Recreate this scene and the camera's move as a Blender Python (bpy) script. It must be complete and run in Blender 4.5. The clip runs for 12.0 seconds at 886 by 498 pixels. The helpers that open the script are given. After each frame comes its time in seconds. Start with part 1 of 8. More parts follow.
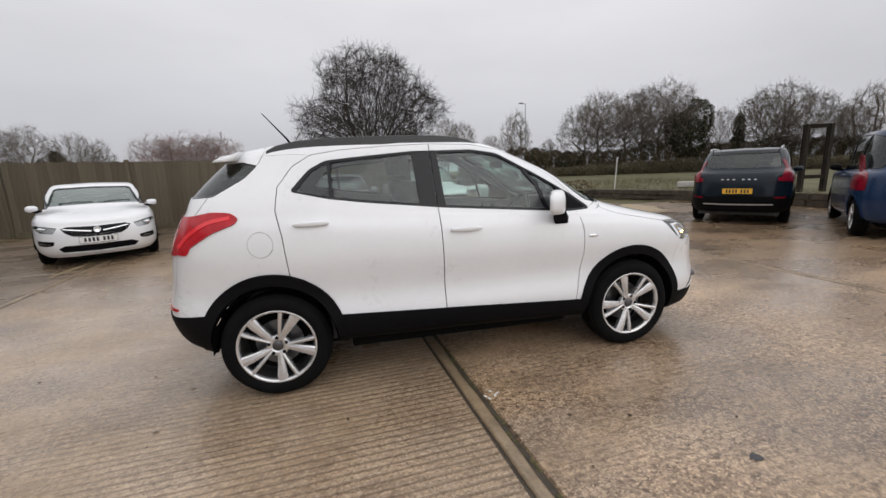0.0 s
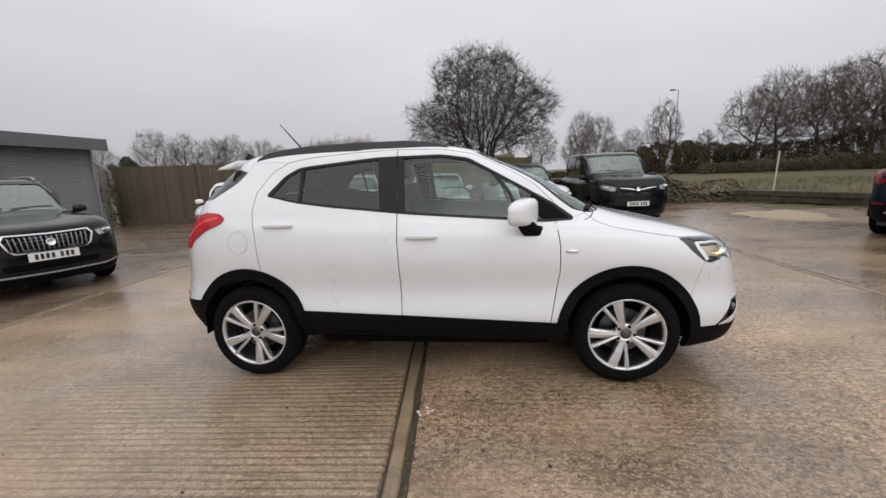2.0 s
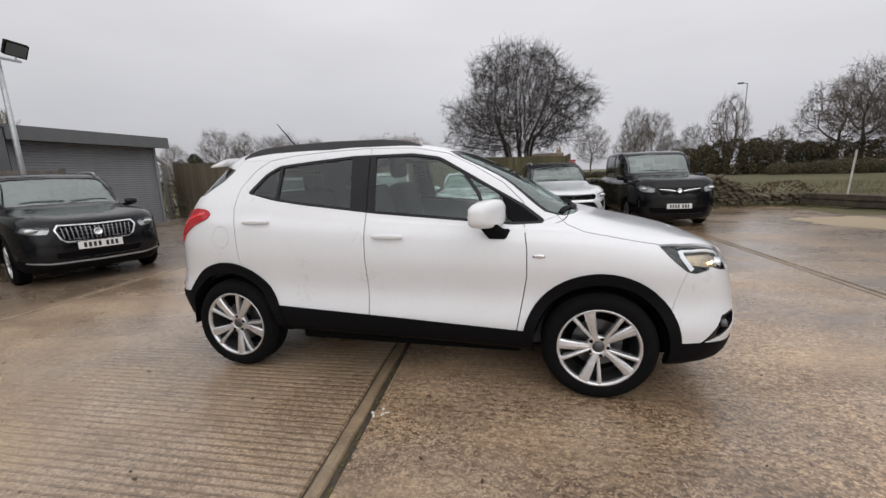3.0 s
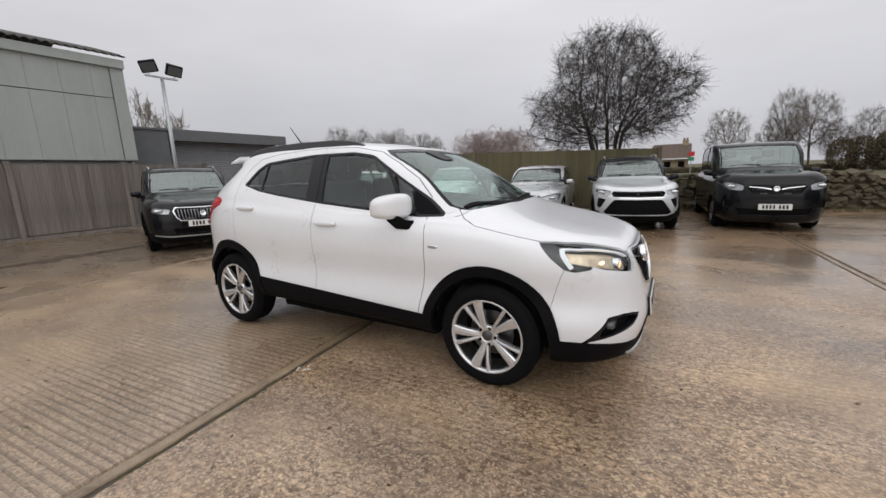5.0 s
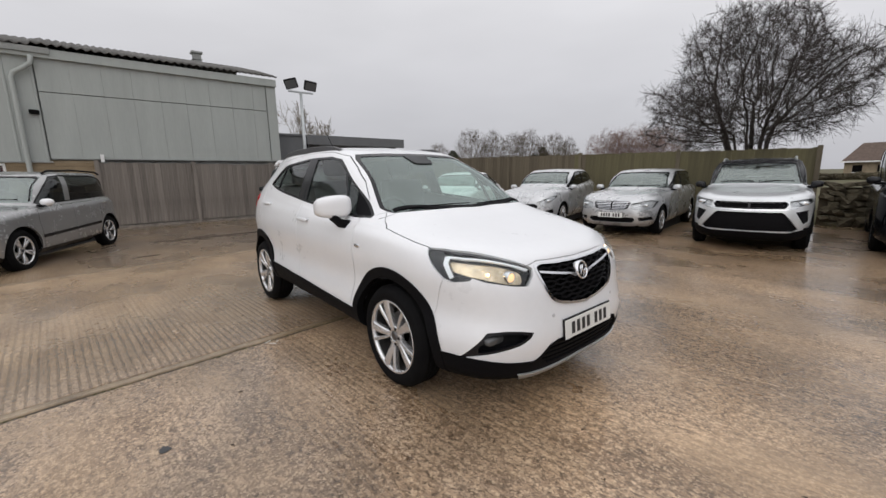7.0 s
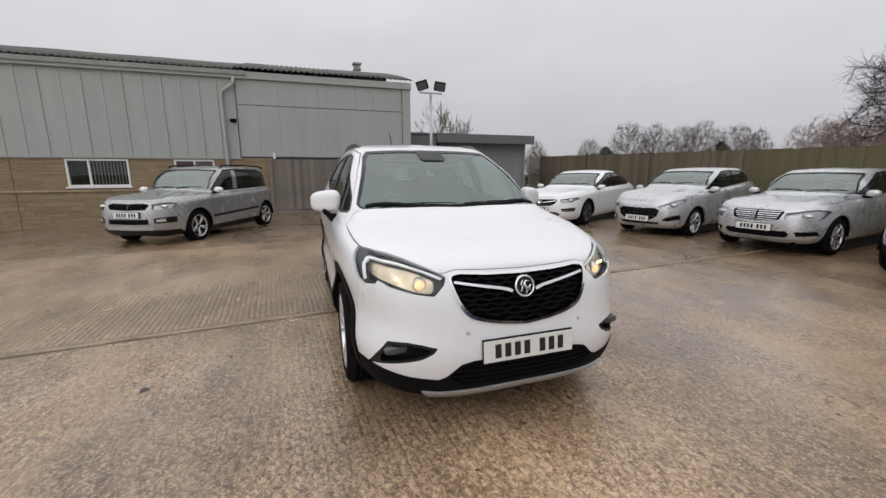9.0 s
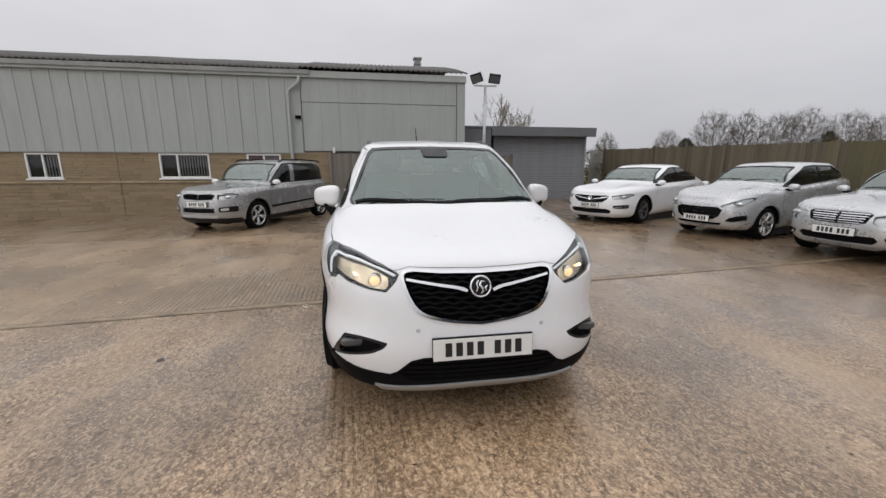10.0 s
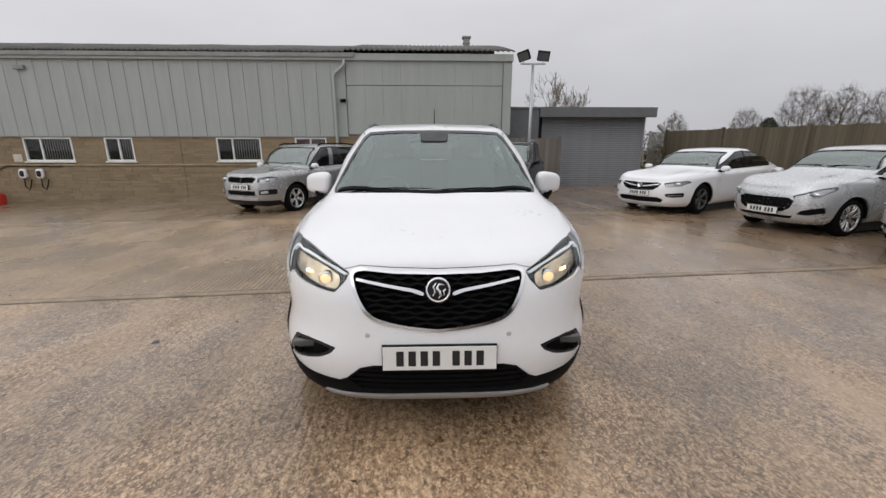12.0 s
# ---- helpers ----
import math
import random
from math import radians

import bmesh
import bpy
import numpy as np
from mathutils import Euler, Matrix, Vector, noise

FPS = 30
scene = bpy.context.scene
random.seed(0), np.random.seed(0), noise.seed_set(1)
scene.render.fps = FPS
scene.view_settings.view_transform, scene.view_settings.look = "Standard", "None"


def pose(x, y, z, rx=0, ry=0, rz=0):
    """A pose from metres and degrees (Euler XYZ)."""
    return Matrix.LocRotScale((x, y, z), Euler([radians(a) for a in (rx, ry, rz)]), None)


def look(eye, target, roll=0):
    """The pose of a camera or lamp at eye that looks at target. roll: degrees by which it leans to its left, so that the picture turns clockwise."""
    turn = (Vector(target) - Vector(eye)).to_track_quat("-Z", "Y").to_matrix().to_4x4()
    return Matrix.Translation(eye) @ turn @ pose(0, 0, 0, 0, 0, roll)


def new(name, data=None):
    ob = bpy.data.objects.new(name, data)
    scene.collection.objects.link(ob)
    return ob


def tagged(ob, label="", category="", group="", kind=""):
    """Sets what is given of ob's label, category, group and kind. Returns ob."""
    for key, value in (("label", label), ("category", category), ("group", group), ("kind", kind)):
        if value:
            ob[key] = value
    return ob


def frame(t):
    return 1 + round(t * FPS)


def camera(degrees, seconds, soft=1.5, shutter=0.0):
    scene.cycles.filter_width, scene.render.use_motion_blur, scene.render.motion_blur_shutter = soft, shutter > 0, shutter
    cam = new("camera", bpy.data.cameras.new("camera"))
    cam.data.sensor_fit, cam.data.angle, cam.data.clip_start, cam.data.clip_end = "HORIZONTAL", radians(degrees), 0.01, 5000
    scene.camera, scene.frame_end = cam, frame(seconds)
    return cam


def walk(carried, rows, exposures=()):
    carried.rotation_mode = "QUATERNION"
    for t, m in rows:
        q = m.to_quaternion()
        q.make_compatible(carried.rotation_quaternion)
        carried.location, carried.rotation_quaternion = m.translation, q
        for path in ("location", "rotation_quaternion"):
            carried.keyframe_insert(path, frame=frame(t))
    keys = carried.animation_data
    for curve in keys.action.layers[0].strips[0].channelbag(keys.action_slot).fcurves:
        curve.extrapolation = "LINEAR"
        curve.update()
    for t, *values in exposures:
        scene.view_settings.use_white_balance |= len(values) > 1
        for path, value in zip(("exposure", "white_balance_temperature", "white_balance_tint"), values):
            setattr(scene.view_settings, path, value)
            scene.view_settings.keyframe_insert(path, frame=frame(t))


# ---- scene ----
cam = camera(96.5, 12.0)
PATH = [
    (0, (-0.727, -3.388, 1.385), (-0.31, -1.47, 1.002), -2.3),
    (0.5, (-0.413, -3.456, 1.387), (-0.174, -1.508, 1.0), -2.3),
    (1, (-0.137, -3.463, 1.369), (-0.071, -1.5, 0.991), -2.6),
    (1.5, (0.15, -3.389, 1.39), (0.049, -1.428, 1.012), -2.6),
    (2, (0.431, -3.362, 1.398), (0.186, -1.412, 1.027), -2.5),
    (2.5, (0.675, -3.302, 1.387), (0.312, -1.371, 1.018), -2.2),
    (3, (0.931, -3.216, 1.387), (0.454, -1.31, 1.016), -2.0),
    (3.2, (1.054, -3.218, 1.372), (0.526, -1.323, 1.012), -2.0),
    (4.8, (2.071, -3.046, 1.358), (1.136, -1.32, 0.974), -1.8),
    (5, (2.23, -3.006, 1.368), (1.246, -1.308, 0.982), -1.8),
    (5.5, (2.542, -2.86, 1.371), (1.428, -1.244, 0.987), -1.6),
    (6, (2.816, -2.617, 1.377), (1.571, -1.098, 1.002), -1.4),
    (6.5, (3.101, -2.391, 1.36), (1.728, -0.985, 0.989), -1.2),
    (7, (3.339, -2.171, 1.358), (1.844, -0.894, 0.992), -1.0),
    (7.5, (3.516, -1.894, 1.359), (1.904, -0.767, 0.997), -0.9),
    (7.7, (3.586, -1.786, 1.372), (1.933, -0.721, 1.004), -0.9),
    (9.3, (3.882, -0.863, 1.346), (1.993, -0.325, 0.969), -0.1),
    (9.5, (3.921, -0.747, 1.347), (2.016, -0.275, 0.964), -0.1),
    (10, (3.979, -0.51, 1.373), (2.047, -0.186, 0.968), 0.0),
    (10.5, (3.879, -0.28, 1.365), (1.937, -0.078, 0.936), 0.1),
    (11, (3.793, -0.109, 1.375), (1.849, 0.013, 0.92), 0.1),
    (11.5, (3.793, -0.04, 1.385), (1.851, 0.04, 0.912), 0.1),
    (12, (3.793, -0.031, 1.393), (1.853, 0.029, 0.908), 0.0),
]
walk(cam, [(t, look(eye, target, roll)) for t, eye, target, roll in PATH])

# ---- world and light: a bright overcast winter day ----
world = bpy.data.worlds.new("overcast_sky")
scene.world = world
world.use_nodes = True
wn, wl = world.node_tree.nodes, world.node_tree.links
wn.clear()
w_out = wn.new("ShaderNodeOutputWorld")
w_bg = wn.new("ShaderNodeBackground")
w_sky = wn.new("ShaderNodeTexSky")
w_sky.sky_type, w_sky.sun_disc = "NISHITA", False
w_sky.sun_elevation, w_sky.sun_rotation = radians(31), radians(151)
w_sky.air_density, w_sky.dust_density = 1.0, 3.0
w_dim = wn.new("ShaderNodeMix")
w_dim.data_type, w_dim.blend_type = "RGBA", "MULTIPLY"
w_dim.inputs[0].default_value = 1.0
wl.new(w_sky.outputs[0], w_dim.inputs[6])
w_dim.inputs[7].default_value = (0.06, 0.06, 0.06, 1)
w_co = wn.new("ShaderNodeTexCoord")
w_sep = wn.new("ShaderNodeSeparateXYZ")
wl.new(w_co.outputs["Generated"], w_sep.inputs[0])
w_ramp = wn.new("ShaderNodeValToRGB")
e = w_ramp.color_ramp.elements
e[0].position, e[0].color = 0.0, (0.555, 0.555, 0.595, 1)
e[1].position, e[1].color = 1.0, (1.42, 1.41, 1.43, 1)
m_ = w_ramp.color_ramp.elements.new(0.3)
m_.color = (0.79, 0.785, 0.815, 1)
wl.new(w_sep.outputs[2], w_ramp.inputs[0])
w_noise = wn.new("ShaderNodeTexNoise")
w_noise.inputs["Scale"].default_value, w_noise.inputs["Detail"].default_value = 1.6, 4.0
w_map = wn.new("ShaderNodeMapping")
w_map.inputs["Scale"].default_value = (1, 1, 3.5)
wl.new(w_co.outputs["Generated"], w_map.inputs[0])
wl.new(w_map.outputs[0], w_noise.inputs["Vector"])
w_nr = wn.new("ShaderNodeMapRange")
w_nr.inputs[1].default_value, w_nr.inputs[2].default_value = 0.3, 0.7
w_nr.inputs[3].default_value, w_nr.inputs[4].default_value = 0.92, 1.06
wl.new(w_noise.outputs["Fac"], w_nr.inputs[0])
w_cl = wn.new("ShaderNodeMix")
w_cl.data_type, w_cl.blend_type = "RGBA", "MULTIPLY"
w_cl.inputs[0].default_value = 1.0
wl.new(w_ramp.outputs[0], w_cl.inputs[6])
wl.new(w_nr.outputs[0], w_cl.inputs[7])
w_mix = wn.new("ShaderNodeMix")
w_mix.data_type = "RGBA"
w_mix.inputs[0].default_value = 0.93
wl.new(w_dim.outputs[2], w_mix.inputs[6])
wl.new(w_cl.outputs[2], w_mix.inputs[7])
wl.new(w_mix.outputs[2], w_bg.inputs[0])
# the cloud is brighter on the sun's side
def sky_math(op, a, b, c=None):
    m = wn.new("ShaderNodeMath")
    m.operation = op
    for i, v in enumerate((a, b, c)):
        if hasattr(v, "node"):
            wl.new(v, m.inputs[i])
        elif v is not None:
            m.inputs[i].default_value = v
    return m.outputs[0]


w_side = sky_math("MULTIPLY_ADD", w_sep.outputs[1], 0.045, -0.085)
w_side = sky_math("MULTIPLY_ADD", w_sep.outputs[1], w_side, 1.015)
w_east = sky_math("MULTIPLY_ADD", w_sep.outputs[0], -0.04, 0.045)
w_side = sky_math("MULTIPLY_ADD", w_sep.outputs[0], w_east, w_side)
wl.new(w_side, w_bg.inputs[1])
wl.new(w_bg.outputs[0], w_out.inputs[0])
sun_data = bpy.data.lights.new("sun", "SUN")
sun_data.energy, sun_data.angle, sun_data.color = 0.48, radians(60), (1.0, 0.985, 0.965)
sun = new("sun", sun_data)
sun.matrix_world = look((0, 0, 30), (-9, 16, 30 - 11))
scene.view_settings.exposure = 0.0

# ---- materials ----
MATS = {}


def mat(name, base, rough=0.6, metal=0.0, vary=0.0, scale=6.0, tint=None, bump=0.0, bump_scale=60.0, stretch=(1, 1, 1),
        coat=0.0, spec=0.5, emit=0.0, rnd=0.0, rough_vary=0.0):
    """A Principled material: base colour varied at two scales, grain relief, optional per-object variation."""
    if name in MATS:
        return MATS[name]
    m = bpy.data.materials.new(name)
    m.use_nodes = True
    n, l = m.node_tree.nodes, m.node_tree.links
    p = n["Principled BSDF"]
    p.inputs["Roughness"].default_value = rough
    p.inputs["Metallic"].default_value = metal
    p.inputs["Specular IOR Level"].default_value = spec
    p.inputs["Coat Weight"].default_value = coat
    p.inputs["Coat Roughness"].default_value = 0.04
    p.inputs["Base Color"].default_value = (*base, 1)
    if emit:
        p.inputs["Emission Color"].default_value = (*base, 1)
        p.inputs["Emission Strength"].default_value = emit
    if vary or bump or rnd:
        co = n.new("ShaderNodeTexCoord")
        mp = n.new("ShaderNodeMapping")
        mp.inputs["Scale"].default_value = stretch
        l.new(co.outputs["Object"], mp.inputs[0])
    if vary or rnd:
        big = n.new("ShaderNodeTexNoise")
        big.inputs["Scale"].default_value, big.inputs["Detail"].default_value = scale, 6
        l.new(mp.outputs[0], big.inputs["Vector"])
        small = n.new("ShaderNodeTexNoise")
        small.inputs["Scale"].default_value, small.inputs["Detail"].default_value = scale * 9, 4
        l.new(mp.outputs[0], small.inputs["Vector"])
        add = n.new("ShaderNodeMath")
        add.operation = "MULTIPLY_ADD"
        l.new(small.outputs["Fac"], add.inputs[0])
        add.inputs[1].default_value = 0.5
        l.new(big.outputs["Fac"], add.inputs[2])
        rng = n.new("ShaderNodeMapRange")
        rng.inputs[1].default_value, rng.inputs[2].default_value = 0.45, 1.05
        l.new(add.outputs[0], rng.inputs[0])
        if rnd:
            oi = n.new("ShaderNodeObjectInfo")
            mx = n.new("ShaderNodeMath")
            mx.operation = "MULTIPLY_ADD"
            l.new(oi.outputs["Random"], mx.inputs[0])
            mx.inputs[1].default_value = rnd
            l.new(rng.outputs[0], mx.inputs[2])
            fac = mx.outputs[0]
        else:
            fac = rng.outputs[0]
        mix = n.new("ShaderNodeMix")
        mix.data_type = "RGBA"
        l.new(fac, mix.inputs[0])
        lo = [c * (1 - vary) for c in base]
        hi = tint or [min(1, c * (1 + vary)) for c in base]
        mix.inputs[6].default_value = (*lo, 1)
        mix.inputs[7].default_value = (*hi, 1)
        l.new(mix.outputs[2], p.inputs["Base Color"])
        if rough_vary:
            rr = n.new("ShaderNodeMapRange")
            rr.inputs[3].default_value, rr.inputs[4].default_value = rough - rough_vary, rough + rough_vary
            l.new(rng.outputs[0], rr.inputs[0])
            l.new(rr.outputs[0], p.inputs["Roughness"])
    if bump:
        g = n.new("ShaderNodeTexNoise")
        g.inputs["Scale"].default_value, g.inputs["Detail"].default_value = bump_scale, 5
        l.new(mp.outputs[0], g.inputs["Vector"])
        b = n.new("ShaderNodeBump")
        b.inputs["Strength"].default_value, b.inputs["Distance"].default_value = bump, 0.01
        l.new(g.outputs["Fac"], b.inputs["Height"])
        l.new(b.outputs[0], p.inputs["Normal"])
    MATS[name] = m
    return m


def concrete(name, groove, grain=0.7, silt=0.5, drag=0.35, pebble=0.6, gain=1.0, hues=(1.20, 1.07, 0.96), spread=0.26, rest=0.3, brushed=None, damp=0.48):
    """Wet brushed yard concrete: tan and grey mottling, sand-coloured wear, brushed grooves along x, damp patches."""
    m = bpy.data.materials.new(name)
    m.use_nodes = True
    n, l = m.node_tree.nodes, m.node_tree.links
    p = n["Principled BSDF"]
    co = n.new("ShaderNodeTexCoord")

    def noise_at(scale, detail, stretch=(1, 1, 1), rough=0.55, dist=0.0):
        mp = n.new("ShaderNodeMapping")
        mp.inputs["Scale"].default_value = stretch
        mp.inputs["Rotation"].default_value = (0, 0, radians(-4))
        l.new(co.outputs["Object"], mp.inputs[0])
        t = n.new("ShaderNodeTexNoise")
        t.inputs["Scale"].default_value, t.inputs["Detail"].default_value = scale, detail
        t.inputs["Roughness"].default_value, t.inputs["Distortion"].default_value = rough, dist
        l.new(mp.outputs[0], t.inputs["Vector"])
        return t.outputs["Fac"]

    def ramp(src, stops):
        r = n.new("ShaderNodeValToRGB")
        es = r.color_ramp.elements
        es[0].position, es[0].color = stops[0][0], (*stops[0][1], 1)
        es[1].position, es[1].color = stops[-1][0], (*stops[-1][1], 1)
        for pos, c in stops[1:-1]:
            es.new(pos).color = (*c, 1)
        l.new(src, r.inputs[0])
        return r.outputs[0]

    def mixed(fac, a, b, kind="MIX"):
        x = n.new("ShaderNodeMix")
        x.data_type, x.blend_type = "RGBA", kind
        for sock, v in ((0, fac), (6, a), (7, b)):
            if hasattr(v, "node"):
                l.new(v, x.inputs[sock])
            elif sock == 0:
                x.inputs[0].default_value = v
            else:
                x.inputs[sock].default_value = (*v, 1)
        return x.outputs[2]

    def ranged(src, a, b, c, d):
        r = n.new("ShaderNodeMapRange")
        for k, v in enumerate((a, b, c, d)):
            r.inputs[k + 1].default_value = v
        l.new(src, r.inputs[0])
        return r.outputs[0]

    large = noise_at(0.33, 5, (1, 1, 1), 0.6, 0.4)
    mid = noise_at(2.2, 6, (0.6, 1, 1), 0.65)
    fine = noise_at(30, 6, (0.8, 1.15, 1), 0.7, 0.7)
    pit = noise_at(70, 3, (0.8, 1, 1))
    streak = noise_at(2.4, 5, (0.12, 2.6, 1), 0.6)
    comb = noise_at(2.6, 2.5, (0.035, 9.5, 1), 0.5)
    wmap = n.new("ShaderNodeMapping")
    wmap.inputs["Rotation"].default_value = (0, 0, radians(-4))
    l.new(co.outputs["Object"], wmap.inputs[0])
    furrow = n.new("ShaderNodeTexWave")
    furrow.wave_type, furrow.bands_direction = "BANDS", "Y"
    for key, v in (("Scale", 6.2), ("Distortion", 1.0), ("Detail", 2.5), ("Detail Scale", 0.5), ("Detail Roughness", 0.6)):
        furrow.inputs[key].default_value = v
    l.new(wmap.outputs[0], furrow.inputs["Vector"])
    band = noise_at(0.55, 4, (0.5, 1.6, 1), 0.6)
    col = ramp(mid, [(0.28, (0.205, 0.138, 0.082)), (0.5, (0.340, 0.248, 0.156)), (0.72, (0.455, 0.350, 0.236))])
    grey = ramp(mid, [(0.3, (0.215, 0.163, 0.120)), (0.7, (0.41, 0.333, 0.255))])
    col = mixed(ranged(large, 0.4, 0.62, 0, 1), col, grey)
    col = mixed(ranged(streak, 0.50, 0.75, 0, drag), col, (0.49, 0.40, 0.28))
    col = mixed(ranged(fine, 0.36, 0.54, grain, 0), col, (0.085, 0.058, 0.036))
    col = mixed(ranged(fine, 0.54, 0.70, 0, grain * 0.8), col, (0.60, 0.48, 0.34))
    col = mixed(ranged(pit, 0.30, 0.40, 0.8, 0), col, (0.05, 0.036, 0.025))
    cell = n.new("ShaderNodeTexVoronoi")
    cell.inputs["Scale"].default_value = 95.0
    l.new(co.outputs["Object"], cell.inputs["Vector"])
    csep = n.new("ShaderNodeSeparateColor")
    l.new(cell.outputs["Color"], csep.inputs[0])
    col = mixed(ranged(csep.outputs[0], 0.76, 0.84, 0, pebble), col, (0.60, 0.50, 0.37))
    col = mixed(ranged(csep.outputs[1], 0.20, 0.12, 0, pebble), col, (0.105, 0.078, 0.055))
    where = n.new("ShaderNodeMath")
    where.operation = "MULTIPLY"
    both = n.new("ShaderNodeMath")
    both.operation = "MAXIMUM"
    l.new(ranged(comb, 0.38, 0.48, 0.35 if brushed else 0.75, 0), both.inputs[0])
    l.new(ranged(furrow.outputs["Fac"], 0.10, 0.40, 0.95, 0), both.inputs[1])
    l.new(both.outputs[0], where.inputs[0])
    kept = ranged(band, 0.44, 0.56, rest, 1.0)
    if brushed:
        # the brushing survives beside the joint and is worn away further off
        at = n.new("ShaderNodeSeparateXYZ")
        l.new(co.outputs["Object"], at.inputs[0])
        edge = n.new("ShaderNodeMath")
        edge.operation = "MULTIPLY_ADD"
        l.new(band, edge.inputs[0])
        edge.inputs[1].default_value = 5.0
        l.new(at.outputs[0], edge.inputs[2])
        kept = ranged(edge.outputs[0], brushed[0], brushed[1], rest, 1.0)
    l.new(kept, where.inputs[1])
    lines = where.outputs[0]
    col = mixed(ranged(lines, 0, 1, 0, groove), col, (0.10, 0.07, 0.044))
    film = noise_at(0.9, 6, (0.55, 1.5, 1), 0.6, 0.8)
    col = mixed(ranged(film, 0.50, 0.66, 0, silt), col, (0.42, 0.33, 0.228))
    sep = n.new("ShaderNodeSeparateXYZ")
    l.new(co.outputs["Object"], sep.inputs[0])
    wob = n.new("ShaderNodeMath")
    wob.operation = "MULTIPLY_ADD"
    l.new(large, wob.inputs[0])
    wob.inputs[1].default_value = 3.0
    l.new(sep.outputs[1], wob.inputs[2])
    far_x = n.new("ShaderNodeMath")
    far_x.operation = "MULTIPLY_ADD"
    l.new(sep.outputs[0], far_x.inputs[0])
    far_x.inputs[1].default_value, far_x.inputs[2].default_value = -0.62, -3.4
    damp_x = n.new("ShaderNodeMath")
    damp_x.operation = "MULTIPLY_ADD"
    l.new(large, damp_x.inputs[0])
    damp_x.inputs[1].default_value = 3.0
    l.new(far_x.outputs[0], damp_x.inputs[2])
    most = n.new("ShaderNodeMath")
    most.operation = "MAXIMUM"
    l.new(ranged(wob.outputs[0], 1.0, 8.0, 0.0, damp), most.inputs[0])
    l.new(ranged(damp_x.outputs[0], -0.2, 3.2, 0.0, 0.52), most.inputs[1])
    dampness = most.outputs[0]
    col = mixed(dampness, col, mixed(1.0, col, (0.42, 0.405, 0.40), "MULTIPLY"))
    patch_ = noise_at(0.75, 5, (0.8, 1.2, 1), 0.6, 0.5)
    tone = n.new("ShaderNodeCombineColor")
    for k, hue in enumerate(hues):
        l.new(ranged(patch_, 0.34, 0.66, (0.94 - spread) * hue * gain, (0.94 + spread) * hue * gain), tone.inputs[k])
    col = mixed(1.0, col, tone.outputs[0], "MULTIPLY")
    l.new(col, p.inputs["Base Color"])
    wet = noise_at(0.55, 5, (1, 1.6, 1), 0.6)
    l.new(ranged(wet, 0.34, 0.66, 0.16, 0.42), p.inputs["Roughness"])
    l.new(ranged(wet, 0.36, 0.62, 0.9, 0.35), p.inputs["Coat Weight"])
    p.inputs["Coat Roughness"].default_value = 0.13
    p.inputs["Coat IOR"].default_value = 1.4
    p.inputs["Specular IOR Level"].default_value = 0.5
    h = n.new("ShaderNodeMath")
    h.operation = "MULTIPLY_ADD"
    l.new(lines, h.inputs[0])
    h.inputs[1].default_value = -1.6 * groove
    l.new(fine, h.inputs[2])
    b = n.new("ShaderNodeBump")
    b.inputs["Strength"].default_value, b.inputs["Distance"].default_value = 0.6, 0.008
    l.new(h.outputs[0], b.inputs["Height"])
    l.new(b.outputs[0], p.inputs["Normal"])
    film_b = n.new("ShaderNodeBump")
    film_b.inputs["Strength"].default_value, film_b.inputs["Distance"].default_value = 0.16, 0.005
    l.new(h.outputs[0], film_b.inputs["Height"])
    l.new(film_b.outputs[0], p.inputs["Coat Normal"])
    MATS[name] = m
    return m


def glass(name, tint=(0.75, 0.8, 0.78), rough=0.0, ior=1.52, film=(0.95, 0.97, 0.97)):
    """Car or window glass: mostly clear, tinted, with a real reflection."""
    m = bpy.data.materials.new(name)
    m.use_nodes = True
    n, l = m.node_tree.nodes, m.node_tree.links
    n.clear()
    out = n.new("ShaderNodeOutputMaterial")
    t = n.new("ShaderNodeBsdfTransparent")
    t.inputs[0].default_value = (*tint, 1)
    g = n.new("ShaderNodeBsdfGlossy")
    g.inputs["Roughness"].default_value = rough
    g.inputs[0].default_value = (*film, 1)
    f0 = 2 * ((ior - 1) / (ior + 1)) ** 2
    lw = n.new("ShaderNodeLayerWeight")
    lw.inputs[0].default_value = 0.5
    p5 = n.new("ShaderNodeMath")
    p5.operation = "POWER"
    l.new(lw.outputs["Facing"], p5.inputs[0])
    p5.inputs[1].default_value = 5.0
    f = n.new("ShaderNodeMath")
    f.operation = "MULTIPLY_ADD"
    l.new(p5.outputs[0], f.inputs[0])
    f.inputs[1].default_value, f.inputs[2].default_value = 1 - f0, f0
    mx = n.new("ShaderNodeMixShader")
    l.new(f.outputs[0], mx.inputs[0])
    l.new(t.outputs[0], mx.inputs[1])
    l.new(g.outputs[0], mx.inputs[2])
    l.new(mx.outputs[0], out.inputs[0])
    MATS[name] = m
    return m


YARD_A = concrete("brushed_concrete", 0.52, 0.50, 0.22, 0.12, 0.30, 1.05, (1.15, 1.07, 1.0), 0.18, 0.05, (-0.6, 0.9))
YARD_B = concrete("worn_concrete", 0.20, 1.0, 0.50, 0.22, 0.55, 0.90, spread=0.32, rest=0.25, damp=0.30)
YARD_C = concrete("settled_concrete", 0.26, 0.40, 0.12, 0.04, 0.20, 0.88, (1.10, 1.04, 1.0), 0.13)
JOINT = mat("joint_filler", (0.052, 0.040, 0.028), 0.6, vary=0.5, scale=8, bump=0.6)
MOSS = mat("moss", (0.085, 0.075, 0.03), 0.9, vary=0.5, scale=12, bump=0.7)
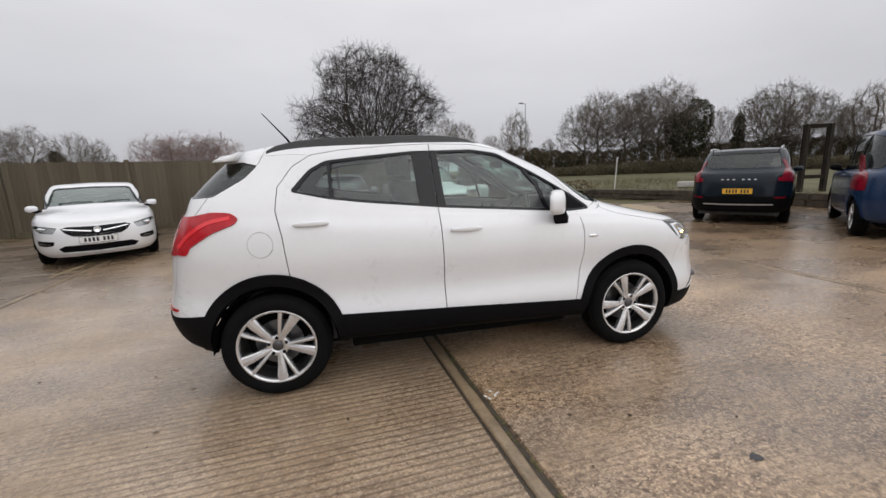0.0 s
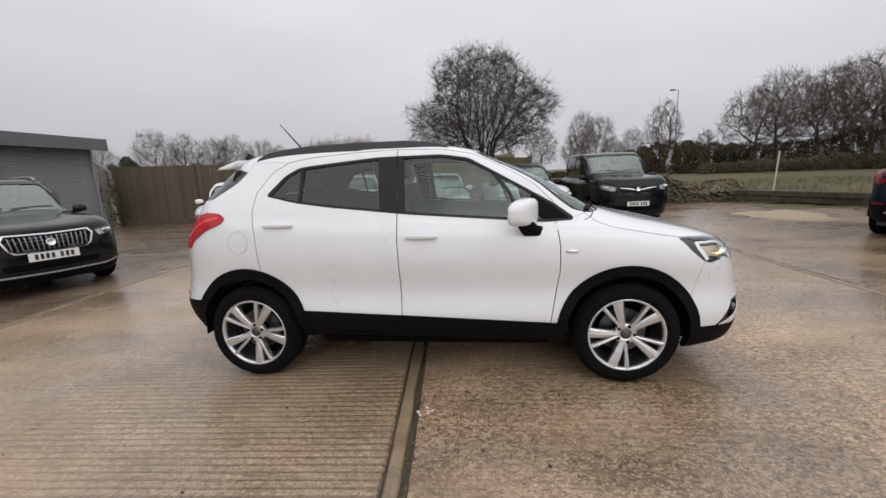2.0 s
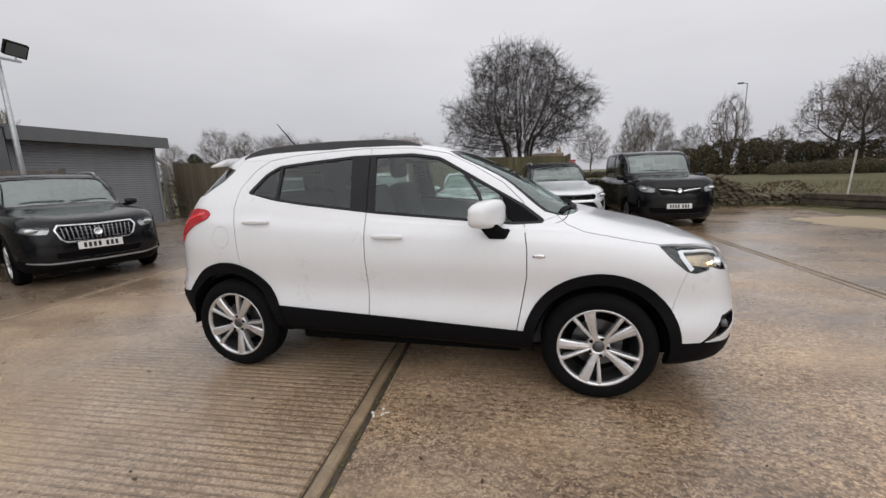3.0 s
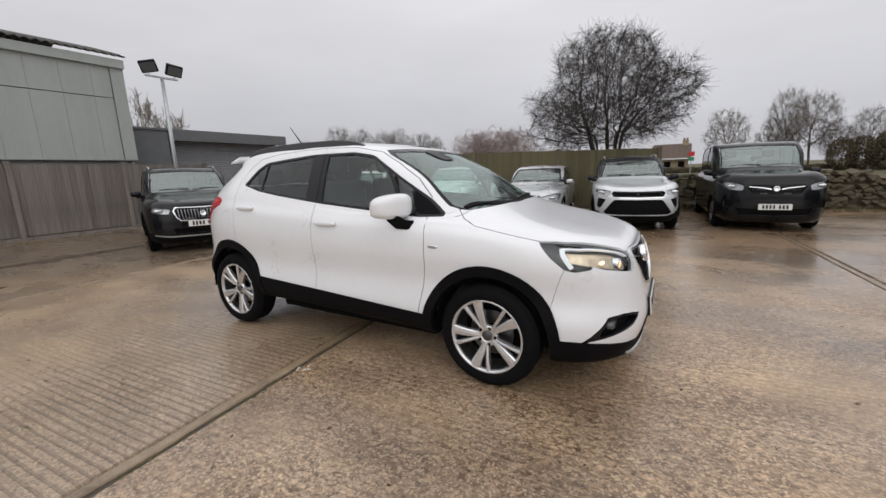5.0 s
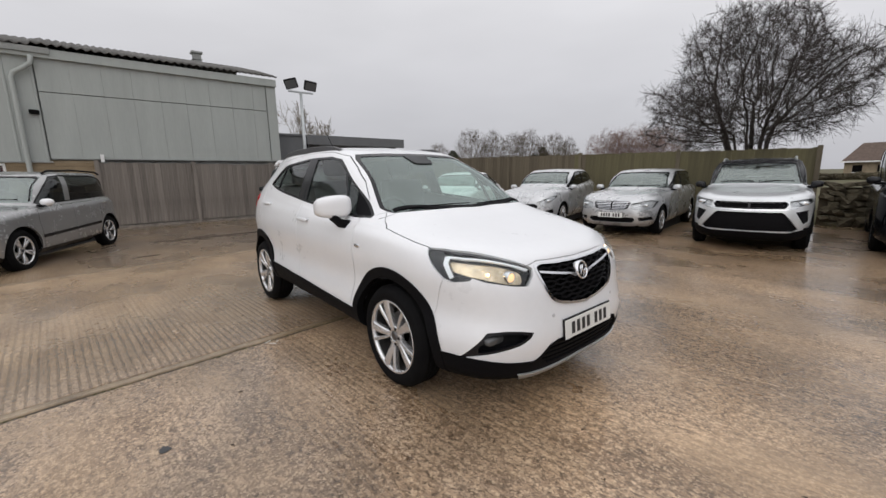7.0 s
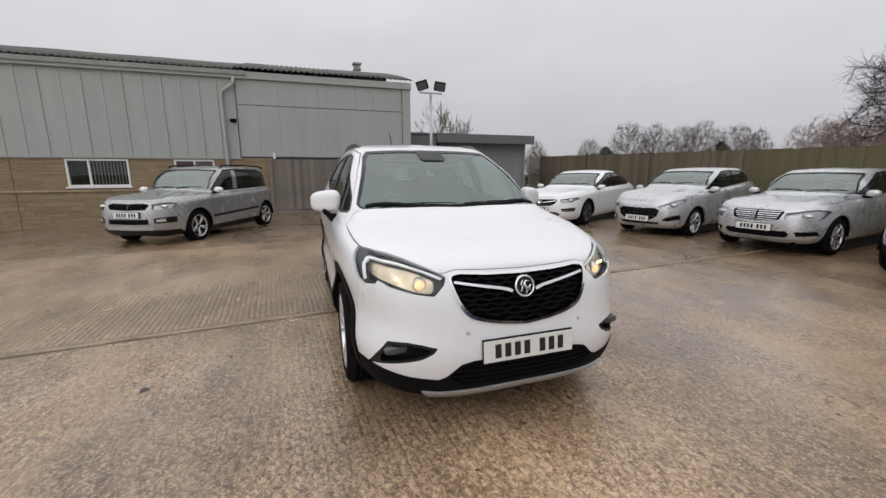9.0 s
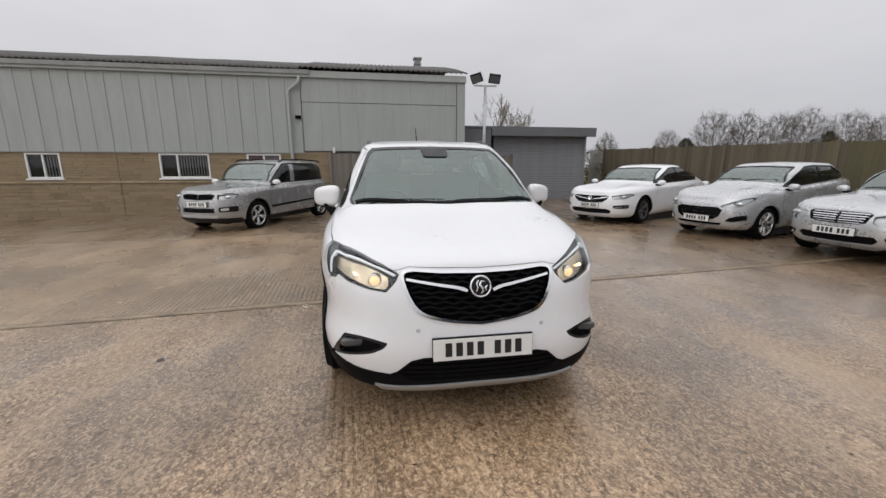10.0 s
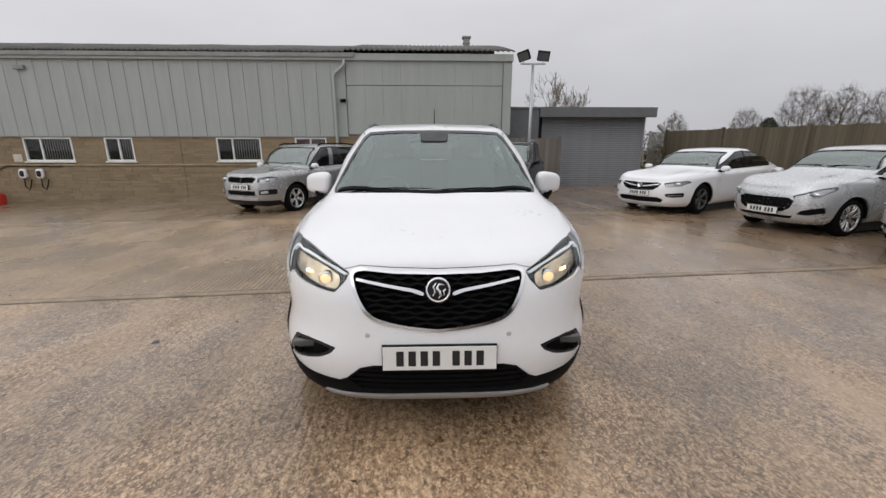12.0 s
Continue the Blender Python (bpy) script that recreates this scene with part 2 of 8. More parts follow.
GRASS = mat("winter_grass", (0.078, 0.076, 0.030), 0.9, vary=0.45, scale=0.6, tint=(0.128, 0.114, 0.050), bump=0.8, bump_scale=20)
CLAD = mat("painted_sheet", (0.355, 0.378, 0.362), 0.5, vary=0.10, scale=1.2, rnd=0.08, bump=0.08, bump_scale=14, stretch=(1, 3, 0.4))
CLAD_DARK = mat("dirty_trim", (0.27, 0.28, 0.27), 0.6, vary=0.25, scale=3)
ROOFM = mat("weathered_sheeting", (0.10, 0.095, 0.09), 0.85, vary=0.5, scale=2.2, tint=(0.135, 0.13, 0.12), bump=0.4)
STONE = mat("buff_stone", (0.36, 0.27, 0.16), 0.85, vary=0.35, scale=3.0, tint=(0.47, 0.37, 0.24), bump=0.5, bump_scale=40)
MORTAR = mat("mortar", (0.245, 0.193, 0.127), 0.9, vary=0.3, scale=4)
WHITE_FRAME = mat("white_plastic_frame", (0.75, 0.75, 0.74), 0.35, vary=0.08, scale=5)
BOARD = mat("weathered_board", (0.112, 0.096, 0.084), 0.85, vary=0.5, scale=1.8, tint=(0.24, 0.212, 0.186), bump=0.5, bump_scale=25, stretch=(3, 3, 0.25), rnd=0.35)
BOARD_B = mat("brown_board", (0.088, 0.070, 0.049), 0.85, vary=0.45, scale=1.4, tint=(0.135, 0.112, 0.076), bump=0.5, bump_scale=25, stretch=(3, 3, 0.25), rnd=0.4)
BOARD_O = mat("olive_board", (0.090, 0.076, 0.045), 0.85, vary=0.4, scale=1.4, tint=(0.132, 0.117, 0.060), bump=0.5, bump_scale=25, stretch=(3, 3, 0.25), rnd=0.4)
SHUTTER = mat("grey_steel_slat", (0.225, 0.23, 0.245), 0.45, vary=0.12, scale=3, rnd=0.1)
FASCIA = mat("dark_grey_fascia", (0.13, 0.135, 0.14), 0.5, vary=0.12, scale=3)
GALV = mat("galvanised_steel", (0.45, 0.47, 0.48), 0.42, metal=0.7, vary=0.15, scale=8)
PALE = mat("dull_palisade", (0.235, 0.225, 0.205), 0.6, metal=0.3, vary=0.3, scale=6)
SLEEPER = mat("old_sleeper", (0.062, 0.048, 0.036), 0.9, vary=0.5, scale=5, tint=(0.12, 0.095, 0.07), bump=0.6)
RUBBLE = mat("rubble_stone", (0.060, 0.048, 0.031), 0.9, vary=0.6, scale=4, tint=(0.125, 0.105, 0.068), bump=0.6, rnd=0.4)
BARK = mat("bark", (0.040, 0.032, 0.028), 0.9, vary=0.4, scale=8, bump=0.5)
# distant bark is paler than BARK: aerial haze put into its colour
BARK_HAZED = mat("hazed_far_bark", (0.125, 0.102, 0.082), 0.95, vary=0.3, scale=1)
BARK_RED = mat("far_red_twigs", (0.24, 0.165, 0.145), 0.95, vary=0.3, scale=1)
BLACK = mat("black_plastic", (0.006, 0.006, 0.007), 0.6, spec=0.06, vary=0.2, scale=30, bump=0.12, bump_scale=400)
# near-black: shade inside openings and recesses put in as colour; dark fittings too
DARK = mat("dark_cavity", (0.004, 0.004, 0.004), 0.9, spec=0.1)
RUBBER = mat("tyre_rubber", (0.0065, 0.0065, 0.007), 0.8, spec=0.07, vary=0.25, scale=14, bump=0.1, bump_scale=120)
CHROME = mat("chrome", (0.75, 0.76, 0.78), 0.12, metal=1.0)
SILVER_ALLOY = mat("silver_alloy", (0.66, 0.66, 0.67), 0.27, metal=0.8, vary=0.05, scale=20)

# the far side of the yard, set out a little wider than first paced
SET_OUT = Matrix.Translation((3.5, -0.9, 1.37)) @ Matrix.Scale(1.052, 4) @ Matrix.Translation((-3.5, 0.9, -1.37))

# ---- mesh helpers ----


def link(name, me, material, parent=None, label="", m=None):
    ob = new(name, me)
    if material and not me.materials:
        me.materials.append(material)
    if parent:
        ob.parent = parent
    if m is not None:
        ob.matrix_basis = m
    if label:
        ob["label"] = label
    return ob


def part(name, bm, material, parent=None, label="", smooth=False):
    """Link a bmesh as one mesh object under a thing or a part."""
    me = bpy.data.meshes.new(name)
    bmesh.ops.recalc_face_normals(bm, faces=bm.faces)
    if smooth:
        for f in bm.faces:
            f.smooth = True
    bm.to_mesh(me)
    bm.free()
    return link(name, me, material, parent, label)


def thing(name, label, category, group="", kind="", at=None):
    ob = new(name)
    if at is not None:
        ob.matrix_basis = at
    return tagged(ob, label, category, group, kind)


def add_box(bm, lo, hi, bevel=0.0, turn=None):
    r = bmesh.ops.create_cube(bm, size=1.0)
    vs = r["verts"]
    c = [(a + b) / 2 for a, b in zip(lo, hi)]
    d = [abs(b - a) for a, b in zip(lo, hi)]
    bmesh.ops.transform(bm, verts=vs, matrix=Matrix.Translation(c) @ Matrix.Diagonal((*d, 1)))
    if bevel:
        es = list({e for v in vs for e in v.link_edges})
        r = bmesh.ops.bevel(bm, geom=es, offset=min(bevel, min(d) * 0.45), segments=2, affect="EDGES", profile=0.6)
        vs = list({v for f in r["faces"] for v in f.verts} | {v for v in vs if v.is_valid})
    if turn is not None:
        bmesh.ops.transform(bm, verts=vs, matrix=turn)
    return vs


def box(lo, hi, bevel=0.0, turn=None):
    bm = bmesh.new()
    add_box(bm, lo, hi, bevel, turn)
    return bm


def add_tube(bm, pts, radii, sides=8, cap=True):
    """A tube through pts with a radius at each."""
    pts = [Vector(p) for p in pts]
    if not hasattr(radii, "__len__"):
        radii = [radii] * len(pts)
    rings = []
    up = None
    for i, p in enumerate(pts):
        d = (pts[min(i + 1, len(pts) - 1)] - pts[max(i - 1, 0)]).normalized()
        if up is None:
            up = d.orthogonal().normalized()
        up = (up - d * up.dot(d)).normalized()
        side = d.cross(up)
        rings.append([bm.verts.new(p + (up * math.cos(a) + side * math.sin(a)) * radii[i])
                      for a in (2 * math.pi * k / sides for k in range(sides))])
    for a, b in zip(rings, rings[1:]):
        for k in range(sides):
            bm.faces.new((a[k], a[(k + 1) % sides], b[(k + 1) % sides], b[k]))
    if cap:
        bm.faces.new(rings[0][::-1])
        bm.faces.new(rings[-1])


def tube(pts, radii, sides=8):
    bm = bmesh.new()
    add_tube(bm, pts, radii, sides)
    return bm


def lathe(profile, sides=40, axis="y"):
    """Turn (radius, along) pairs round an axis."""
    bm = bmesh.new()
    rings = []
    for r, h in profile:
        ring = []
        for k in range(sides):
            a = 2 * math.pi * k / sides
            v = (r * math.cos(a), h, r * math.sin(a)) if axis == "y" else (r * math.cos(a), r * math.sin(a), h) if axis == "z" else (h, r * math.cos(a), r * math.sin(a))
            ring.append(bm.verts.new(v))
        rings.append(ring)
    for a, b in zip(rings, rings[1:]):
        for k in range(sides):
            bm.faces.new((a[k], a[(k + 1) % sides], b[(k + 1) % sides], b[k]))
    return bm


def ground_z(x, y):
    """The yard is level round the cars and falls gently along the stone wall."""
    s = min(1, max(0, (-x - 4.5) / 5.5))
    s = s * s * (3 - 2 * s)
    return -0.038 * max(0.0, -y - 1.6) * s

# ---- ground ----
def fence_y(x):
    return 10.95 + 0.075 * x


def joint_a(y):
    return -0.16 - 0.093 * y


def joint_b(y):
    return 4.53 - 0.062 * y


JOINTS = [lambda y: -13.6 - 0.1 * y, lambda y: -9.2 - 0.1 * y, lambda y: -4.72 - 0.097 * y, joint_a, joint_b,
          lambda y: 9.1 - 0.05 * y, lambda y: 13.7 - 0.05 * y]
MARGINED = [JOINTS[2], joint_a, joint_b]
SLEEPER_LINE = [(9.4, 12.5), (11.0, 9.3), (11.9, 5.4), (12.6, 0.0)]


def sheet_z(x, y):
    """Grass and earth outside the yard, just under the slabs inside it."""
    d = y - 12.6
    if x < 3:
        d = y - fence_y(x) - 0.1
    elif x > 9.2:
        xs = 9.4 + (12.5 - y) * 0.27
        d = max(d, x - xs - 0.4)
    s = min(1, max(0, d / 1.2))
    hill = 0.5 * min(1, max(0, (math.hypot(x, y) - 30) / 60))
    return ground_z(x, y) - 0.055 + s * (0.33 + hill) + (0.05 * noise.noise((x * 0.4, y * 0.4, 0)) if s > 0 else 0)


def axis_steps():
    near = [-20 + 0.5 * i for i in range(81)]
    far = [22, 25, 30, 38, 50, 70, 100, 160, 300, 700]
    return [-v for v in far[::-1]] + near + far


def build_ground():
    xs, ys = axis_steps(), axis_steps()
    verts = [(x, y, sheet_z(x, y)) for y in ys for x in xs]
    w = len(xs)
    faces = [(j * w + i, j * w + i + 1, (j + 1) * w + i + 1, (j + 1) * w + i) for j in range(len(ys) - 1) for i in range(w - 1)]
    me = bpy.data.meshes.new("ground")
    me.from_pydata(verts, [], faces)
    for p in me.polygons:
        p.use_smooth = True
    g = link("ground", me, GRASS)
    tagged(g, "winter grass and earth round a concrete yard", "ground", kind="structure")
    return g


def build_slab(pavement, left, right, y0, y1, material):
    """One cast slab between two joints, with a rounded, worn arris."""
    bm = bmesh.new()
    ny = max(2, int((y1 - y0) / 0.5))
    nx = 9
    gap = 0.010
    grid = []
    for j in range(-1, ny + 2):
        row = []
        jj = min(ny, max(0, j))
        y = y0 + (y1 - y0) * jj / ny
        a, b = left(y) + gap, right(y) - gap
        for i in range(-1, nx + 2):
            ii = min(nx, max(0, i))
            edge = ii in (0, nx) or jj in (0, ny)
            x = a + (b - a) * ii / nx
            yy = y
            z = ground_z(x, y)
            skirt = i in (-1, nx + 1) or j in (-1, ny + 1)
            if edge and not skirt:
                x += 0.014 * (1 if ii == 0 else -1 if ii == nx else 0)
                yy += 0.014 * (1 if jj == 0 else -1 if jj == ny else 0)
            if skirt:
                z -= 0.022
                x += 0.006 * noise.noise((x, y * 3.0, 1.0))
            row.append(bm.verts.new((x, yy, z)))
        grid.append(row)
    for r0, r1 in zip(grid, grid[1:]):
        for i in range(len(r0) - 1):
            f = bm.faces.new((r0[i], r0[i + 1], r1[i + 1], r1[i]))
            f.smooth = False
    return part("slab", bm, material, pavement)


def build_yard():
    yard = thing("pavement", "wet brushed concrete yard cast in long slabs with open joints", "pavement", kind="structure")
    for k, (l_, r_) in enumerate(zip(JOINTS, JOINTS[1:])):
        m = YARD_C if k in (0, 1) else YARD_A if k == 2 else YARD_B
        if k == 2:
            spans = [(-30, -17.5), (-17.5, 11.0)]
        elif k == 3:
            spans = [(-30, -17.5), (-17.5, 12.0)]
        elif k >= 4:
            spans = [(-30, -17.5), (-17.5, 13.0)] if k == 4 else [(-30, -17.5), (-17.5, 9.0)]
        else:
            spans = [(-30, -17.5), (-17.5, 10.6)]
        r_in = (lambda y, f=r_: f(y) - 0.098) if r_ in MARGINED else r_
        for y0, y1 in spans:
            build_slab(yard, l_, r_in, y0, y1, m)
    # bitumen filler and moss in the joints
    for k, jf in enumerate(JOINTS[1:-1]):
        bm = bmesh.new()
        last = None
        for i in range(0, 150):
            y = -28 + i * 0.27
            if y > 11.5:
                break
            x = jf(y)
            z = ground_z(x, y) - 0.008 + 0.005 * noise.noise((x, y * 2.5, k))
            cur = [bm.verts.new((x - 0.135, y, z - 0.006)), bm.verts.new((x - 0.02, y, z - 0.004)), bm.verts.new((x + 0.035, y, z - 0.006))]
            if last:
                for a in range(2):
                    bm.faces.new((last[a], last[a + 1], cur[a + 1], cur[a]))
            last = cur
        part("joint_filler", bm, JOINT, yard, "dark silted joint filler")
    # smooth trowelled margin along the joint
    for k, jf in enumerate(MARGINED):
        bm = bmesh.new()
        last = None
        for i in range(0, 240):
            y = -17.4 + i * 0.12
            if y > 10.9:
                break
            x = jf(y)
            z = ground_z(x, y)
            w0, w1 = 0.007 * noise.noise((x, y * 2.6, k + 3)), 0.011 * noise.noise((x, y * 3.4, k + 9)) + 0.005 * noise.noise((x, y * 13, k))
            dz = 0.003 * noise.noise((x, y * 2.1, k + 5))
            cur = [bm.verts.new((x + o, y, z + h)) for o, h in ((-0.095 + w0, -0.024), (-0.094 + w0, -0.003 + dz), (-0.086 + w0, 0.004 + dz), (-0.055, 0.006 + dz), (-0.031 + w1, 0.003 + dz), (-0.023 + w1, -0.006), (-0.021 + w1, -0.024))]
            if last:
                for a in range(6):
                    bm.faces.new((last[a], last[a + 1], cur[a + 1], cur[a]))
            last = cur
        part("joint_margin", bm, MARGIN, yard, "smooth trowelled concrete margin")
    rng = random.Random(4)
    bm = bmesh.new()
    for i in range(260):
        y = rng.uniform(-3.2, -0.4) if i < 150 else rng.uniform(-10, 9)
        x = (joint_a if i < 200 else joint_b)(y) + rng.gauss(0, 0.012)
        r = rng.uniform(0.004, 0.010)
        bmesh.ops.create_icosphere(bm, subdivisions=1, radius=r, matrix=Matrix.Translation((x, y, ground_z(x, y) - 0.010)) @ Matrix.Diagonal((1, rng.uniform(1, 2.4), 0.5, 1)))
    moss = part("moss", bm, MOSS, None)
    tagged(moss, "small green moss tufts in the slab joints", "moss", kind="stuff")
    return yard


MARGIN = mat("trowelled_margin", (0.215, 0.152, 0.092), 0.32, vary=0.4, scale=5, tint=(0.35, 0.262, 0.168), bump=0.45, bump_scale=40, coat=0.3)
build_ground()
build_yard()

LINE_PAINT = mat("worn_line_paint", (0.50, 0.47, 0.40), 0.6, vary=0.45, scale=3.5, tint=(0.30, 0.25, 0.18), bump=0.3)
LINE_YELLOW = mat("worn_yellow_paint", (0.42, 0.33, 0.16), 0.6, vary=0.45, scale=3.5, tint=(0.28, 0.22, 0.13), bump=0.3)


def bay_line(x0, y0, x1, y1, width=0.085, material=None):
    bm = bmesh.new()
    d = Vector((x1 - x0, y1 - y0))
    nrm = Vector((-d.y, d.x)).normalized() * width / 2
    n = 14
    last = None
    for i in range(n + 1):
        p = Vector((x0, y0)) + d * i / n
        jit = 1 + 0.25 * noise.noise((p.x * 5, p.y * 5, 2))
        a, b = p + nrm * jit, p - nrm * jit
        cur = [bm.verts.new((a.x, a.y, ground_z(a.x, a.y) + 0.004)), bm.verts.new((b.x, b.y, ground_z(b.x, b.y) + 0.004))]
        if last:
            bm.faces.new((last[0], last[1], cur[1], cur[0]))
        last = cur
    ob = part("bay_line", bm, material or LINE_PAINT)
    tagged(ob, "worn painted parking bay line on the concrete", "road marking", "bay lines", "structure")


bay_line(-5.5, 3.9, -5.5, 6.4, material=LINE_YELLOW)
bay_line(-5.6, 4.12, -9.6, 3.75)
bay_line(-7.3, 6.0, -11.2, 5.6)
bay_line(-8.0, 8.3, -12.0, 7.9)
bay_line(-9.6, 4.4, -8.3, 5.5, material=LINE_YELLOW)

# ---- the long workshop with sheet cladding over a stone plinth ----
WX = -10.85
Y_END, Y_FAR = 2.75, -24.0


def build_workshop():
    b = thing("workshop_building", "long workshop with grey sheet cladding above a buff stone wall", "building", at=SET_OUT)
    part("core", box((-19.0, Y_FAR, -0.9), (WX - 0.12, Y_END - 0.1, 4.45)), CLAD_DARK, b, "plain inner walls")
    # stone lower wall, with real openings
    wins = [(-14.18, -12.54), (-11.43, -10.46), (-7.59, -6.05), (-4.86, -3.75), (-18.2, -16.7), (-21.5, -20.0)]
    WZ0, WZ1 = 1.02, 1.82
    bm = bmesh.new()
    add_box(bm, (WX - 0.11, Y_FAR, -1.0), (WX - 0.008, -2.1, WZ0))
    add_box(bm, (WX - 0.11, Y_FAR, WZ1), (WX - 0.008, -2.1, 1.9))
    edge = Y_FAR
    for a, c in sorted(wins) + [(-2.1, 0)]:
        add_box(bm, (WX - 0.11, edge, WZ0 - 0.001), (WX - 0.008, a, WZ1 + 0.001))
        edge = c
    wall = part("stone_wall", bm, MORTAR, b, "buff stone wall laid in thin courses")
    rng = random.Random(11)
    verts, faces = [], []
    z = -0.95
    row = 0
    while z < 1.84:
        h = rng.choice((0.075, 0.095, 0.12))
        if z < 0.86 < z + h + 0.03:
            z = 0.93
        y = -16.6 + (0.2 if row % 2 else 0) - rng.random() * 0.2
        while y < -2.12:
            L = rng.uniform(0.22, 0.6)
            y1 = min(y + L, -2.1)
            hide = any(a - 0.02 < y1 and y < c + 0.02 and z + h > WZ0 - 0.02 and z < WZ1 for a, c in wins)
            if hide:
                for a, c in wins:
                    if a - 0.02 < y1 and y < c + 0.02:
                        if y < a - 0.09:
                            y1, hide = a - 0.02, False
                        else:
                            y1 = c + 0.02
                        break
            if not hide and y1 - y > 0.03 and z + h > ground_z(WX, y) - 0.1:
                d = rng.uniform(0.0, 0.012)
                x0, x1 = WX - 0.05, WX - 0.004 + d
                k = len(verts)
                g = 0.007
                for xx, s in ((x0, 0.0), (x1 - 0.006, 0.0), (x1, 0.006)):
                    verts += [(xx, y + g + s, z + g + s), (xx, y1 - g - s, z + g + s), (xx, y1 - g - s, z + h - g - s), (xx, y + g + s, z + h - g - s)]
                for o in (0, 4):
                    for q in range(4):
                        faces.append((k + o + q, k + o + (q + 1) % 4, k + o + 4 + (q + 1) % 4, k + o + 4 + q))
                faces.append((k + 8, k + 9, k + 10, k + 11))
            y = y1
        z += h
        row += 1
    me = bpy.data.meshes.new("stone_coursework")
    me.from_pydata(verts, [], faces)
    ob = link("stone_coursework", me, STONE_ISLAND, wall)
    ob["kind"] = "stuff"
    part("string_course", box((WX - 0.03, -16.6, 0.865), (WX + 0.03, -2.1, 0.925), 0.006), STONE, wall, "projecting stone band under the windows")
    part("movement_joint", box((WX - 0.03, -8.845, -0.4), (WX + 0.010, -8.825, 1.85)), mat("joint_mastic", (0.16, 0.12, 0.08), 0.8), wall)
    # cladding sheets
    y = -2.95
    while y > Y_FAR:
        y0 = max(y - 0.98, Y_FAR)
        bm = bmesh.new()
        prof = []
        for base in (0.0, 0.49):
            prof += [(base + 0.004, 0.0), (base + 0.018, 0.016), (base + 0.048, 0.016), (base + 0.062, 0.0)]
        prof += [(0.9785, 0.0)]
        last = None
        for py, px in prof:
            cur = [bm.verts.new((WX + px, y - py, 1.86)), bm.verts.new((WX + px, y - py, 4.33))]
            if last:
                bm.faces.new((last[0], last[1], cur[1], cur[0]))
            last = cur
        part("cladding_sheet", bm, CLAD, b)
        y -= 0.98
    # flat panels past the downpipe
    for z0, z1 in ((1.95, 3.54), (3.56, 4.33)):
        y = -2.93
        while y < 2.42:
            y1 = min(y + 0.62, 2.44)
            part("cladding_panel", box((WX - 0.05, y + 0.0015, z0), (WX + 0.012, y1 - 0.0015, z1), 0.003), CLAD, b)
            y = y1
    part("corner_trim", box((WX - 0.1, 2.46, 1.93), (WX + 0.03, 2.76, 4.34), 0.008), CLAD, b)
    part("gable_cladding", box((-19.0, 2.62, 0), (WX - 0.1, 2.72, 4.4)), CLAD, b)
    part("base_flashing", box((WX - 0.02, Y_FAR, 1.84), (WX + 0.045, -2.9, 1.875), 0.005), CLAD_DARK, b)
    part("base_flashing", box((WX - 0.02, -2.9, 1.925), (WX + 0.03, 2.76, 1.95), 0.005), CLAD_DARK, b)
    # gutter and fascia
    part("fascia", box((WX - 0.02, Y_FAR, 4.33), (WX + 0.10, Y_END + 0.03, 4.55), 0.01), CLAD, b, "grey eaves gutter fascia")
    part("gutter", box((WX + 0.10, Y_FAR, 4.42), (WX + 0.15, -2.6, 4.56), 0.012), CLAD_DARK, b)
    # corrugated roof
    verts, faces = [], []
    n = int((Y_END + 0.1 - Y_FAR) / 0.045)
    rows = [(WX + 0.16, 4.58), (-12.2, 5.0), (-14.9, 5.70), (-19.3, 4.55)]
    for i in range(n + 1):
        y = Y_FAR + i * 0.045
        s = 0.028 * math.sin(i * 0.045 / 0.18 * 2 * math.pi)
        lift = 0.05 if y > -2.9 else 0.0
        for x, z in rows:
            verts.append((x, y, z + s + lift + 0.02 * noise.noise((x, y * 0.6, 0))))
    w = len(rows)
    for i in range(n):
        for k in range(w - 1):
            faces.append((i * w + k, i * w + k + 1, (i + 1) * w + k + 1, (i + 1) * w + k))
    me = bpy.data.meshes.new("roof")
    me.from_pydata(verts, [], faces)
    for p in me.polygons:
        p.use_smooth = True
    roof = link("roof", me, ROOFM, b, "mossy corrugated sheet roof")
    so = roof.modifiers.new("thickness", "SOLIDIFY")
    so.thickness = 0.02
    bm = bmesh.new()
    add_box(bm, (-16.60, 1.50, 5.1), (-16.30, 1.78, 6.44))
    add_box(bm, (-16.66, 1.44, 6.44), (-16.24, 1.84, 6.51), 0.01)
    add_box(bm, (-16.63, 1.47, 6.20), (-16.27, 1.81, 6.24), 0.01)
    part("flue", bm, CLAD_DARK, roof, "small square roof flue")
    # downpipe with a swan neck
    part("downpipe", tube([(WX + 0.12, -2.95, 4.35), (WX + 0.12, -2.97, 4.18), (WX + 0.11, -3.05, 4.1), (WX + 0.10, -3.3, 3.92), (WX + 0.09, -3.34, 3.8), (WX + 0.09, -3.34, 1.6), (WX + 0.08, -3.34, 0.1)], 0.052, 10), CLAD, b, "grey plastic downpipe", True)
    part("wall_lamp", box((WX + 0.01, -3.16, 3.0), (WX + 0.13, -2.98, 3.1), 0.01), DARK, b)
    part("wall_box", box((WX + 0.01, -13.85, 4.0), (WX + 0.1, -13.5, 4.13), 0.01), CLAD_DARK, b)
    # windows
    for a, c in wins:
        # near-black sheet behind the glass stands in for the unlit room
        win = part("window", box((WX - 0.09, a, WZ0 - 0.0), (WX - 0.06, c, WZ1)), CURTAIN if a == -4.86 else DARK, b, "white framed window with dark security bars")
        bm = bmesh.new()
        f = 0.05
        add_box(bm, (WX - 0.055, a, WZ0), (WX + 0.012, c, WZ0 + f), 0.006)
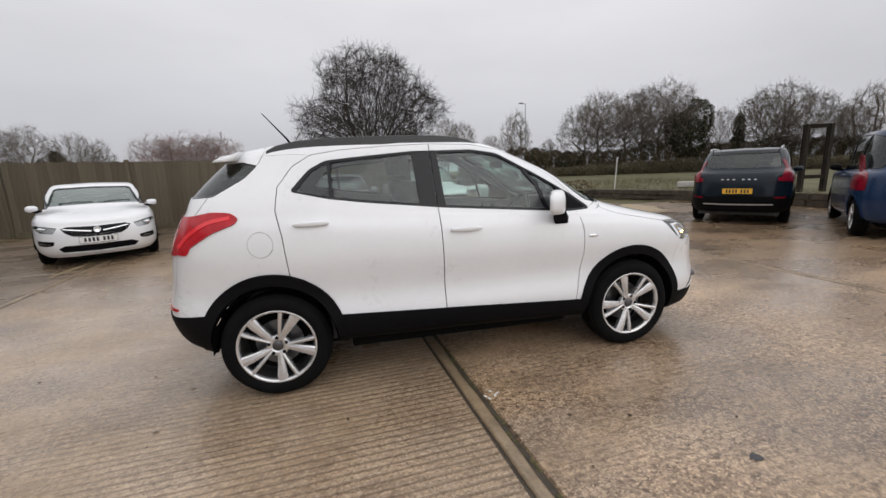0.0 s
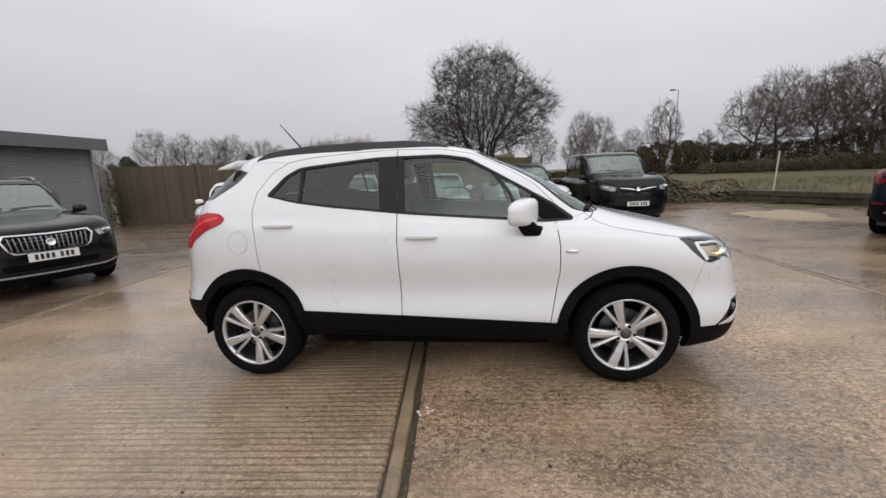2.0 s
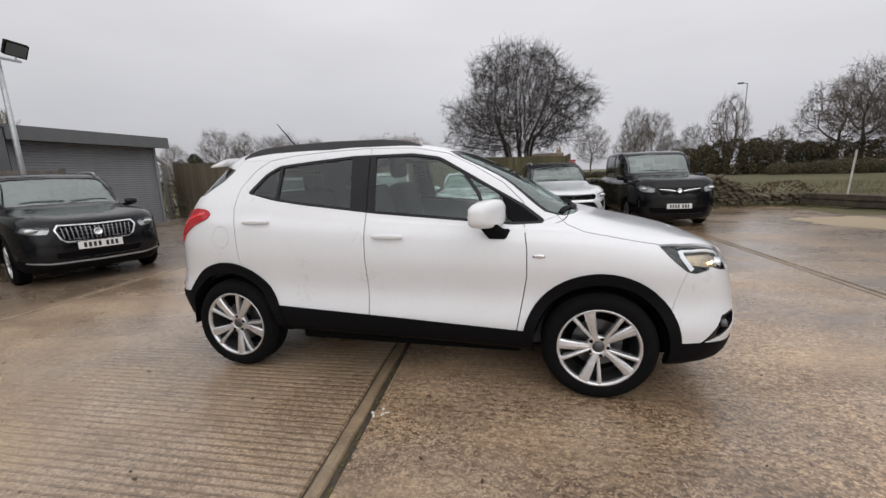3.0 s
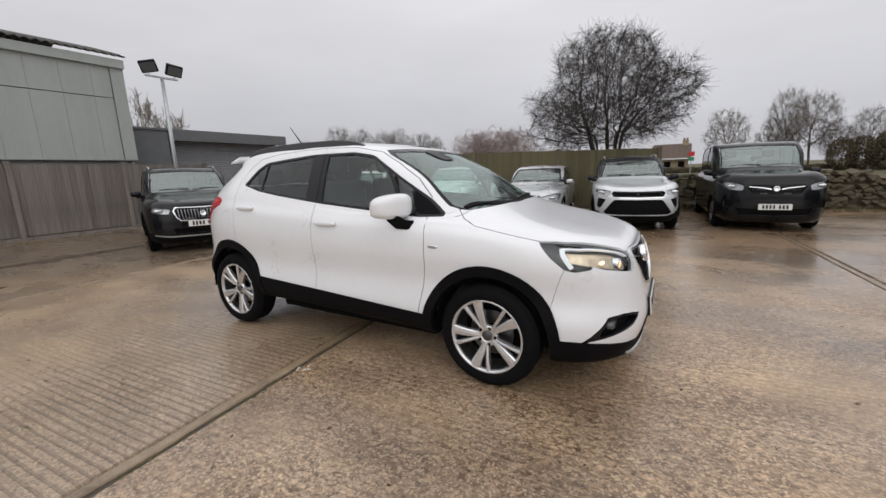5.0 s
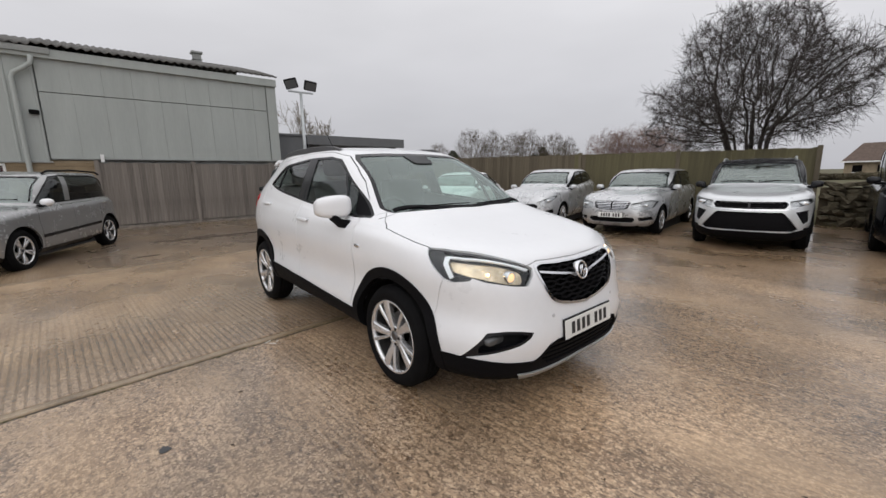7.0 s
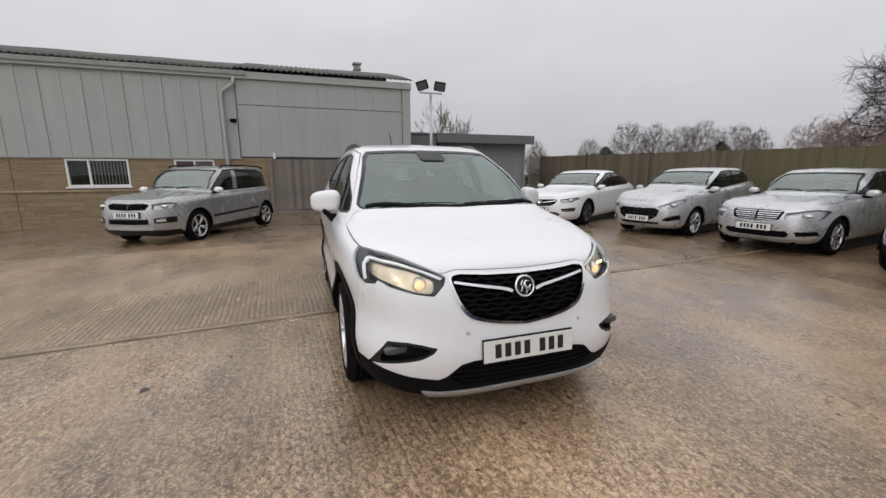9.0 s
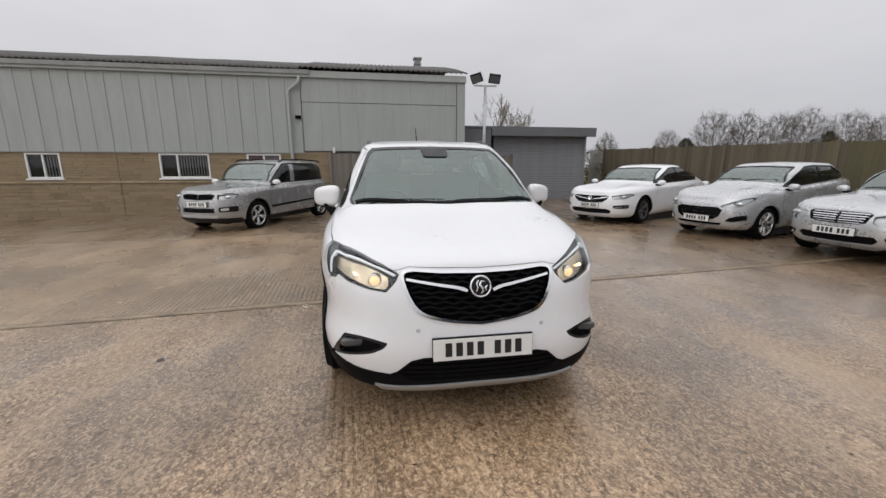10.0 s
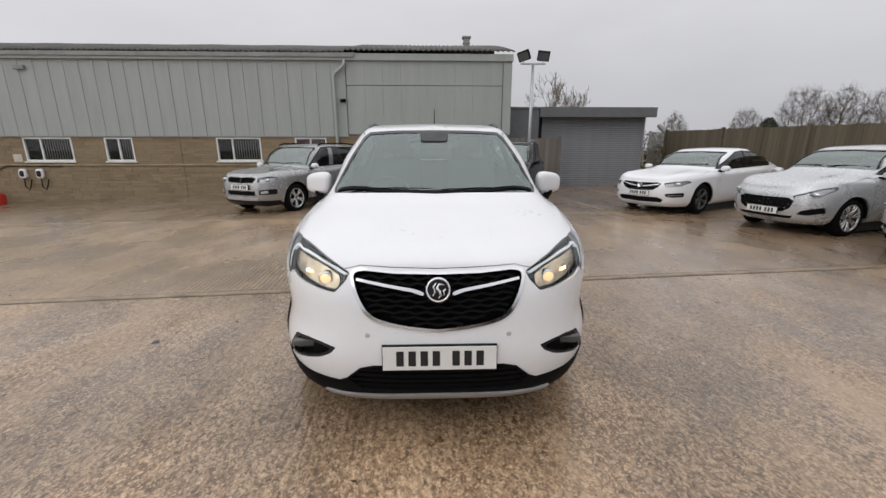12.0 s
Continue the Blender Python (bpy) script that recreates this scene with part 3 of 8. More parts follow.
        add_box(bm, (WX - 0.055, a, WZ1 - f), (WX + 0.012, c, WZ1), 0.006)
        mid = a + (c - a) * (0.36 if c - a > 1.2 else 0.5)
        for yy in (a + f / 2, mid, c - f / 2):
            add_box(bm, (WX - 0.055, yy - f / 2, WZ0 + f + 0.001), (WX + 0.012, yy + f / 2, WZ1 - f - 0.001), 0.006)
        part("window_frame", bm, WHITE_FRAME, win, "white plastic frame")
        part("window_sill", box((WX - 0.02, a - 0.05, WZ0 - 0.05), (WX + 0.06, c + 0.05, WZ0 - 0.002), 0.006), WHITE_FRAME, win)
        bm = bmesh.new()
        yy = mid + 0.08
        while yy < c - 0.08:
            add_box(bm, (WX - 0.056, yy, WZ0 + f), (WX - 0.048, yy + 0.028, WZ1 - f))
            yy += 0.085
        part("bars", bm, mat("bar_steel", (0.16, 0.155, 0.15), 0.5), win)
        bm = bmesh.new()
        bm.faces.new([bm.verts.new(v) for v in ((WX - 0.043, a + f, WZ0 + f), (WX - 0.043, c - f, WZ0 + f), (WX - 0.043, c - f, WZ1 - f), (WX - 0.043, a + f, WZ1 - f))])
        part("pane", bm, WINDOW_GLASS, win)
    return b


CURTAIN = mat("dark_red_curtain", (0.10, 0.018, 0.018), 0.9, vary=0.4, scale=9)
STONE_ISLAND = bpy.data.materials.new("buff_stone_coursework")


def island_stone(m):
    m.use_nodes = True
    n, l = m.node_tree.nodes, m.node_tree.links
    p = n["Principled BSDF"]
    g = n.new("ShaderNodeNewGeometry")
    r = n.new("ShaderNodeValToRGB")
    es = r.color_ramp.elements
    es[0].color, es[1].color = (0.195, 0.142, 0.085, 1), (0.30, 0.228, 0.142, 1)
    es.new(0.5).color = (0.25, 0.186, 0.112, 1)
    l.new(g.outputs["Random Per Island"], r.inputs[0])
    t = n.new("ShaderNodeTexNoise")
    t.inputs["Scale"].default_value, t.inputs["Detail"].default_value = 1.1, 7
    co = n.new("ShaderNodeTexCoord")
    l.new(co.outputs["Object"], t.inputs["Vector"])
    mr = n.new("ShaderNodeMapRange")
    mr.inputs[1].default_value, mr.inputs[2].default_value = 0.35, 0.7
    l.new(t.outputs["Fac"], mr.inputs[0])
    x = n.new("ShaderNodeMix")
    x.data_type = "RGBA"
    l.new(mr.outputs[0], x.inputs[0])
    l.new(r.outputs[0], x.inputs[6])
    x.inputs[7].default_value = (0.285, 0.218, 0.137, 1)
    l.new(x.outputs[2], p.inputs["Base Color"])
    p.inputs["Roughness"].default_value = 0.85
    t2 = n.new("ShaderNodeTexNoise")
    t2.inputs["Scale"].default_value, t2.inputs["Detail"].default_value = 45, 4
    l.new(co.outputs["Object"], t2.inputs["Vector"])
    b = n.new("ShaderNodeBump")
    b.inputs["Strength"].default_value, b.inputs["Distance"].default_value = 0.5, 0.01
    l.new(t2.outputs["Fac"], b.inputs["Height"])
    l.new(b.outputs[0], p.inputs["Normal"])


island_stone(STONE_ISLAND)
WINDOW_GLASS = glass("window_glass", (0.8, 0.82, 0.82), 0.0, 1.42)
build_workshop()


# ---- board fences ----
def board_fence(name, label, x0, y0, x1, y1, z_top0, z_top1, material, board=0.125, posts=2.4, seed=1, post_h=0.06, gravel=True, second=None, change=0.0):
    """Close-boarded fence from one end to the other; boards are parts, lapped and uneven."""
    f = thing(name, label, "fence")
    rng = random.Random(seed)
    d = Vector((x1 - x0, y1 - y0, 0))
    L = d.length
    ang = math.atan2(d.y, d.x)
    meshes = []
    for k in range(6):
        bm = bmesh.new()
        w = board * rng.uniform(1.05, 1.14)
        vs = add_box(bm, (-w / 2, -0.009, 0), (w / 2, 0.009, 1.0), 0.003)
        for v in bm.verts:
            v.co.y += 0.004 * rng.uniform(-1, 1)
            v.co.x += 0.003 * rng.uniform(-1, 1)
        bm.to_mesh(me := bpy.data.meshes.new("board"))
        bm.free()
        me.materials.append(material)
        meshes.append(me)
    others = []
    for me in meshes:
        if second:
            me2 = me.copy()
            me2.materials.clear()
            me2.materials.append(second)
            others.append(me2)
    n = int(L / board)
    for i in range(n):
        s = (i + 0.5) / n
        p = Vector((x0, y0, 0)) + d * s
        zt = z_top0 + (z_top1 - z_top0) * s + rng.gauss(0, 0.008)
        z0 = ground_z(p.x, p.y) + (0.16 if gravel else 0.02)
        ob = new("board", (others if second and p.x + rng.gauss(0, 0.5) > change else meshes)[rng.randrange(6)])
        ob.parent = f
        ob.matrix_basis = (Matrix.Translation((p.x, p.y, z0)) @ pose(0, 0, 0, rng.gauss(0, 0.25), rng.gauss(0, 0.2), math.degrees(ang) + (3 if i % 2 else -3))
                           @ Matrix.Diagonal((1, 1, zt - z0, 1)))
    k = max(1, round(L / posts))
    for i in range(k + 1):
        p = Vector((x0, y0, 0)) + d * i / k
        zt = z_top0 + (z_top1 - z_top0) * i / k + post_h
        z0 = ground_z(p.x, p.y) - 0.05
        part("post", box((-0.05, -0.05, 0), (0.05, 0.05, zt - z0), 0.008, Matrix.Translation((p.x, p.y, z0)) @ Matrix.Rotation(ang, 4, "Z")), material, f)
    for h in (0.45, 1.5):
        bm = box((0, -0.02, 0), (L, 0.02, 0.08), 0.004, Matrix.Translation((x0, y0, h)) @ Matrix.Rotation(ang, 4, "Z") @ Matrix.Translation((0, 0.045, 0)))
        part("rail", bm, material, f)
    if gravel:
        z0 = min(ground_z(x0, y0), ground_z(x1, y1))
        part("gravel_board", box((0, -0.022, -0.06), (L, 0.022, 0.16), 0.004, Matrix.Translation((x0, y0, z0)) @ Matrix.Rotation(ang, 4, "Z")), material, f)
    return f


grey_fence = board_fence("board_fence", "weathered grey close-boarded timber fence against the workshop", -10.74, -2.08, -10.74, 4.55, 1.85, 1.80, BOARD, seed=3)
grey_fence.matrix_basis = SET_OUT
board_fence("board_fence", "tall brown close-boarded fence behind the parked cars", -13.3, fence_y(-13.3), 1.84, fence_y(1.84), 2.17, 1.86, BOARD_B, seed=5, posts=3.0, second=BOARD_O, change=-4.2)


# ---- grey store with a roller shutter, and its lean-to ----
def build_store():
    s = thing("shutter_store", "grey flat-roofed steel store with a roller shutter front", "shed", at=SET_OUT)
    part("wall_shell", box((-14.6, 4.2, 0), (-11.9, 8.12, 2.62)), FASCIA, s)
    part("roof", box((-14.8, 4.0, 2.80), (-11.5, 8.34, 2.92), 0.01), FASCIA, s)
    part("fascia", box((-11.5, 3.98, 2.58), (-11.44, 8.36, 2.935), 0.006), FASCIA, s, "deep dark grey fascia")
    part("soffit", box((-14.7, 4.1, 2.62), (-11.5, 8.3, 2.66)), FASCIA, s)
    bm = bmesh.new()
    seg = 5
    last = None
    for k in range(seg + 1):
        a = math.pi * k / seg
        cur = [bm.verts.new((0.016 * math.sin(a), -1.92, 0.068 * (1 - k / seg) + 0.003)), bm.verts.new((0.016 * math.sin(a), 1.92, 0.068 * (1 - k / seg) + 0.003))]
        if last:
            bm.faces.new((last[0], last[1], cur[1], cur[0]))
        last = cur
    for f in bm.faces:
        f.smooth = True
    me = bpy.data.meshes.new("slat")
    bm.to_mesh(me)
    bm.free()
    me.materials.append(SHUTTER)
    for i in range(36):
        ob = new("slat", me)
        ob.parent = s
        ob.matrix_basis = Matrix.Translation((-11.895, 6.16, 0.04 + i * 0.0715))
    for y in (4.18, 8.08):
        part("guide_rail", box((-11.9, y, 0), (-11.84, y + 0.09, 2.6), 0.006), SHUTTER, s)
    part("bottom_bar", box((-11.9, 4.27, 0.0), (-11.86, 8.06, 0.06), 0.005), FASCIA, s)
    l_ = thing("lean_to", "dark grey flat-sided lean-to beside the workshop", "shed", at=SET_OUT)
    part("wall_shell", box((-14.2, 2.80, 0), (-11.45, 3.95, 2.86), 0.01), FASCIA, l_)
    part("capping", box((-14.25, 2.79, 2.86), (-11.40, 3.97, 2.93), 0.008), FASCIA, l_)


build_store()


def build_palisade():
    p = thing("palisade_fence", "dull steel palisade fence with a leaning corner post", "fence", at=SET_OUT)
    pts = [(-12.1, 8.5), (-13.2, 9.75)]
    d = Vector((pts[1][0] - pts[0][0], pts[1][1] - pts[0][1], 0))
    bm = bmesh.new()
    vs = [(-0.035, 0, 0), (-0.012, 0.022, 0), (0.012, 0.022, 0), (0.035, 0, 0)]
    lo = [bm.verts.new(v) for v in vs]
    hi = [bm.verts.new((x, y, 1.92)) for x, y, z in vs]
    tip = [bm.verts.new((x * 0.3, y, 2.08)) for x, y, z in vs]
    for a, b in ((lo, hi), (hi, tip)):
        for k in range(3):
            bm.faces.new((a[k], a[k + 1], b[k + 1], b[k]))
    me = bpy.data.meshes.new("pale")
    bm.to_mesh(me)
    bm.free()
    me.materials.append(PALE)
    ang = math.atan2(d.y, d.x)
    for i in range(12):
        q = Vector((*pts[0], 0.03)) + d * (i + 0.5) / 12
        ob = new("pale", me)
        ob.parent = p
        ob.matrix_basis = Matrix.Translation(q) @ Matrix.Rotation(ang + math.pi, 4, "Z")
    for h in (0.4, 1.6):
        part("rail", box((0, -0.03, 0), (d.length, 0.0, 0.05), 0, Matrix.Translation((*pts[0], h)) @ Matrix.Rotation(ang, 4, "Z") @ Matrix.Translation((0, 0.06, 0))), PALE, p)
    part("corner_post", tube([(-13.05, 9.9, 0), (-13.2, 9.9, 2.0), (-13.32, 9.84, 2.12), (-13.62, 9.7, 2.42)], [0.06, 0.06, 0.085, 0.085], 8), PALE, p, "leaning grey corner post")


build_palisade()


def build_floodlight():
    f = thing("floodlight_mast", "galvanised mast carrying two black floodlights on a crossbar", "floodlight")
    x, y = -10.55, 3.45
    part("pole", tube([(x, y, 0), (x, y, 2.2), (x, y, 4.2)], [0.06, 0.055, 0.045], 12), GALV, f, "", True)
    part("crossbar", box((x - 0.025, y - 0.42, 4.19), (x + 0.025, y + 0.42, 4.24), 0.006), GALV, f)
    for s, tw in ((-1, 14), (1, -8)):
        bm = bmesh.new()
        add_box(bm, (-0.07, -0.20, -0.155), (0.06, 0.20, 0.155), 0.02)
        turn = Matrix.Translation((x + 0.05, y + s * 0.33, 4.45)) @ pose(0, 0, 0, tw, 28, -20 + 6 * s)
        bmesh.ops.transform(bm, verts=bm.verts, matrix=turn)
        lamp = part("floodlight_head", bm, BLACK, f, "black finned floodlight head")
        for i in range(7):
            part("cooling_fin", box((-0.11, -0.16 + i * 0.05, -0.12), (-0.068, -0.15 + i * 0.05, 0.12), 0, turn), BLACK, lamp)
        bm = box((0.061, -0.17, -0.125), (0.066, 0.17, 0.125), 0, Matrix.Translation((x + 0.05, y + s * 0.33, 4.45)) @ pose(0, 0, 0, tw, 28, -20 + 6 * s))
        part("lens", bm, mat("lamp_glass", (0.10, 0.105, 0.11), 0.15), lamp)
        part("bracket", tube([(x, y + s * 0.33, 4.23), (x + 0.03, y + s * 0.33, 4.33)], 0.018, 6), GALV, f)


build_floodlight()


# ---- kerb of old sleepers, ruined stone wall, posts ----
def build_sleepers():
    rng = random.Random(8)
    for k, ((xa, ya), (xb, yb)) in enumerate(zip(SLEEPER_LINE, SLEEPER_LINE[1:])):
        L = math.hypot(xb - xa, yb - ya)
        n = max(1, round(L / 2.4))
        ang = math.atan2(yb - ya, xb - xa)
        for i in range(n):
            for lay in range(2):
                bm = box((0.02, -0.11, 0), (L / n - 0.02, 0.11, 0.19), 0.02)
                for v in bm.verts:
                    v.co += Vector((0, rng.uniform(-0.008, 0.008), rng.uniform(-0.01, 0.01)))
                s = (i + (0.0 if lay == 0 else 0.03)) / n
                bmesh.ops.transform(bm, verts=bm.verts, matrix=Matrix.Translation((xa + (xb - xa) * s, ya + (yb - ya) * s, 0.0 + lay * 0.188)) @ Matrix.Rotation(ang + rng.gauss(0, 0.008), 4, "Z"))
                ob = part("timber_sleeper", bm, SLEEPER)
                tagged(ob, "dark weathered timber sleeper laid as a low kerb", "sleeper", "sleepers edging the yard")


build_sleepers()


def rough_stone(rng):
    bm = bmesh.new()
    bmesh.ops.create_icosphere(bm, subdivisions=1, radius=1.0)
    for v in bm.verts:
        v.co = Vector((max(-0.72, min(0.72, v.co.x)), max(-0.7, min(0.7, v.co.y)), max(-0.62, min(0.62, v.co.z)))) * (1 + rng.uniform(-0.14, 0.14))
    me = bpy.data.meshes.new("stone")
    bm.to_mesh(me)
    bm.free()
    me.materials.append(RUBBLE)
    return me


def build_stone_wall():
    w = thing("wall_dry_stone", "old dry stone wall, tumbled down at one end, mossy on top", "wall", kind="structure")
    rng = random.Random(21)
    shapes = [rough_stone(rng) for _ in range(7)]
    x0, x1 = 1.95, 9.6

    def line(x):
        return 11.25 + 0.2 * (x - 2.35)

    for row in range(9):
        z = 0.05 + row * 0.115
        x = x0 + rng.random() * 0.2
        while x < x1:
            h = 1.02 if x < 6.6 else 1.02 - 0.72 * min(1, (x - 6.6) / 1.2) + 0.12 * noise.noise((x * 1.3, 0, 4))
            L = rng.uniform(0.16, 0.34)
            if z < h:
                ob = new("stone", shapes[rng.randrange(7)])
                ob.parent = w
                ob.matrix_basis = Matrix.Translation((x + L / 2, line(x) + rng.gauss(0, 0.03), z + 0.03 + rng.gauss(0, 0.018))) @ pose(0, 0, 0, rng.gauss(0, 9), rng.gauss(0, 9), 11 + rng.gauss(0, 14)) @ Matrix.Diagonal((L * 0.80, 0.22 + rng.random() * 0.05, 0.092 + rng.random() * 0.02, 1))
            x += L
    bm = bmesh.new()
    last = None
    for i in range(46):
        x = x0 + (x1 - x0) * i / 45
        h = (0.96 if x < 6.6 else 0.96 - 0.72 * min(1, (x - 6.6) / 1.2)) - 0.05
        cur = [bm.verts.new((x, line(x) + o, z)) for o, z in ((-0.09, -0.05), (-0.07, h), (0.07, h), (0.12, -0.05))]
        if last:
            for k in range(3):
                bm.faces.new((last[k], last[k + 1], cur[k + 1], cur[k]))
        last = cur
    part("earth_core", bm, mat("earth", (0.07, 0.055, 0.035), 0.95, vary=0.4, scale=4, bump=0.5), w)


build_stone_wall()

# ---- vehicles: a smooth shell of stacked plan outlines, cut into panels ----
from mathutils.geometry import delaunay_2d_cdt


def inside(loop, pts):
    """Which of pts (n x 2) lie inside the closed loop."""
    loop = np.asarray(loop, float)
    x, y = pts[:, 0], pts[:, 1]
    res = np.zeros(len(pts), bool)
    lo, hi = loop.min(0), loop.max(0)
    sel = np.where((x >= lo[0]) & (x <= hi[0]) & (y >= lo[1]) & (y <= hi[1]))[0]
    if len(sel) == 0:
        return res
    px, py = x[sel], y[sel]
    r = np.zeros(len(sel), bool)
    x0, y0 = loop[-1]
    for x1, y1 in loop:
        if y0 != y1:
            c = ((y0 > py) != (y1 > py)) & (px < (x1 - x0) * (py - y0) / (y1 - y0) + x0)
            r ^= c
        x0, y0 = x1, y1
    res[sel] = r
    return res


def dense(pts, step=0.02, closed=True):
    pts = [np.array(p, float) for p in pts]
    out = []
    n = len(pts)
    for i in range(n if closed else n - 1):
        a, b = pts[i], pts[(i + 1) % n]
        k = max(1, int(np.linalg.norm(b - a) / step))
        out += [a + (b - a) * j / k for j in range(k)]
    if not closed:
        out.append(pts[-1])
    return np.array(out)


def rounded(pts, r=0.03, step=0.02, n=4):
    """Round the corners of a polygon."""
    out = []
    k = len(pts)
    for i in range(k):
        p0, p, p1 = (np.array(pts[(i + d) % k], float) for d in (-1, 0, 1))
        a, b = p0 - p, p1 - p
        la, lb = np.linalg.norm(a), np.linalg.norm(b)
        q = min(r, la * 0.45, lb * 0.45)
        s, e = p + a / la * q, p + b / lb * q
        for j in range(n + 1):
            t = j / n
            out.append((1 - t) ** 2 * s + 2 * t * (1 - t) * p + t * t * e)
    return dense(out, step)


def spline(pts, n=8, closed=False):
    """Catmull-Rom through the points."""
    P = [np.array(p, float) for p in pts]
    out = []
    k = len(P)
    for i in range(k if closed else k - 1):
        p1, p2 = P[i], P[(i + 1) % k]
        p0 = P[i - 1] if closed or i else 2 * p1 - p2
        p3 = P[(i + 2) % k] if closed or i + 2 < k else 2 * p2 - p1
        for j in range(n):
            t = j / n
            out.append(0.5 * (2 * p1 + (p2 - p0) * t + (2 * p0 - 5 * p1 + 4 * p2 - p3) * t * t + (3 * p1 - p0 - 3 * p2 + p3) * t ** 3))
    if not closed:
        out.append(P[-1])
    return np.array(out)


def ribbon(pts, width):
    """A closed thin polygon along a polyline."""
    p = dense(pts, 0.03, False)
    d = np.gradient(p, axis=0)
    d /= np.linalg.norm(d, axis=1)[:, None] + 1e-9
    nrm = np.stack([-d[:, 1], d[:, 0]], 1) * width / 2
    return np.concatenate([p + nrm, (p - nrm)[::-1]])


class Shell:
    """Half of a car body (y >= 0) as a surface over u (front centre to rear centre) and v (sill to roof centre)."""
    NU, SUB = 220, 10

    def __init__(self, levels, xm, size=4.27):
        rows = []
        for L in levels:
            zk, w, xf, xr, qf, pf, qr, pr = L
            th = np.linspace(0, math.pi / 2, 400)
            th = (math.pi / 2) * (0.5 - 0.5 * np.cos(np.linspace(0, math.pi, 1600)))
            halves = []
            for a, q, p in ((xf - xm, qf, pf), (xm - xr, qr, pr)):
                xx = a * np.cos(th) ** (2 / p)
                yy = w * np.sin(th) ** (2 / q)
                s = np.concatenate([[0], np.cumsum(np.hypot(np.diff(xx), np.diff(yy)))])
                s /= s[-1]
                k = np.linspace(0, 1, self.NU // 2 + 1)
                halves.append((np.interp(k, s, xx), np.interp(k, s, yy)))
            x = np.concatenate([xm + halves[0][0], (xm - halves[1][0])[::-1][1:]])
            y = np.concatenate([halves[0][1], halves[1][1][::-1][1:]])
            y[0] = y[-1] = 0
            kx = [c[0] for c in zk]
            kz = [c[1] for c in zk]
            o = np.argsort(kx)
            z = np.interp(x, np.array(kx)[o], np.array(kz)[o])
            rows.append(np.stack([x, y, z], 1))
        P = np.array(rows)
        K = len(P)
        for _ in range(6):
            zz = P[:, :, 2].copy()
            P[:, 1:-1, 2] = 0.25 * zz[:, :-2] + 0.5 * zz[:, 1:-1] + 0.25 * zz[:, 2:]
        V = np.linspace(0, K - 1, (K - 1) * self.SUB + 1)
        m = np.zeros_like(P)
        d = np.diff(P, axis=0)
        for i in range(1, K - 1):
            a, b = d[i - 1], d[i]
            ok = a * b > 0
            h = np.where(ok, 2 * a * b / np.where(ok, a + b, 1), 0)
            m[i] = 0.6 * h + 0.4 * (a + b) / 2 * np.where(ok, 1, 0.3)
        m[0], m[-1] = d[0], d[-1]
        D = []
        for v in V:
            i = min(int(v), K - 2)
            t = v - i
            h00, h10, h01, h11 = 2 * t ** 3 - 3 * t * t + 1, t ** 3 - 2 * t * t + t, -2 * t ** 3 + 3 * t * t, t ** 3 - t * t
            D.append(h00 * P[i] + h10 * m[i] + h01 * P[i + 1] + h11 * m[i + 1])
        self.D = np.array(D)
        self.K = K
        self.su, self.sv = 1.22 * size, 0.2
        du = np.gradient(self.D, axis=1)
        dv = np.gradient(self.D, axis=0)
        n = np.cross(du, dv)
        ln = np.linalg.norm(n, axis=2, keepdims=True)
        n = n / np.maximum(ln, 1e-9)
        mid = n[len(V) // 3, self.NU // 2]
        self.N = n if mid[1] > 0 else -n
        self.flip = mid[1] <= 0

    def _grid(self, arr, q):
        nv, nu = arr.shape[:2]
        fu = np.clip(q[:, 0] / self.su, 0, 1) * (nu - 1)
        fv = np.clip(q[:, 1] / self.sv / (self.K - 1), 0, 1) * (nv - 1)
        i = np.minimum(fu.astype(int), nu - 2)
        j = np.minimum(fv.astype(int), nv - 2)
        a, b = (fu - i)[:, None], (fv - j)[:, None]
        return (arr[j, i] * (1 - a) + arr[j, i + 1] * a) * (1 - b) + (arr[j + 1, i] * (1 - a) + arr[j + 1, i + 1] * a) * b

    def at(self, q, offset=0.0):
        q = np.atleast_2d(np.asarray(q, float))
        p = self._grid(self.D, q)
        if np.any(offset):
            n = self._grid(self.N, q)
            n /= np.linalg.norm(n, axis=1, keepdims=True) + 1e-9
            y0 = p[:, 1] < 1e-6
            n[y0, 1] = 0
            p = p + n * np.atleast_1d(offset)[:, None] if np.ndim(offset) else p + n * offset
        return p

    def find(self, pts, view, v0=0, v1=99):
        """Surface coordinates of points given in a side (x, z), front or rear (y, z) or top (x, y) view."""
        pts = np.atleast_2d(np.asarray(pts, float))
        ax = {"side": (0, 2), "front": (1, 2), "rear": (1, 2), "top": (0, 1)}[view]
        nv, nu = self.D.shape[:2]
        V, U = np.meshgrid(np.arange(nv) / self.SUB, np.arange(nu) / (nu - 1), indexing="ij")
        mask = (V >= v0 - 1e-6) & (V <= v1 + 1e-6)
        if view == "side":
            mask &= self.N[:, :, 1] > 0.12
        elif view == "front":
            mask &= (U < 0.5) & (self.N[:, :, 0] > 0.05)
        elif view == "rear":
            mask &= (U > 0.5) & (self.N[:, :, 0] < -0.05)
        else:
            mask &= self.N[:, :, 2] > 0.1
        G = self.D[mask][:, ax]
        Q = np.stack([U[mask] * self.su, V[mask] * self.sv], 1)
        out = np.zeros((len(pts), 2))
        for k in range(0, len(pts), 200):
            c = pts[k:k + 200]
            out[k:k + 200] = Q[np.argmin(((c[:, None] - G[None]) ** 2).sum(2), 1)]
        h = 0.004
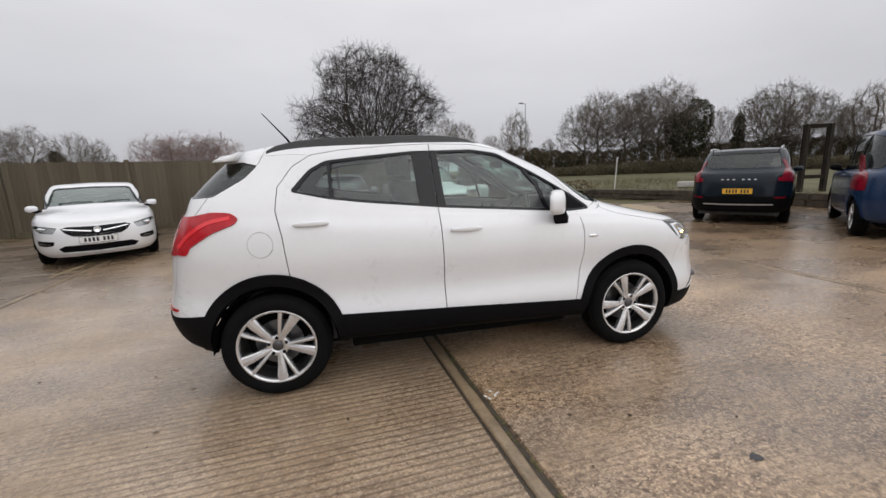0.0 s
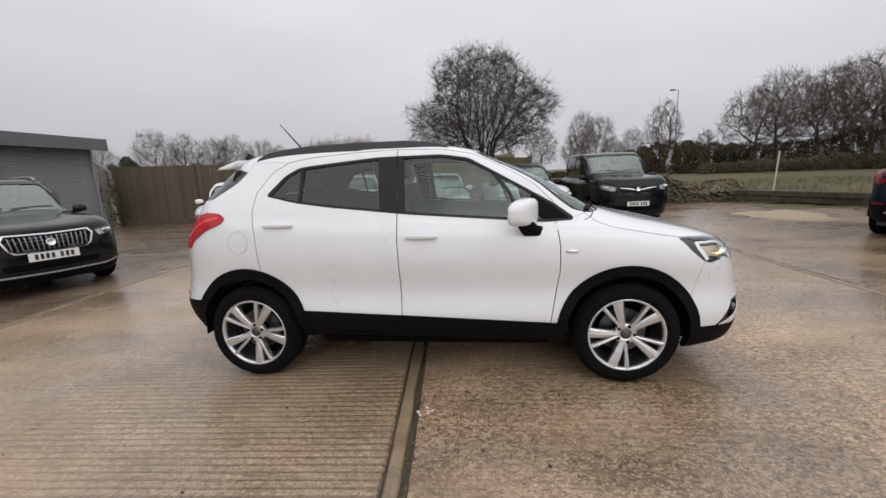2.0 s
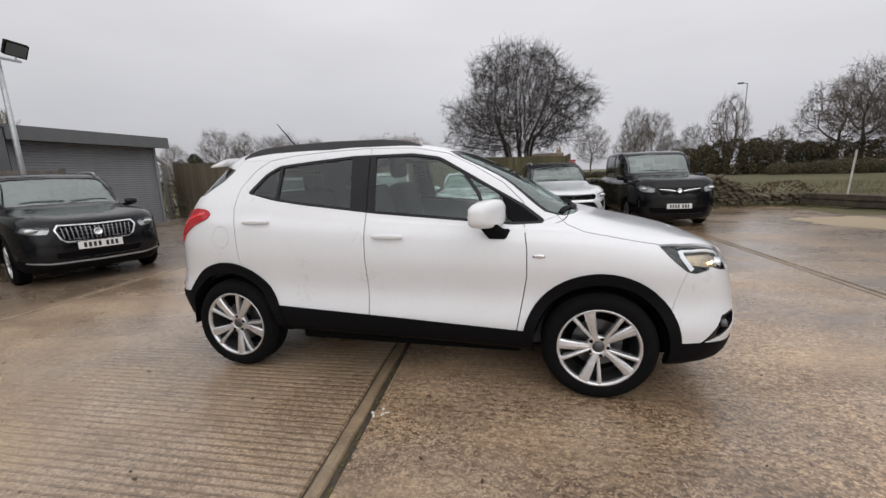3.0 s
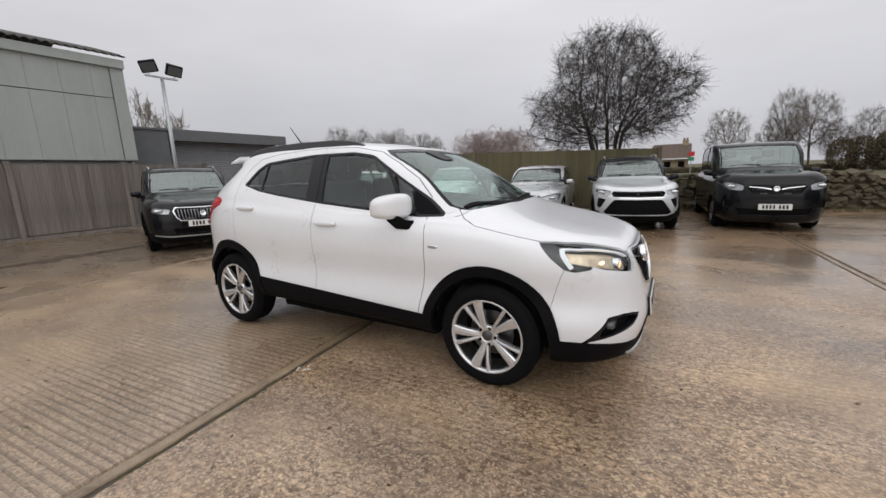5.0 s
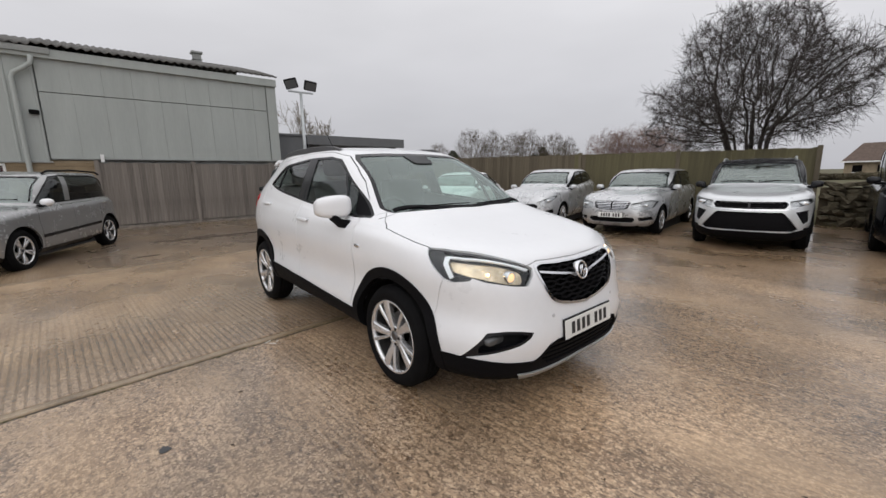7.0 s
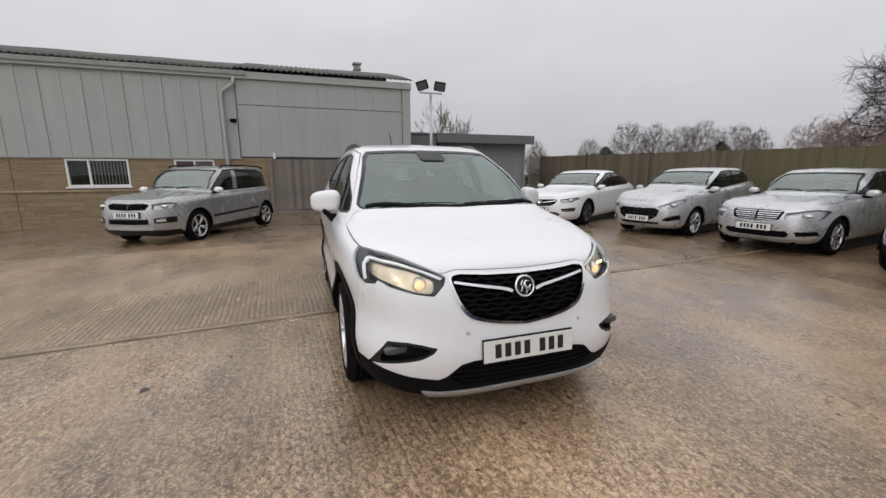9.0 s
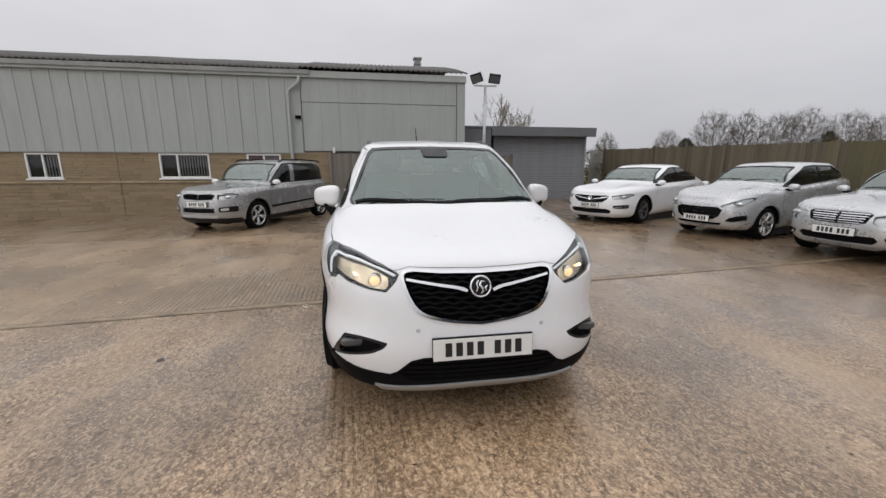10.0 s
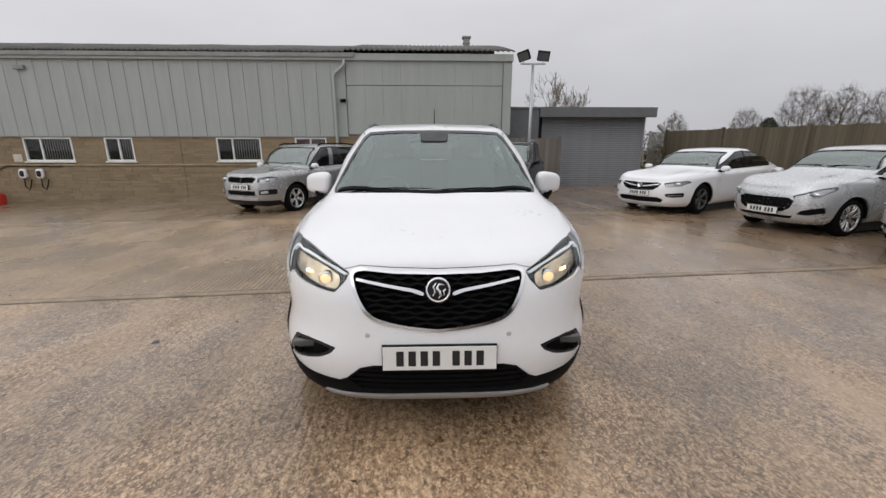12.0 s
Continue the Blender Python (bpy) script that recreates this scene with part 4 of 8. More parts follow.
        for _ in range(5):
            p = self.at(out)[:, ax]
            e = pts - p
            a = (self.at(out + [h, 0])[:, ax] - self.at(out - [h, 0])[:, ax]) / (2 * h)
            b = (self.at(out + [0, h])[:, ax] - self.at(out - [0, h])[:, ax]) / (2 * h)
            det = a[:, 0] * b[:, 1] - a[:, 1] * b[:, 0]
            ok = np.abs(det) > 0.02
            dt = np.where(ok, det, 1)
            s = np.stack([(e[:, 0] * b[:, 1] - e[:, 1] * b[:, 0]) / dt, (a[:, 0] * e[:, 1] - a[:, 1] * e[:, 0]) / dt], 1)
            out = out + np.where(ok[:, None], np.clip(s, -0.05, 0.05), 0)
            out[:, 0] = np.clip(out[:, 0], 0, self.su)
            out[:, 1] = np.clip(out[:, 1], max(0, v0) * self.sv, min(v1, self.K - 1) * self.sv)
        return out

    def loop(self, pts, view, r=0.0, v0=0, v1=99, step=0.02):
        return self.find(rounded(pts, r, step) if r else dense(pts, step), view, v0, v1)

    def seam(self, pts, view, width=0.006, v0=0, v1=99):
        return self.find(ribbon(pts, width), view, v0, v1)

    def patch(self, include=None, exclude=(), step=0.05, offset=0.0, lip=0.015):
        """Triangulated piece of the shell: vertices, faces."""
        W, H = self.su, (self.K - 1) * self.sv
        loops = list(include or []) + list(exclude)
        if include:
            lo = np.min([l.min(0) for l in include], 0)
            hi = np.max([l.max(0) for l in include], 0)
        else:
            lo, hi = np.array([0, 0]), np.array([W, H])
            frame_ = np.array([(0, 0), (W, 0), (W, H), (0, H)])
            loops.append(dense(frame_, step))
        gu = np.arange(lo[0] + step / 2, hi[0], step)
        gv = np.arange(lo[1] + step / 2, hi[1], step)
        verts, edges = [], []
        for l in loops:
            k = len(verts)
            verts += [tuple(p) for p in l]
            edges += [(k + i, k + (i + 1) % len(l)) for i in range(len(l))]
        B = np.array(verts)
        if len(gu) and len(gv):
            g = np.stack(np.meshgrid(gu, gv), -1).reshape(-1, 2)
            g[:, 0] += np.where(np.arange(len(g)) // len(gu) % 2, step / 4, -step / 4)
            keep = np.ones(len(g), bool)
            if include:
                keep = np.any([inside(l, g) for l in include], 0)
            for l in exclude:
                keep &= ~inside(l, g)
            g = g[keep]
            if len(g):
                near = np.zeros(len(g), bool)
                for k in range(0, len(g), 400):
                    near[k:k + 400] = (((g[k:k + 400, None] - B[None]) ** 2).sum(2).min(1) < (0.45 * step) ** 2)
                g = g[~near]
                g = g[(g[:, 0] > 0) & (g[:, 0] < W) & (g[:, 1] > 0) & (g[:, 1] < H)]
                verts += [tuple(p) for p in g]
        vo, _, fo, *_ = delaunay_2d_cdt([Vector(p) for p in verts], edges, [], 0, 1e-6)
        q = np.array([tuple(v) for v in vo])
        f = np.array([t for t in fo if len(t) == 3])
        c = q[f].mean(1)
        keep = np.any([inside(l, c) for l in include], 0) if include else np.ones(len(f), bool)
        for l in exclude:
            keep &= ~inside(l, c)
        f = f[keep]
        area = np.abs((q[f[:, 1], 0] - q[f[:, 0], 0]) * (q[f[:, 2], 1] - q[f[:, 0], 1]) - (q[f[:, 2], 0] - q[f[:, 0], 0]) * (q[f[:, 1], 1] - q[f[:, 0], 1]))
        f = f[area > 1e-9]
        return q, f, offset, lip


def to_mesh(shell, q, f, offset, lip, both):
    """A bmesh of a patch; both: mirrored and welded across the middle."""
    used = np.unique(f)
    idx = -np.ones(len(q), int)
    idx[used] = np.arange(len(used))
    q, f = q[used], idx[f]
    p = shell.at(q, offset)
    inner = shell.at(q, offset - lip)
    bm = bmesh.new()
    sn = bm.verts.layers.float_vector.new("shell_normal")
    nr = shell._grid(shell.N, q)
    nr /= np.linalg.norm(nr, axis=1, keepdims=True) + 1e-9
    nr[p[:, 1] < 1e-6, 1] = 0
    vs = [bm.verts.new(c) for c in p]
    for v, k in zip(vs, nr):
        v[sn] = Vector(k)
    count = {}
    for t in f:
        t = [int(i) for i in (t[::-1] if shell.flip else t)]
        try:
            bm.faces.new([vs[i] for i in t]).smooth = True
        except ValueError:
            continue
        for a, b in ((t[0], t[1]), (t[1], t[2]), (t[2], t[0])):
            k = (min(a, b), max(a, b))
            count[k] = (a, b) if k not in count else None
    if lip:
        low = {}
        for k, ab in count.items():
            if ab is None:
                continue
            a, b = ab
            if both and p[a][1] < 1e-5 and p[b][1] < 1e-5:
                continue
            for i in (a, b):
                if i not in low:
                    low[i] = bm.verts.new(inner[i])
            try:
                bm.faces.new((vs[b], vs[a], low[a], low[b])).smooth = False
                e = bm.edges.get((vs[a], vs[b]))
                if e:
                    e.smooth = False
            except ValueError:
                pass
    if both:
        g = bmesh.ops.duplicate(bm, geom=list(bm.verts) + list(bm.edges) + list(bm.faces))["geom"]
        for e in g:
            if isinstance(e, bmesh.types.BMVert):
                e.co.y = -e.co.y
                k = e[sn]
                e[sn] = Vector((k[0], -k[1], k[2]))
        bmesh.ops.reverse_faces(bm, faces=[e for e in g if isinstance(e, bmesh.types.BMFace)])
        bmesh.ops.remove_doubles(bm, verts=[v for v in bm.verts if abs(v.co.y) < 1e-4], dist=5e-4)
    return bm


def mirrored(bm):
    m = bm.copy()
    sn = m.verts.layers.float_vector.get("shell_normal")
    for v in m.verts:
        v.co.y = -v.co.y
        if sn:
            k = v[sn]
            v[sn] = Vector((k[0], -k[1], k[2]))
    bmesh.ops.reverse_faces(m, faces=m.faces)
    return m


def keep_part(name, bm, material, parent, label=""):
    me = bpy.data.meshes.new(name)
    bm.to_mesh(me)
    bm.free()
    at = me.attributes.get("shell_normal")
    if at:
        n = np.zeros(len(me.vertices) * 3)
        at.data.foreach_get("vector", n)
        lv = np.zeros(len(me.loops), int)
        me.loops.foreach_get("vertex_index", lv)
        nl = n.reshape(-1, 3)[lv]
        tot = np.zeros(len(me.polygons), int)
        me.polygons.foreach_get("loop_total", tot)
        sm = np.zeros(len(me.polygons), bool)
        me.polygons.foreach_get("use_smooth", sm)
        nl[~np.repeat(sm, tot)] = 0
        me.normals_split_custom_set(nl.tolist())
    return link(name, me, material, parent, label)


def skin(shell, name, material, parent, include=None, exclude=(), step=0.05, offset=0.0, lip=0.015, both=False, label=""):
    """One shell piece, or a pair of them left and right. Returns the objects."""
    q, f, o, l = shell.patch(include, exclude, step, offset, lip)
    if not len(f):
        return []
    bm = to_mesh(shell, q, f, o, l, both)
    out = []
    if not both:
        out.append(keep_part(name, mirrored(bm), material, parent, label))
    out.append(keep_part(name, bm, material, parent, label))
    return out


def components(f, n):
    root = list(range(n))

    def find(a):
        while root[a] != a:
            root[a] = root[root[a]]
            a = root[a]
        return a

    for a, b, c in f:
        ra = find(a)
        root[find(b)] = ra
        root[find(c)] = ra
    return np.array([find(t[0]) for t in f])


def panels(shell, parent, material, exclude, names, step=0.05, lip=0.014, default="body_panel"):
    """The painted body, cut by its shut lines into panels that are parts of their own."""
    q, f, o, l = shell.patch(None, exclude, step, 0.0, lip)
    comp = components(f, len(q))
    cen = q[f].mean(1)
    for c in np.unique(comp):
        sel = comp == c
        if sel.sum() < 6:
            continue
        ff = f[sel]
        name = default
        for nm, uv in names:
            d = np.hypot(*(cen[sel] - uv).T).min()
            if d < 0.045:
                name = nm
                break
        pts = shell.at(q[np.unique(ff)])
        both = bool((pts[:, 1] < 1e-5).sum() > 1)
        bm = to_mesh(shell, q, ff, o, l, both)
        if not both:
            keep_part(name, mirrored(bm), material, parent)
        keep_part(name, bm, material, parent)


PAINTS = {}


def paint(name, base, metal=0.0, rough=0.28, coat=0.9, spec=0.5):
    if name not in PAINTS:
        PAINTS[name] = mat(name, base, rough, metal, coat=coat, vary=0.03, scale=3.0, spec=spec, rough_vary=0.04)
    return PAINTS[name]


CAR_GLASS = glass("car_glass", (0.70, 0.86, 0.80), 0.0, 1.92, (0.80, 0.90, 0.87))
SIDE_GLASS = glass("side_glass", (0.72, 0.84, 0.79), 0.0, 1.46)
PARKED_SCREEN = glass("parked_windscreen", (0.46, 0.58, 0.54), 0.0, 2.05, (0.84, 0.93, 0.90))
PARKED_SIDE = glass("parked_side_glass", (0.27, 0.31, 0.30), 0.0, 1.46)
PRIVACY_DARK = glass("dark_privacy_glass", (0.22, 0.24, 0.24), 0.0, 1.45)
PRIVACY = glass("privacy_glass", (0.55, 0.61, 0.59), 0.0, 1.45)
LENS = glass("lamp_lens", (0.93, 0.95, 0.96), 0.0, 1.34)
RED_LENS = mat("red_lens", (0.42, 0.004, 0.012), 0.18, coat=0.2, spec=0.35, vary=0.3, scale=25)
# RED_LENS darkened in colour for the weaker light on parked tail lamps
RED_LENS_DIM = mat("dimmed_red_lens", (0.21, 0.004, 0.016), 0.2, coat=0.2, spec=0.35, vary=0.35, scale=25)
# the bulb's warm glow is mixed into this chrome's base colour
REFLECTOR_WARM = mat("glow_tinted_reflector", (0.64, 0.53, 0.38), 0.26, metal=0.95, vary=0.35, scale=18, bump=0.5, bump_scale=45)
REFLECTOR_COOL = mat("clear_lamp_reflector", (0.62, 0.63, 0.64), 0.25, metal=0.9, vary=0.3, scale=18, bump=0.4, bump_scale=45)
BODY_INNER = mat("inner_primer", (0.24, 0.24, 0.25), 0.8)
LAMP_DARK = mat("lamp_housing", (0.014, 0.014, 0.016), 0.35, vary=0.3, scale=40)
LIT = mat("lit_bulb", (1.0, 0.55, 0.20), 0.3, emit=24.0)
LIT_LENS = mat("lit_projector_lens", (1.0, 0.66, 0.34), 0.15, emit=0.75)
LAMP_PALE = mat("pale_lamp_housing", (0.56, 0.565, 0.575), 0.25, metal=0.3, vary=0.3, scale=40)
CABIN = mat("cabin_trim", (0.055, 0.057, 0.06), 0.75, vary=0.3, scale=12)
SEAT = mat("seat_cloth", (0.065, 0.067, 0.072), 0.9, vary=0.35, scale=30, bump=0.2)
LINER = mat("headliner", (0.38, 0.37, 0.35), 0.9)
PLATE_W = mat("white_plate", (0.72, 0.72, 0.70), 0.35, vary=0.04, scale=8)
PLATE_Y = mat("yellow_plate", (0.75, 0.42, 0.03), 0.35, vary=0.04, scale=8)
INK = mat("plate_ink", (0.012, 0.012, 0.014), 0.5)
GLOSS_BLACK = mat("gloss_black", (0.008, 0.008, 0.010), 0.22, coat=0.1, spec=0.25)
# barrel colour darkened for the shade in the gaps between spokes
BARREL = mat("shaded_barrel", (0.045, 0.044, 0.043), 0.5, metal=0.4, vary=0.3, scale=20)
DISC = mat("brake_disc", (0.12, 0.12, 0.125), 0.35, metal=0.9, vary=0.2, scale=20)


def wheel(parent, at, r=0.337, width=0.215, rim=0.24, spokes=5, twin=True, alloy=None, side=-1, spin=0.0):
    """A tyre on an alloy with spokes, hub cap, nuts and a brake disc; its outer face looks to side."""
    alloy = alloy or SILVER_ALLOY
    w = new("wheel")
    w.parent = parent
    w.matrix_basis = Matrix.Translation(at) @ (Matrix.Rotation(math.pi, 4, "Z") if side > 0 else Matrix.Identity(4)) @ Matrix.Rotation(spin, 4, "Y")
    h = width / 2
    wall = r - rim
    prof = [(rim - 0.01, -h + 0.022), (rim + 0.006, -h + 0.008), (rim + wall * 0.35, -h), (rim + wall * 0.72, -h + 0.006), (r - 0.016, -h + 0.022), (r - 0.003, -h + 0.042)]
    n = 4
    for i in range(n):
        a, b = -h + 0.045 + (width - 0.09) * i / n, -h + 0.045 + (width - 0.09) * (i + 1) / n
        prof += [(r, a), (r, b - 0.012), (r - 0.008, b - 0.010), (r - 0.008, b - 0.002)]
    prof += [(r - 0.003, h - 0.042), (r - 0.016, h - 0.022), (rim + wall * 0.6, h), (rim - 0.01, h - 0.02)]
    bm = lathe(prof, 56)
    for f in bm.faces:
        f.smooth = True
    part("tyre", bm, RUBBER, w)
    # rim barrel and lip
    bm = lathe([(rim - 0.006, -h + 0.020), (rim + 0.004, -h + 0.010), (rim + 0.001, -h + 0.006), (rim - 0.010, -h + 0.010), (rim - 0.016, -h + 0.022), (rim - 0.017, -h + 0.032)], 56)
    for f in bm.faces:
        f.smooth = True
    rm = part("rim", bm, alloy, w)
    part("barrel", lathe([(rim - 0.017, -h + 0.032), (rim - 0.024, h * 0.4), (rim - 0.05, h - 0.03)], 40), BARREL, rm)
    part("barrel_back", lathe([(rim - 0.04, h * 0.35), (0.01, h * 0.35)], 32), DARK, rm)
    part("brake_disc", lathe([(rim * 0.62, 0.012), (rim * 0.62, 0.002), (0.06, 0.002)], 40), DISC, rm)
    # spokes: twin ones are a broad and a slim arm side by side, swept the same way
    bm = bmesh.new()
    ro = rim - 0.010
    if twin == "swept":
        arms = ((0.0, 0.026, 0.068, 0.05), (0.42, 0.017, 0.030, 0.10))
    elif twin:
        arms = ((-0.16, 0.020, 0.034, 0.0), (0.16, 0.020, 0.034, 0.0))
    else:
        arms = ((0.0, 0.030, 0.046, 0.0),)
    for k in range(spokes):
        base = 2 * math.pi * k / spokes
        for off, wi, wo, lean in arms:
            ring = []
            for f, y_ in ((0.16, 0.034), (0.34, 0.027), (0.55, 0.019), (0.78, 0.013), (1.0, 0.011)):
                rr = ro * f
                a = base + off * (0.30 + 0.70 * f ** 0.6) + lean * (1 - f) * 1.6
                d = Vector((math.cos(a), 0, math.sin(a)))
                t = Vector((-math.sin(a), 0, math.cos(a)))
                ww = (wi + (wo - wi) * f) / 2
                yy = -h + y_
                ring.append([bm.verts.new(d * rr + t * (e * ww) + Vector((0, yy + q, 0))) for e, q in ((-1.0, 0.007), (-0.72, 0.0), (0.1, -0.003), (0.78, 0.0), (1.0, 0.007), (1.0, 0.034), (-1.0, 0.034))])
            for a_, b_ in zip(ring, ring[1:]):
                for j in range(7):
                    bm.faces.new((a_[j], a_[(j + 1) % 7], b_[(j + 1) % 7], b_[j]))
    part("spokes", bm, alloy, rm)
    bm = lathe([(0.072, -h + 0.060), (0.070, -h + 0.036), (0.064, -h + 0.031), (0.034, -h + 0.029), (0.032, -h + 0.036)], 30)
    for f in bm.faces:
        f.smooth = True
    part("hub", bm, alloy, rm)
    bm = lathe([(0.032, -h + 0.036), (0.030, -h + 0.028), (0.022, -h + 0.025), (0.001, -h + 0.025)], 24)
    for f in bm.faces:
        f.smooth = True
    part("hub_cap", bm, DISC, rm, "grey hub cap")
    for k in range(5):
        a = 2 * math.pi * (k + 0.5) / 5
        part("wheel_nut", tube([(0.055 * math.cos(a), -h + 0.027, 0.055 * math.sin(a)), (0.055 * math.cos(a), -h + 0.045, 0.055 * math.sin(a))], 0.011, 6), DARK, rm)
    return w


def number_plate(parent, at, yaw, tilt, material, w=0.52, h=0.111, frame_=True):
    """A plate whose characters are plain bars."""
    p = new("number_plate")
    p.parent = parent
    p.matrix_basis = Matrix.Translation(at) @ pose(0, 0, 0, 0, 0, yaw) @ pose(0, 0, 0, 0, tilt, 0)
    if frame_:
        part("plate_frame", box((-0.012, -w / 2 - 0.004, -h / 2 - 0.004), (0.0, w / 2 + 0.004, h / 2 + 0.008), 0.003), GLOSS_BLACK, p)
    part("plate", box((0.0005, -w / 2, -h / 2), (0.006, w / 2, h / 2), 0.002), material, p)
    x = -0.198
    for i in range(7):
        cw = 0.034
        part("plate_bar", box((0.0062, x, -h * 0.32), (0.0072, x + cw, h * 0.32)), INK, p)
        x += cw + (0.021 if i != 3 else 0.056)
    return p


def seats(parent, x_front, x_rear, zc, w, rhd=True, wheel_x=None):
    """Two front seats, a rear bench, dashboard and steering wheel behind the glass."""
    def seat(y, x, wid, name):
        bm = bmesh.new()
        add_box(bm, (x - 0.25, y - wid / 2, zc - 0.42), (x + 0.27, y + wid / 2, zc - 0.24), 0.06)
        add_box(bm, (-0.07, -wid / 2, 0), (0.07, wid / 2, 0.62), 0.06, Matrix.Translation((x - 0.24, y, zc - 0.30)) @ pose(0, 0, 0, 0, -14, 0))
        add_box(bm, (-0.05, -0.13, 0), (0.05, 0.13, 0.19), 0.05, Matrix.Translation((x - 0.41, y, zc + 0.35)) @ pose(0, 0, 0, 0, -8, 0))
        part(name, bm, SEAT, parent, "", True)
    seat(0.37, x_front, 0.5, "front_seat")
    seat(-0.37, x_front, 0.5, "front_seat")
    bm = bmesh.new()
    add_box(bm, (x_rear - 0.2, -w + 0.12, zc - 0.42), (x_rear + 0.3, w - 0.12, zc - 0.24), 0.06)
    add_box(bm, (-0.07, -w + 0.12, 0), (0.07, w - 0.12, 0.58), 0.06, Matrix.Translation((x_rear - 0.22, 0, zc - 0.30)) @ pose(0, 0, 0, 0, -18, 0))
    for y in (-0.36, 0.36):
        add_box(bm, (-0.045, -0.13, 0), (0.045, 0.13, 0.15), 0.04, Matrix.Translation((x_rear - 0.42, y, zc + 0.26)))
    part("rear_bench", bm, SEAT, parent, "", True)
    wx = wheel_x if wheel_x is not None else x_front + 0.55
    part("dashboard", box((wx + 0.05, -w + 0.06, zc - 0.55), (wx + 0.42, w - 0.06, zc - 0.02), 0.07), CABIN, parent, "", True)
    bm = bmesh.new()
    pts = [(0.0, 0.18 * math.cos(a), 0.18 * math.sin(a)) for a in (2 * math.pi * k / 24 for k in range(25))]
    add_tube(bm, pts, 0.016, 6, False)
    add_box(bm, (-0.01, -0.17, -0.02), (0.01, 0.17, 0.02), 0.008)
    add_box(bm, (-0.02, -0.06, -0.06), (0.03, 0.06, 0.05), 0.02)
    bmesh.ops.transform(bm, verts=bm.verts, matrix=Matrix.Translation((wx - 0.06, -0.37 if rhd else 0.37, zc + 0.0)) @ pose(0, 0, 0, 0, 25, 0))
    part("steering_wheel", bm, CABIN, parent, "", True)
    part("cabin_floor", box((x_rear - 0.7, -w + 0.04, zc - 0.75), (wx + 0.45, w - 0.04, zc - 0.5)), CABIN, parent)


def wheel_wells(parent, hubs, half, r, lo):
    for hx, hz in hubs:
        for s in (-1, 1):
            bm = bmesh.new()
            n = 18
            last = None
            for k in range(n + 1):
                a = -0.04 + (math.pi + 0.08) * k / n
                c = [bm.verts.new((hx + r * math.cos(a), s * y, hz + r * math.sin(a))) for y in (half - 0.02, half - 0.36)]
                if last:
                    bm.faces.new((last[0], last[1], c[1], c[0]))
                last = c
            part("wheel_arch_liner", bm, DARK, parent)
    part("underbody", box((hubs[1][0] - 0.42, -half + 0.34, lo - 0.02), (hubs[0][0] + 0.62, half - 0.34, lo + 0.28), 0.03), DARK, parent)
    part("sill_floor", box((hubs[1][0] + 0.46, -half + 0.17, lo + 0.0), (hubs[0][0] - 0.46, half - 0.17, lo + 0.20), 0.02), DARK, parent)


def arc_loop(cx, cz, rx, rz, z_low, n=26):
    """An arch opening: an ellipse above, straight down to below the sill."""
    pts = [(cx + rx * math.cos(a), cz + rz * math.sin(a)) for a in (math.pi * k / n for k in range(n + 1))]
    return pts + [(cx - rx * 0.98, z_low), (cx + rx * 0.98, z_low)]


# ---- the white car in the middle of the yard ----
def blob(lo, hi, power=3.0, sub=3):
    """A rounded box between two corners."""
    bm = bmesh.new()
    bmesh.ops.create_icosphere(bm, subdivisions=sub, radius=1.0)
    c = [(a + b) / 2 for a, b in zip(lo, hi)]
    d = [(b - a) / 2 for a, b in zip(lo, hi)]
    for v in bm.verts:
        s = sum(abs(k) ** power for k in v.co) ** (-1 / power)
        v.co = Vector([c[i] + d[i] * v.co[i] * s for i in range(3)])
    for f in bm.faces:
        f.smooth = True
    return bm


def put_pair(name, bm, material, parent, label=""):
    keep_part(name, mirrored(bm), material, parent, label)
    return keep_part(name, bm, material, parent, label)


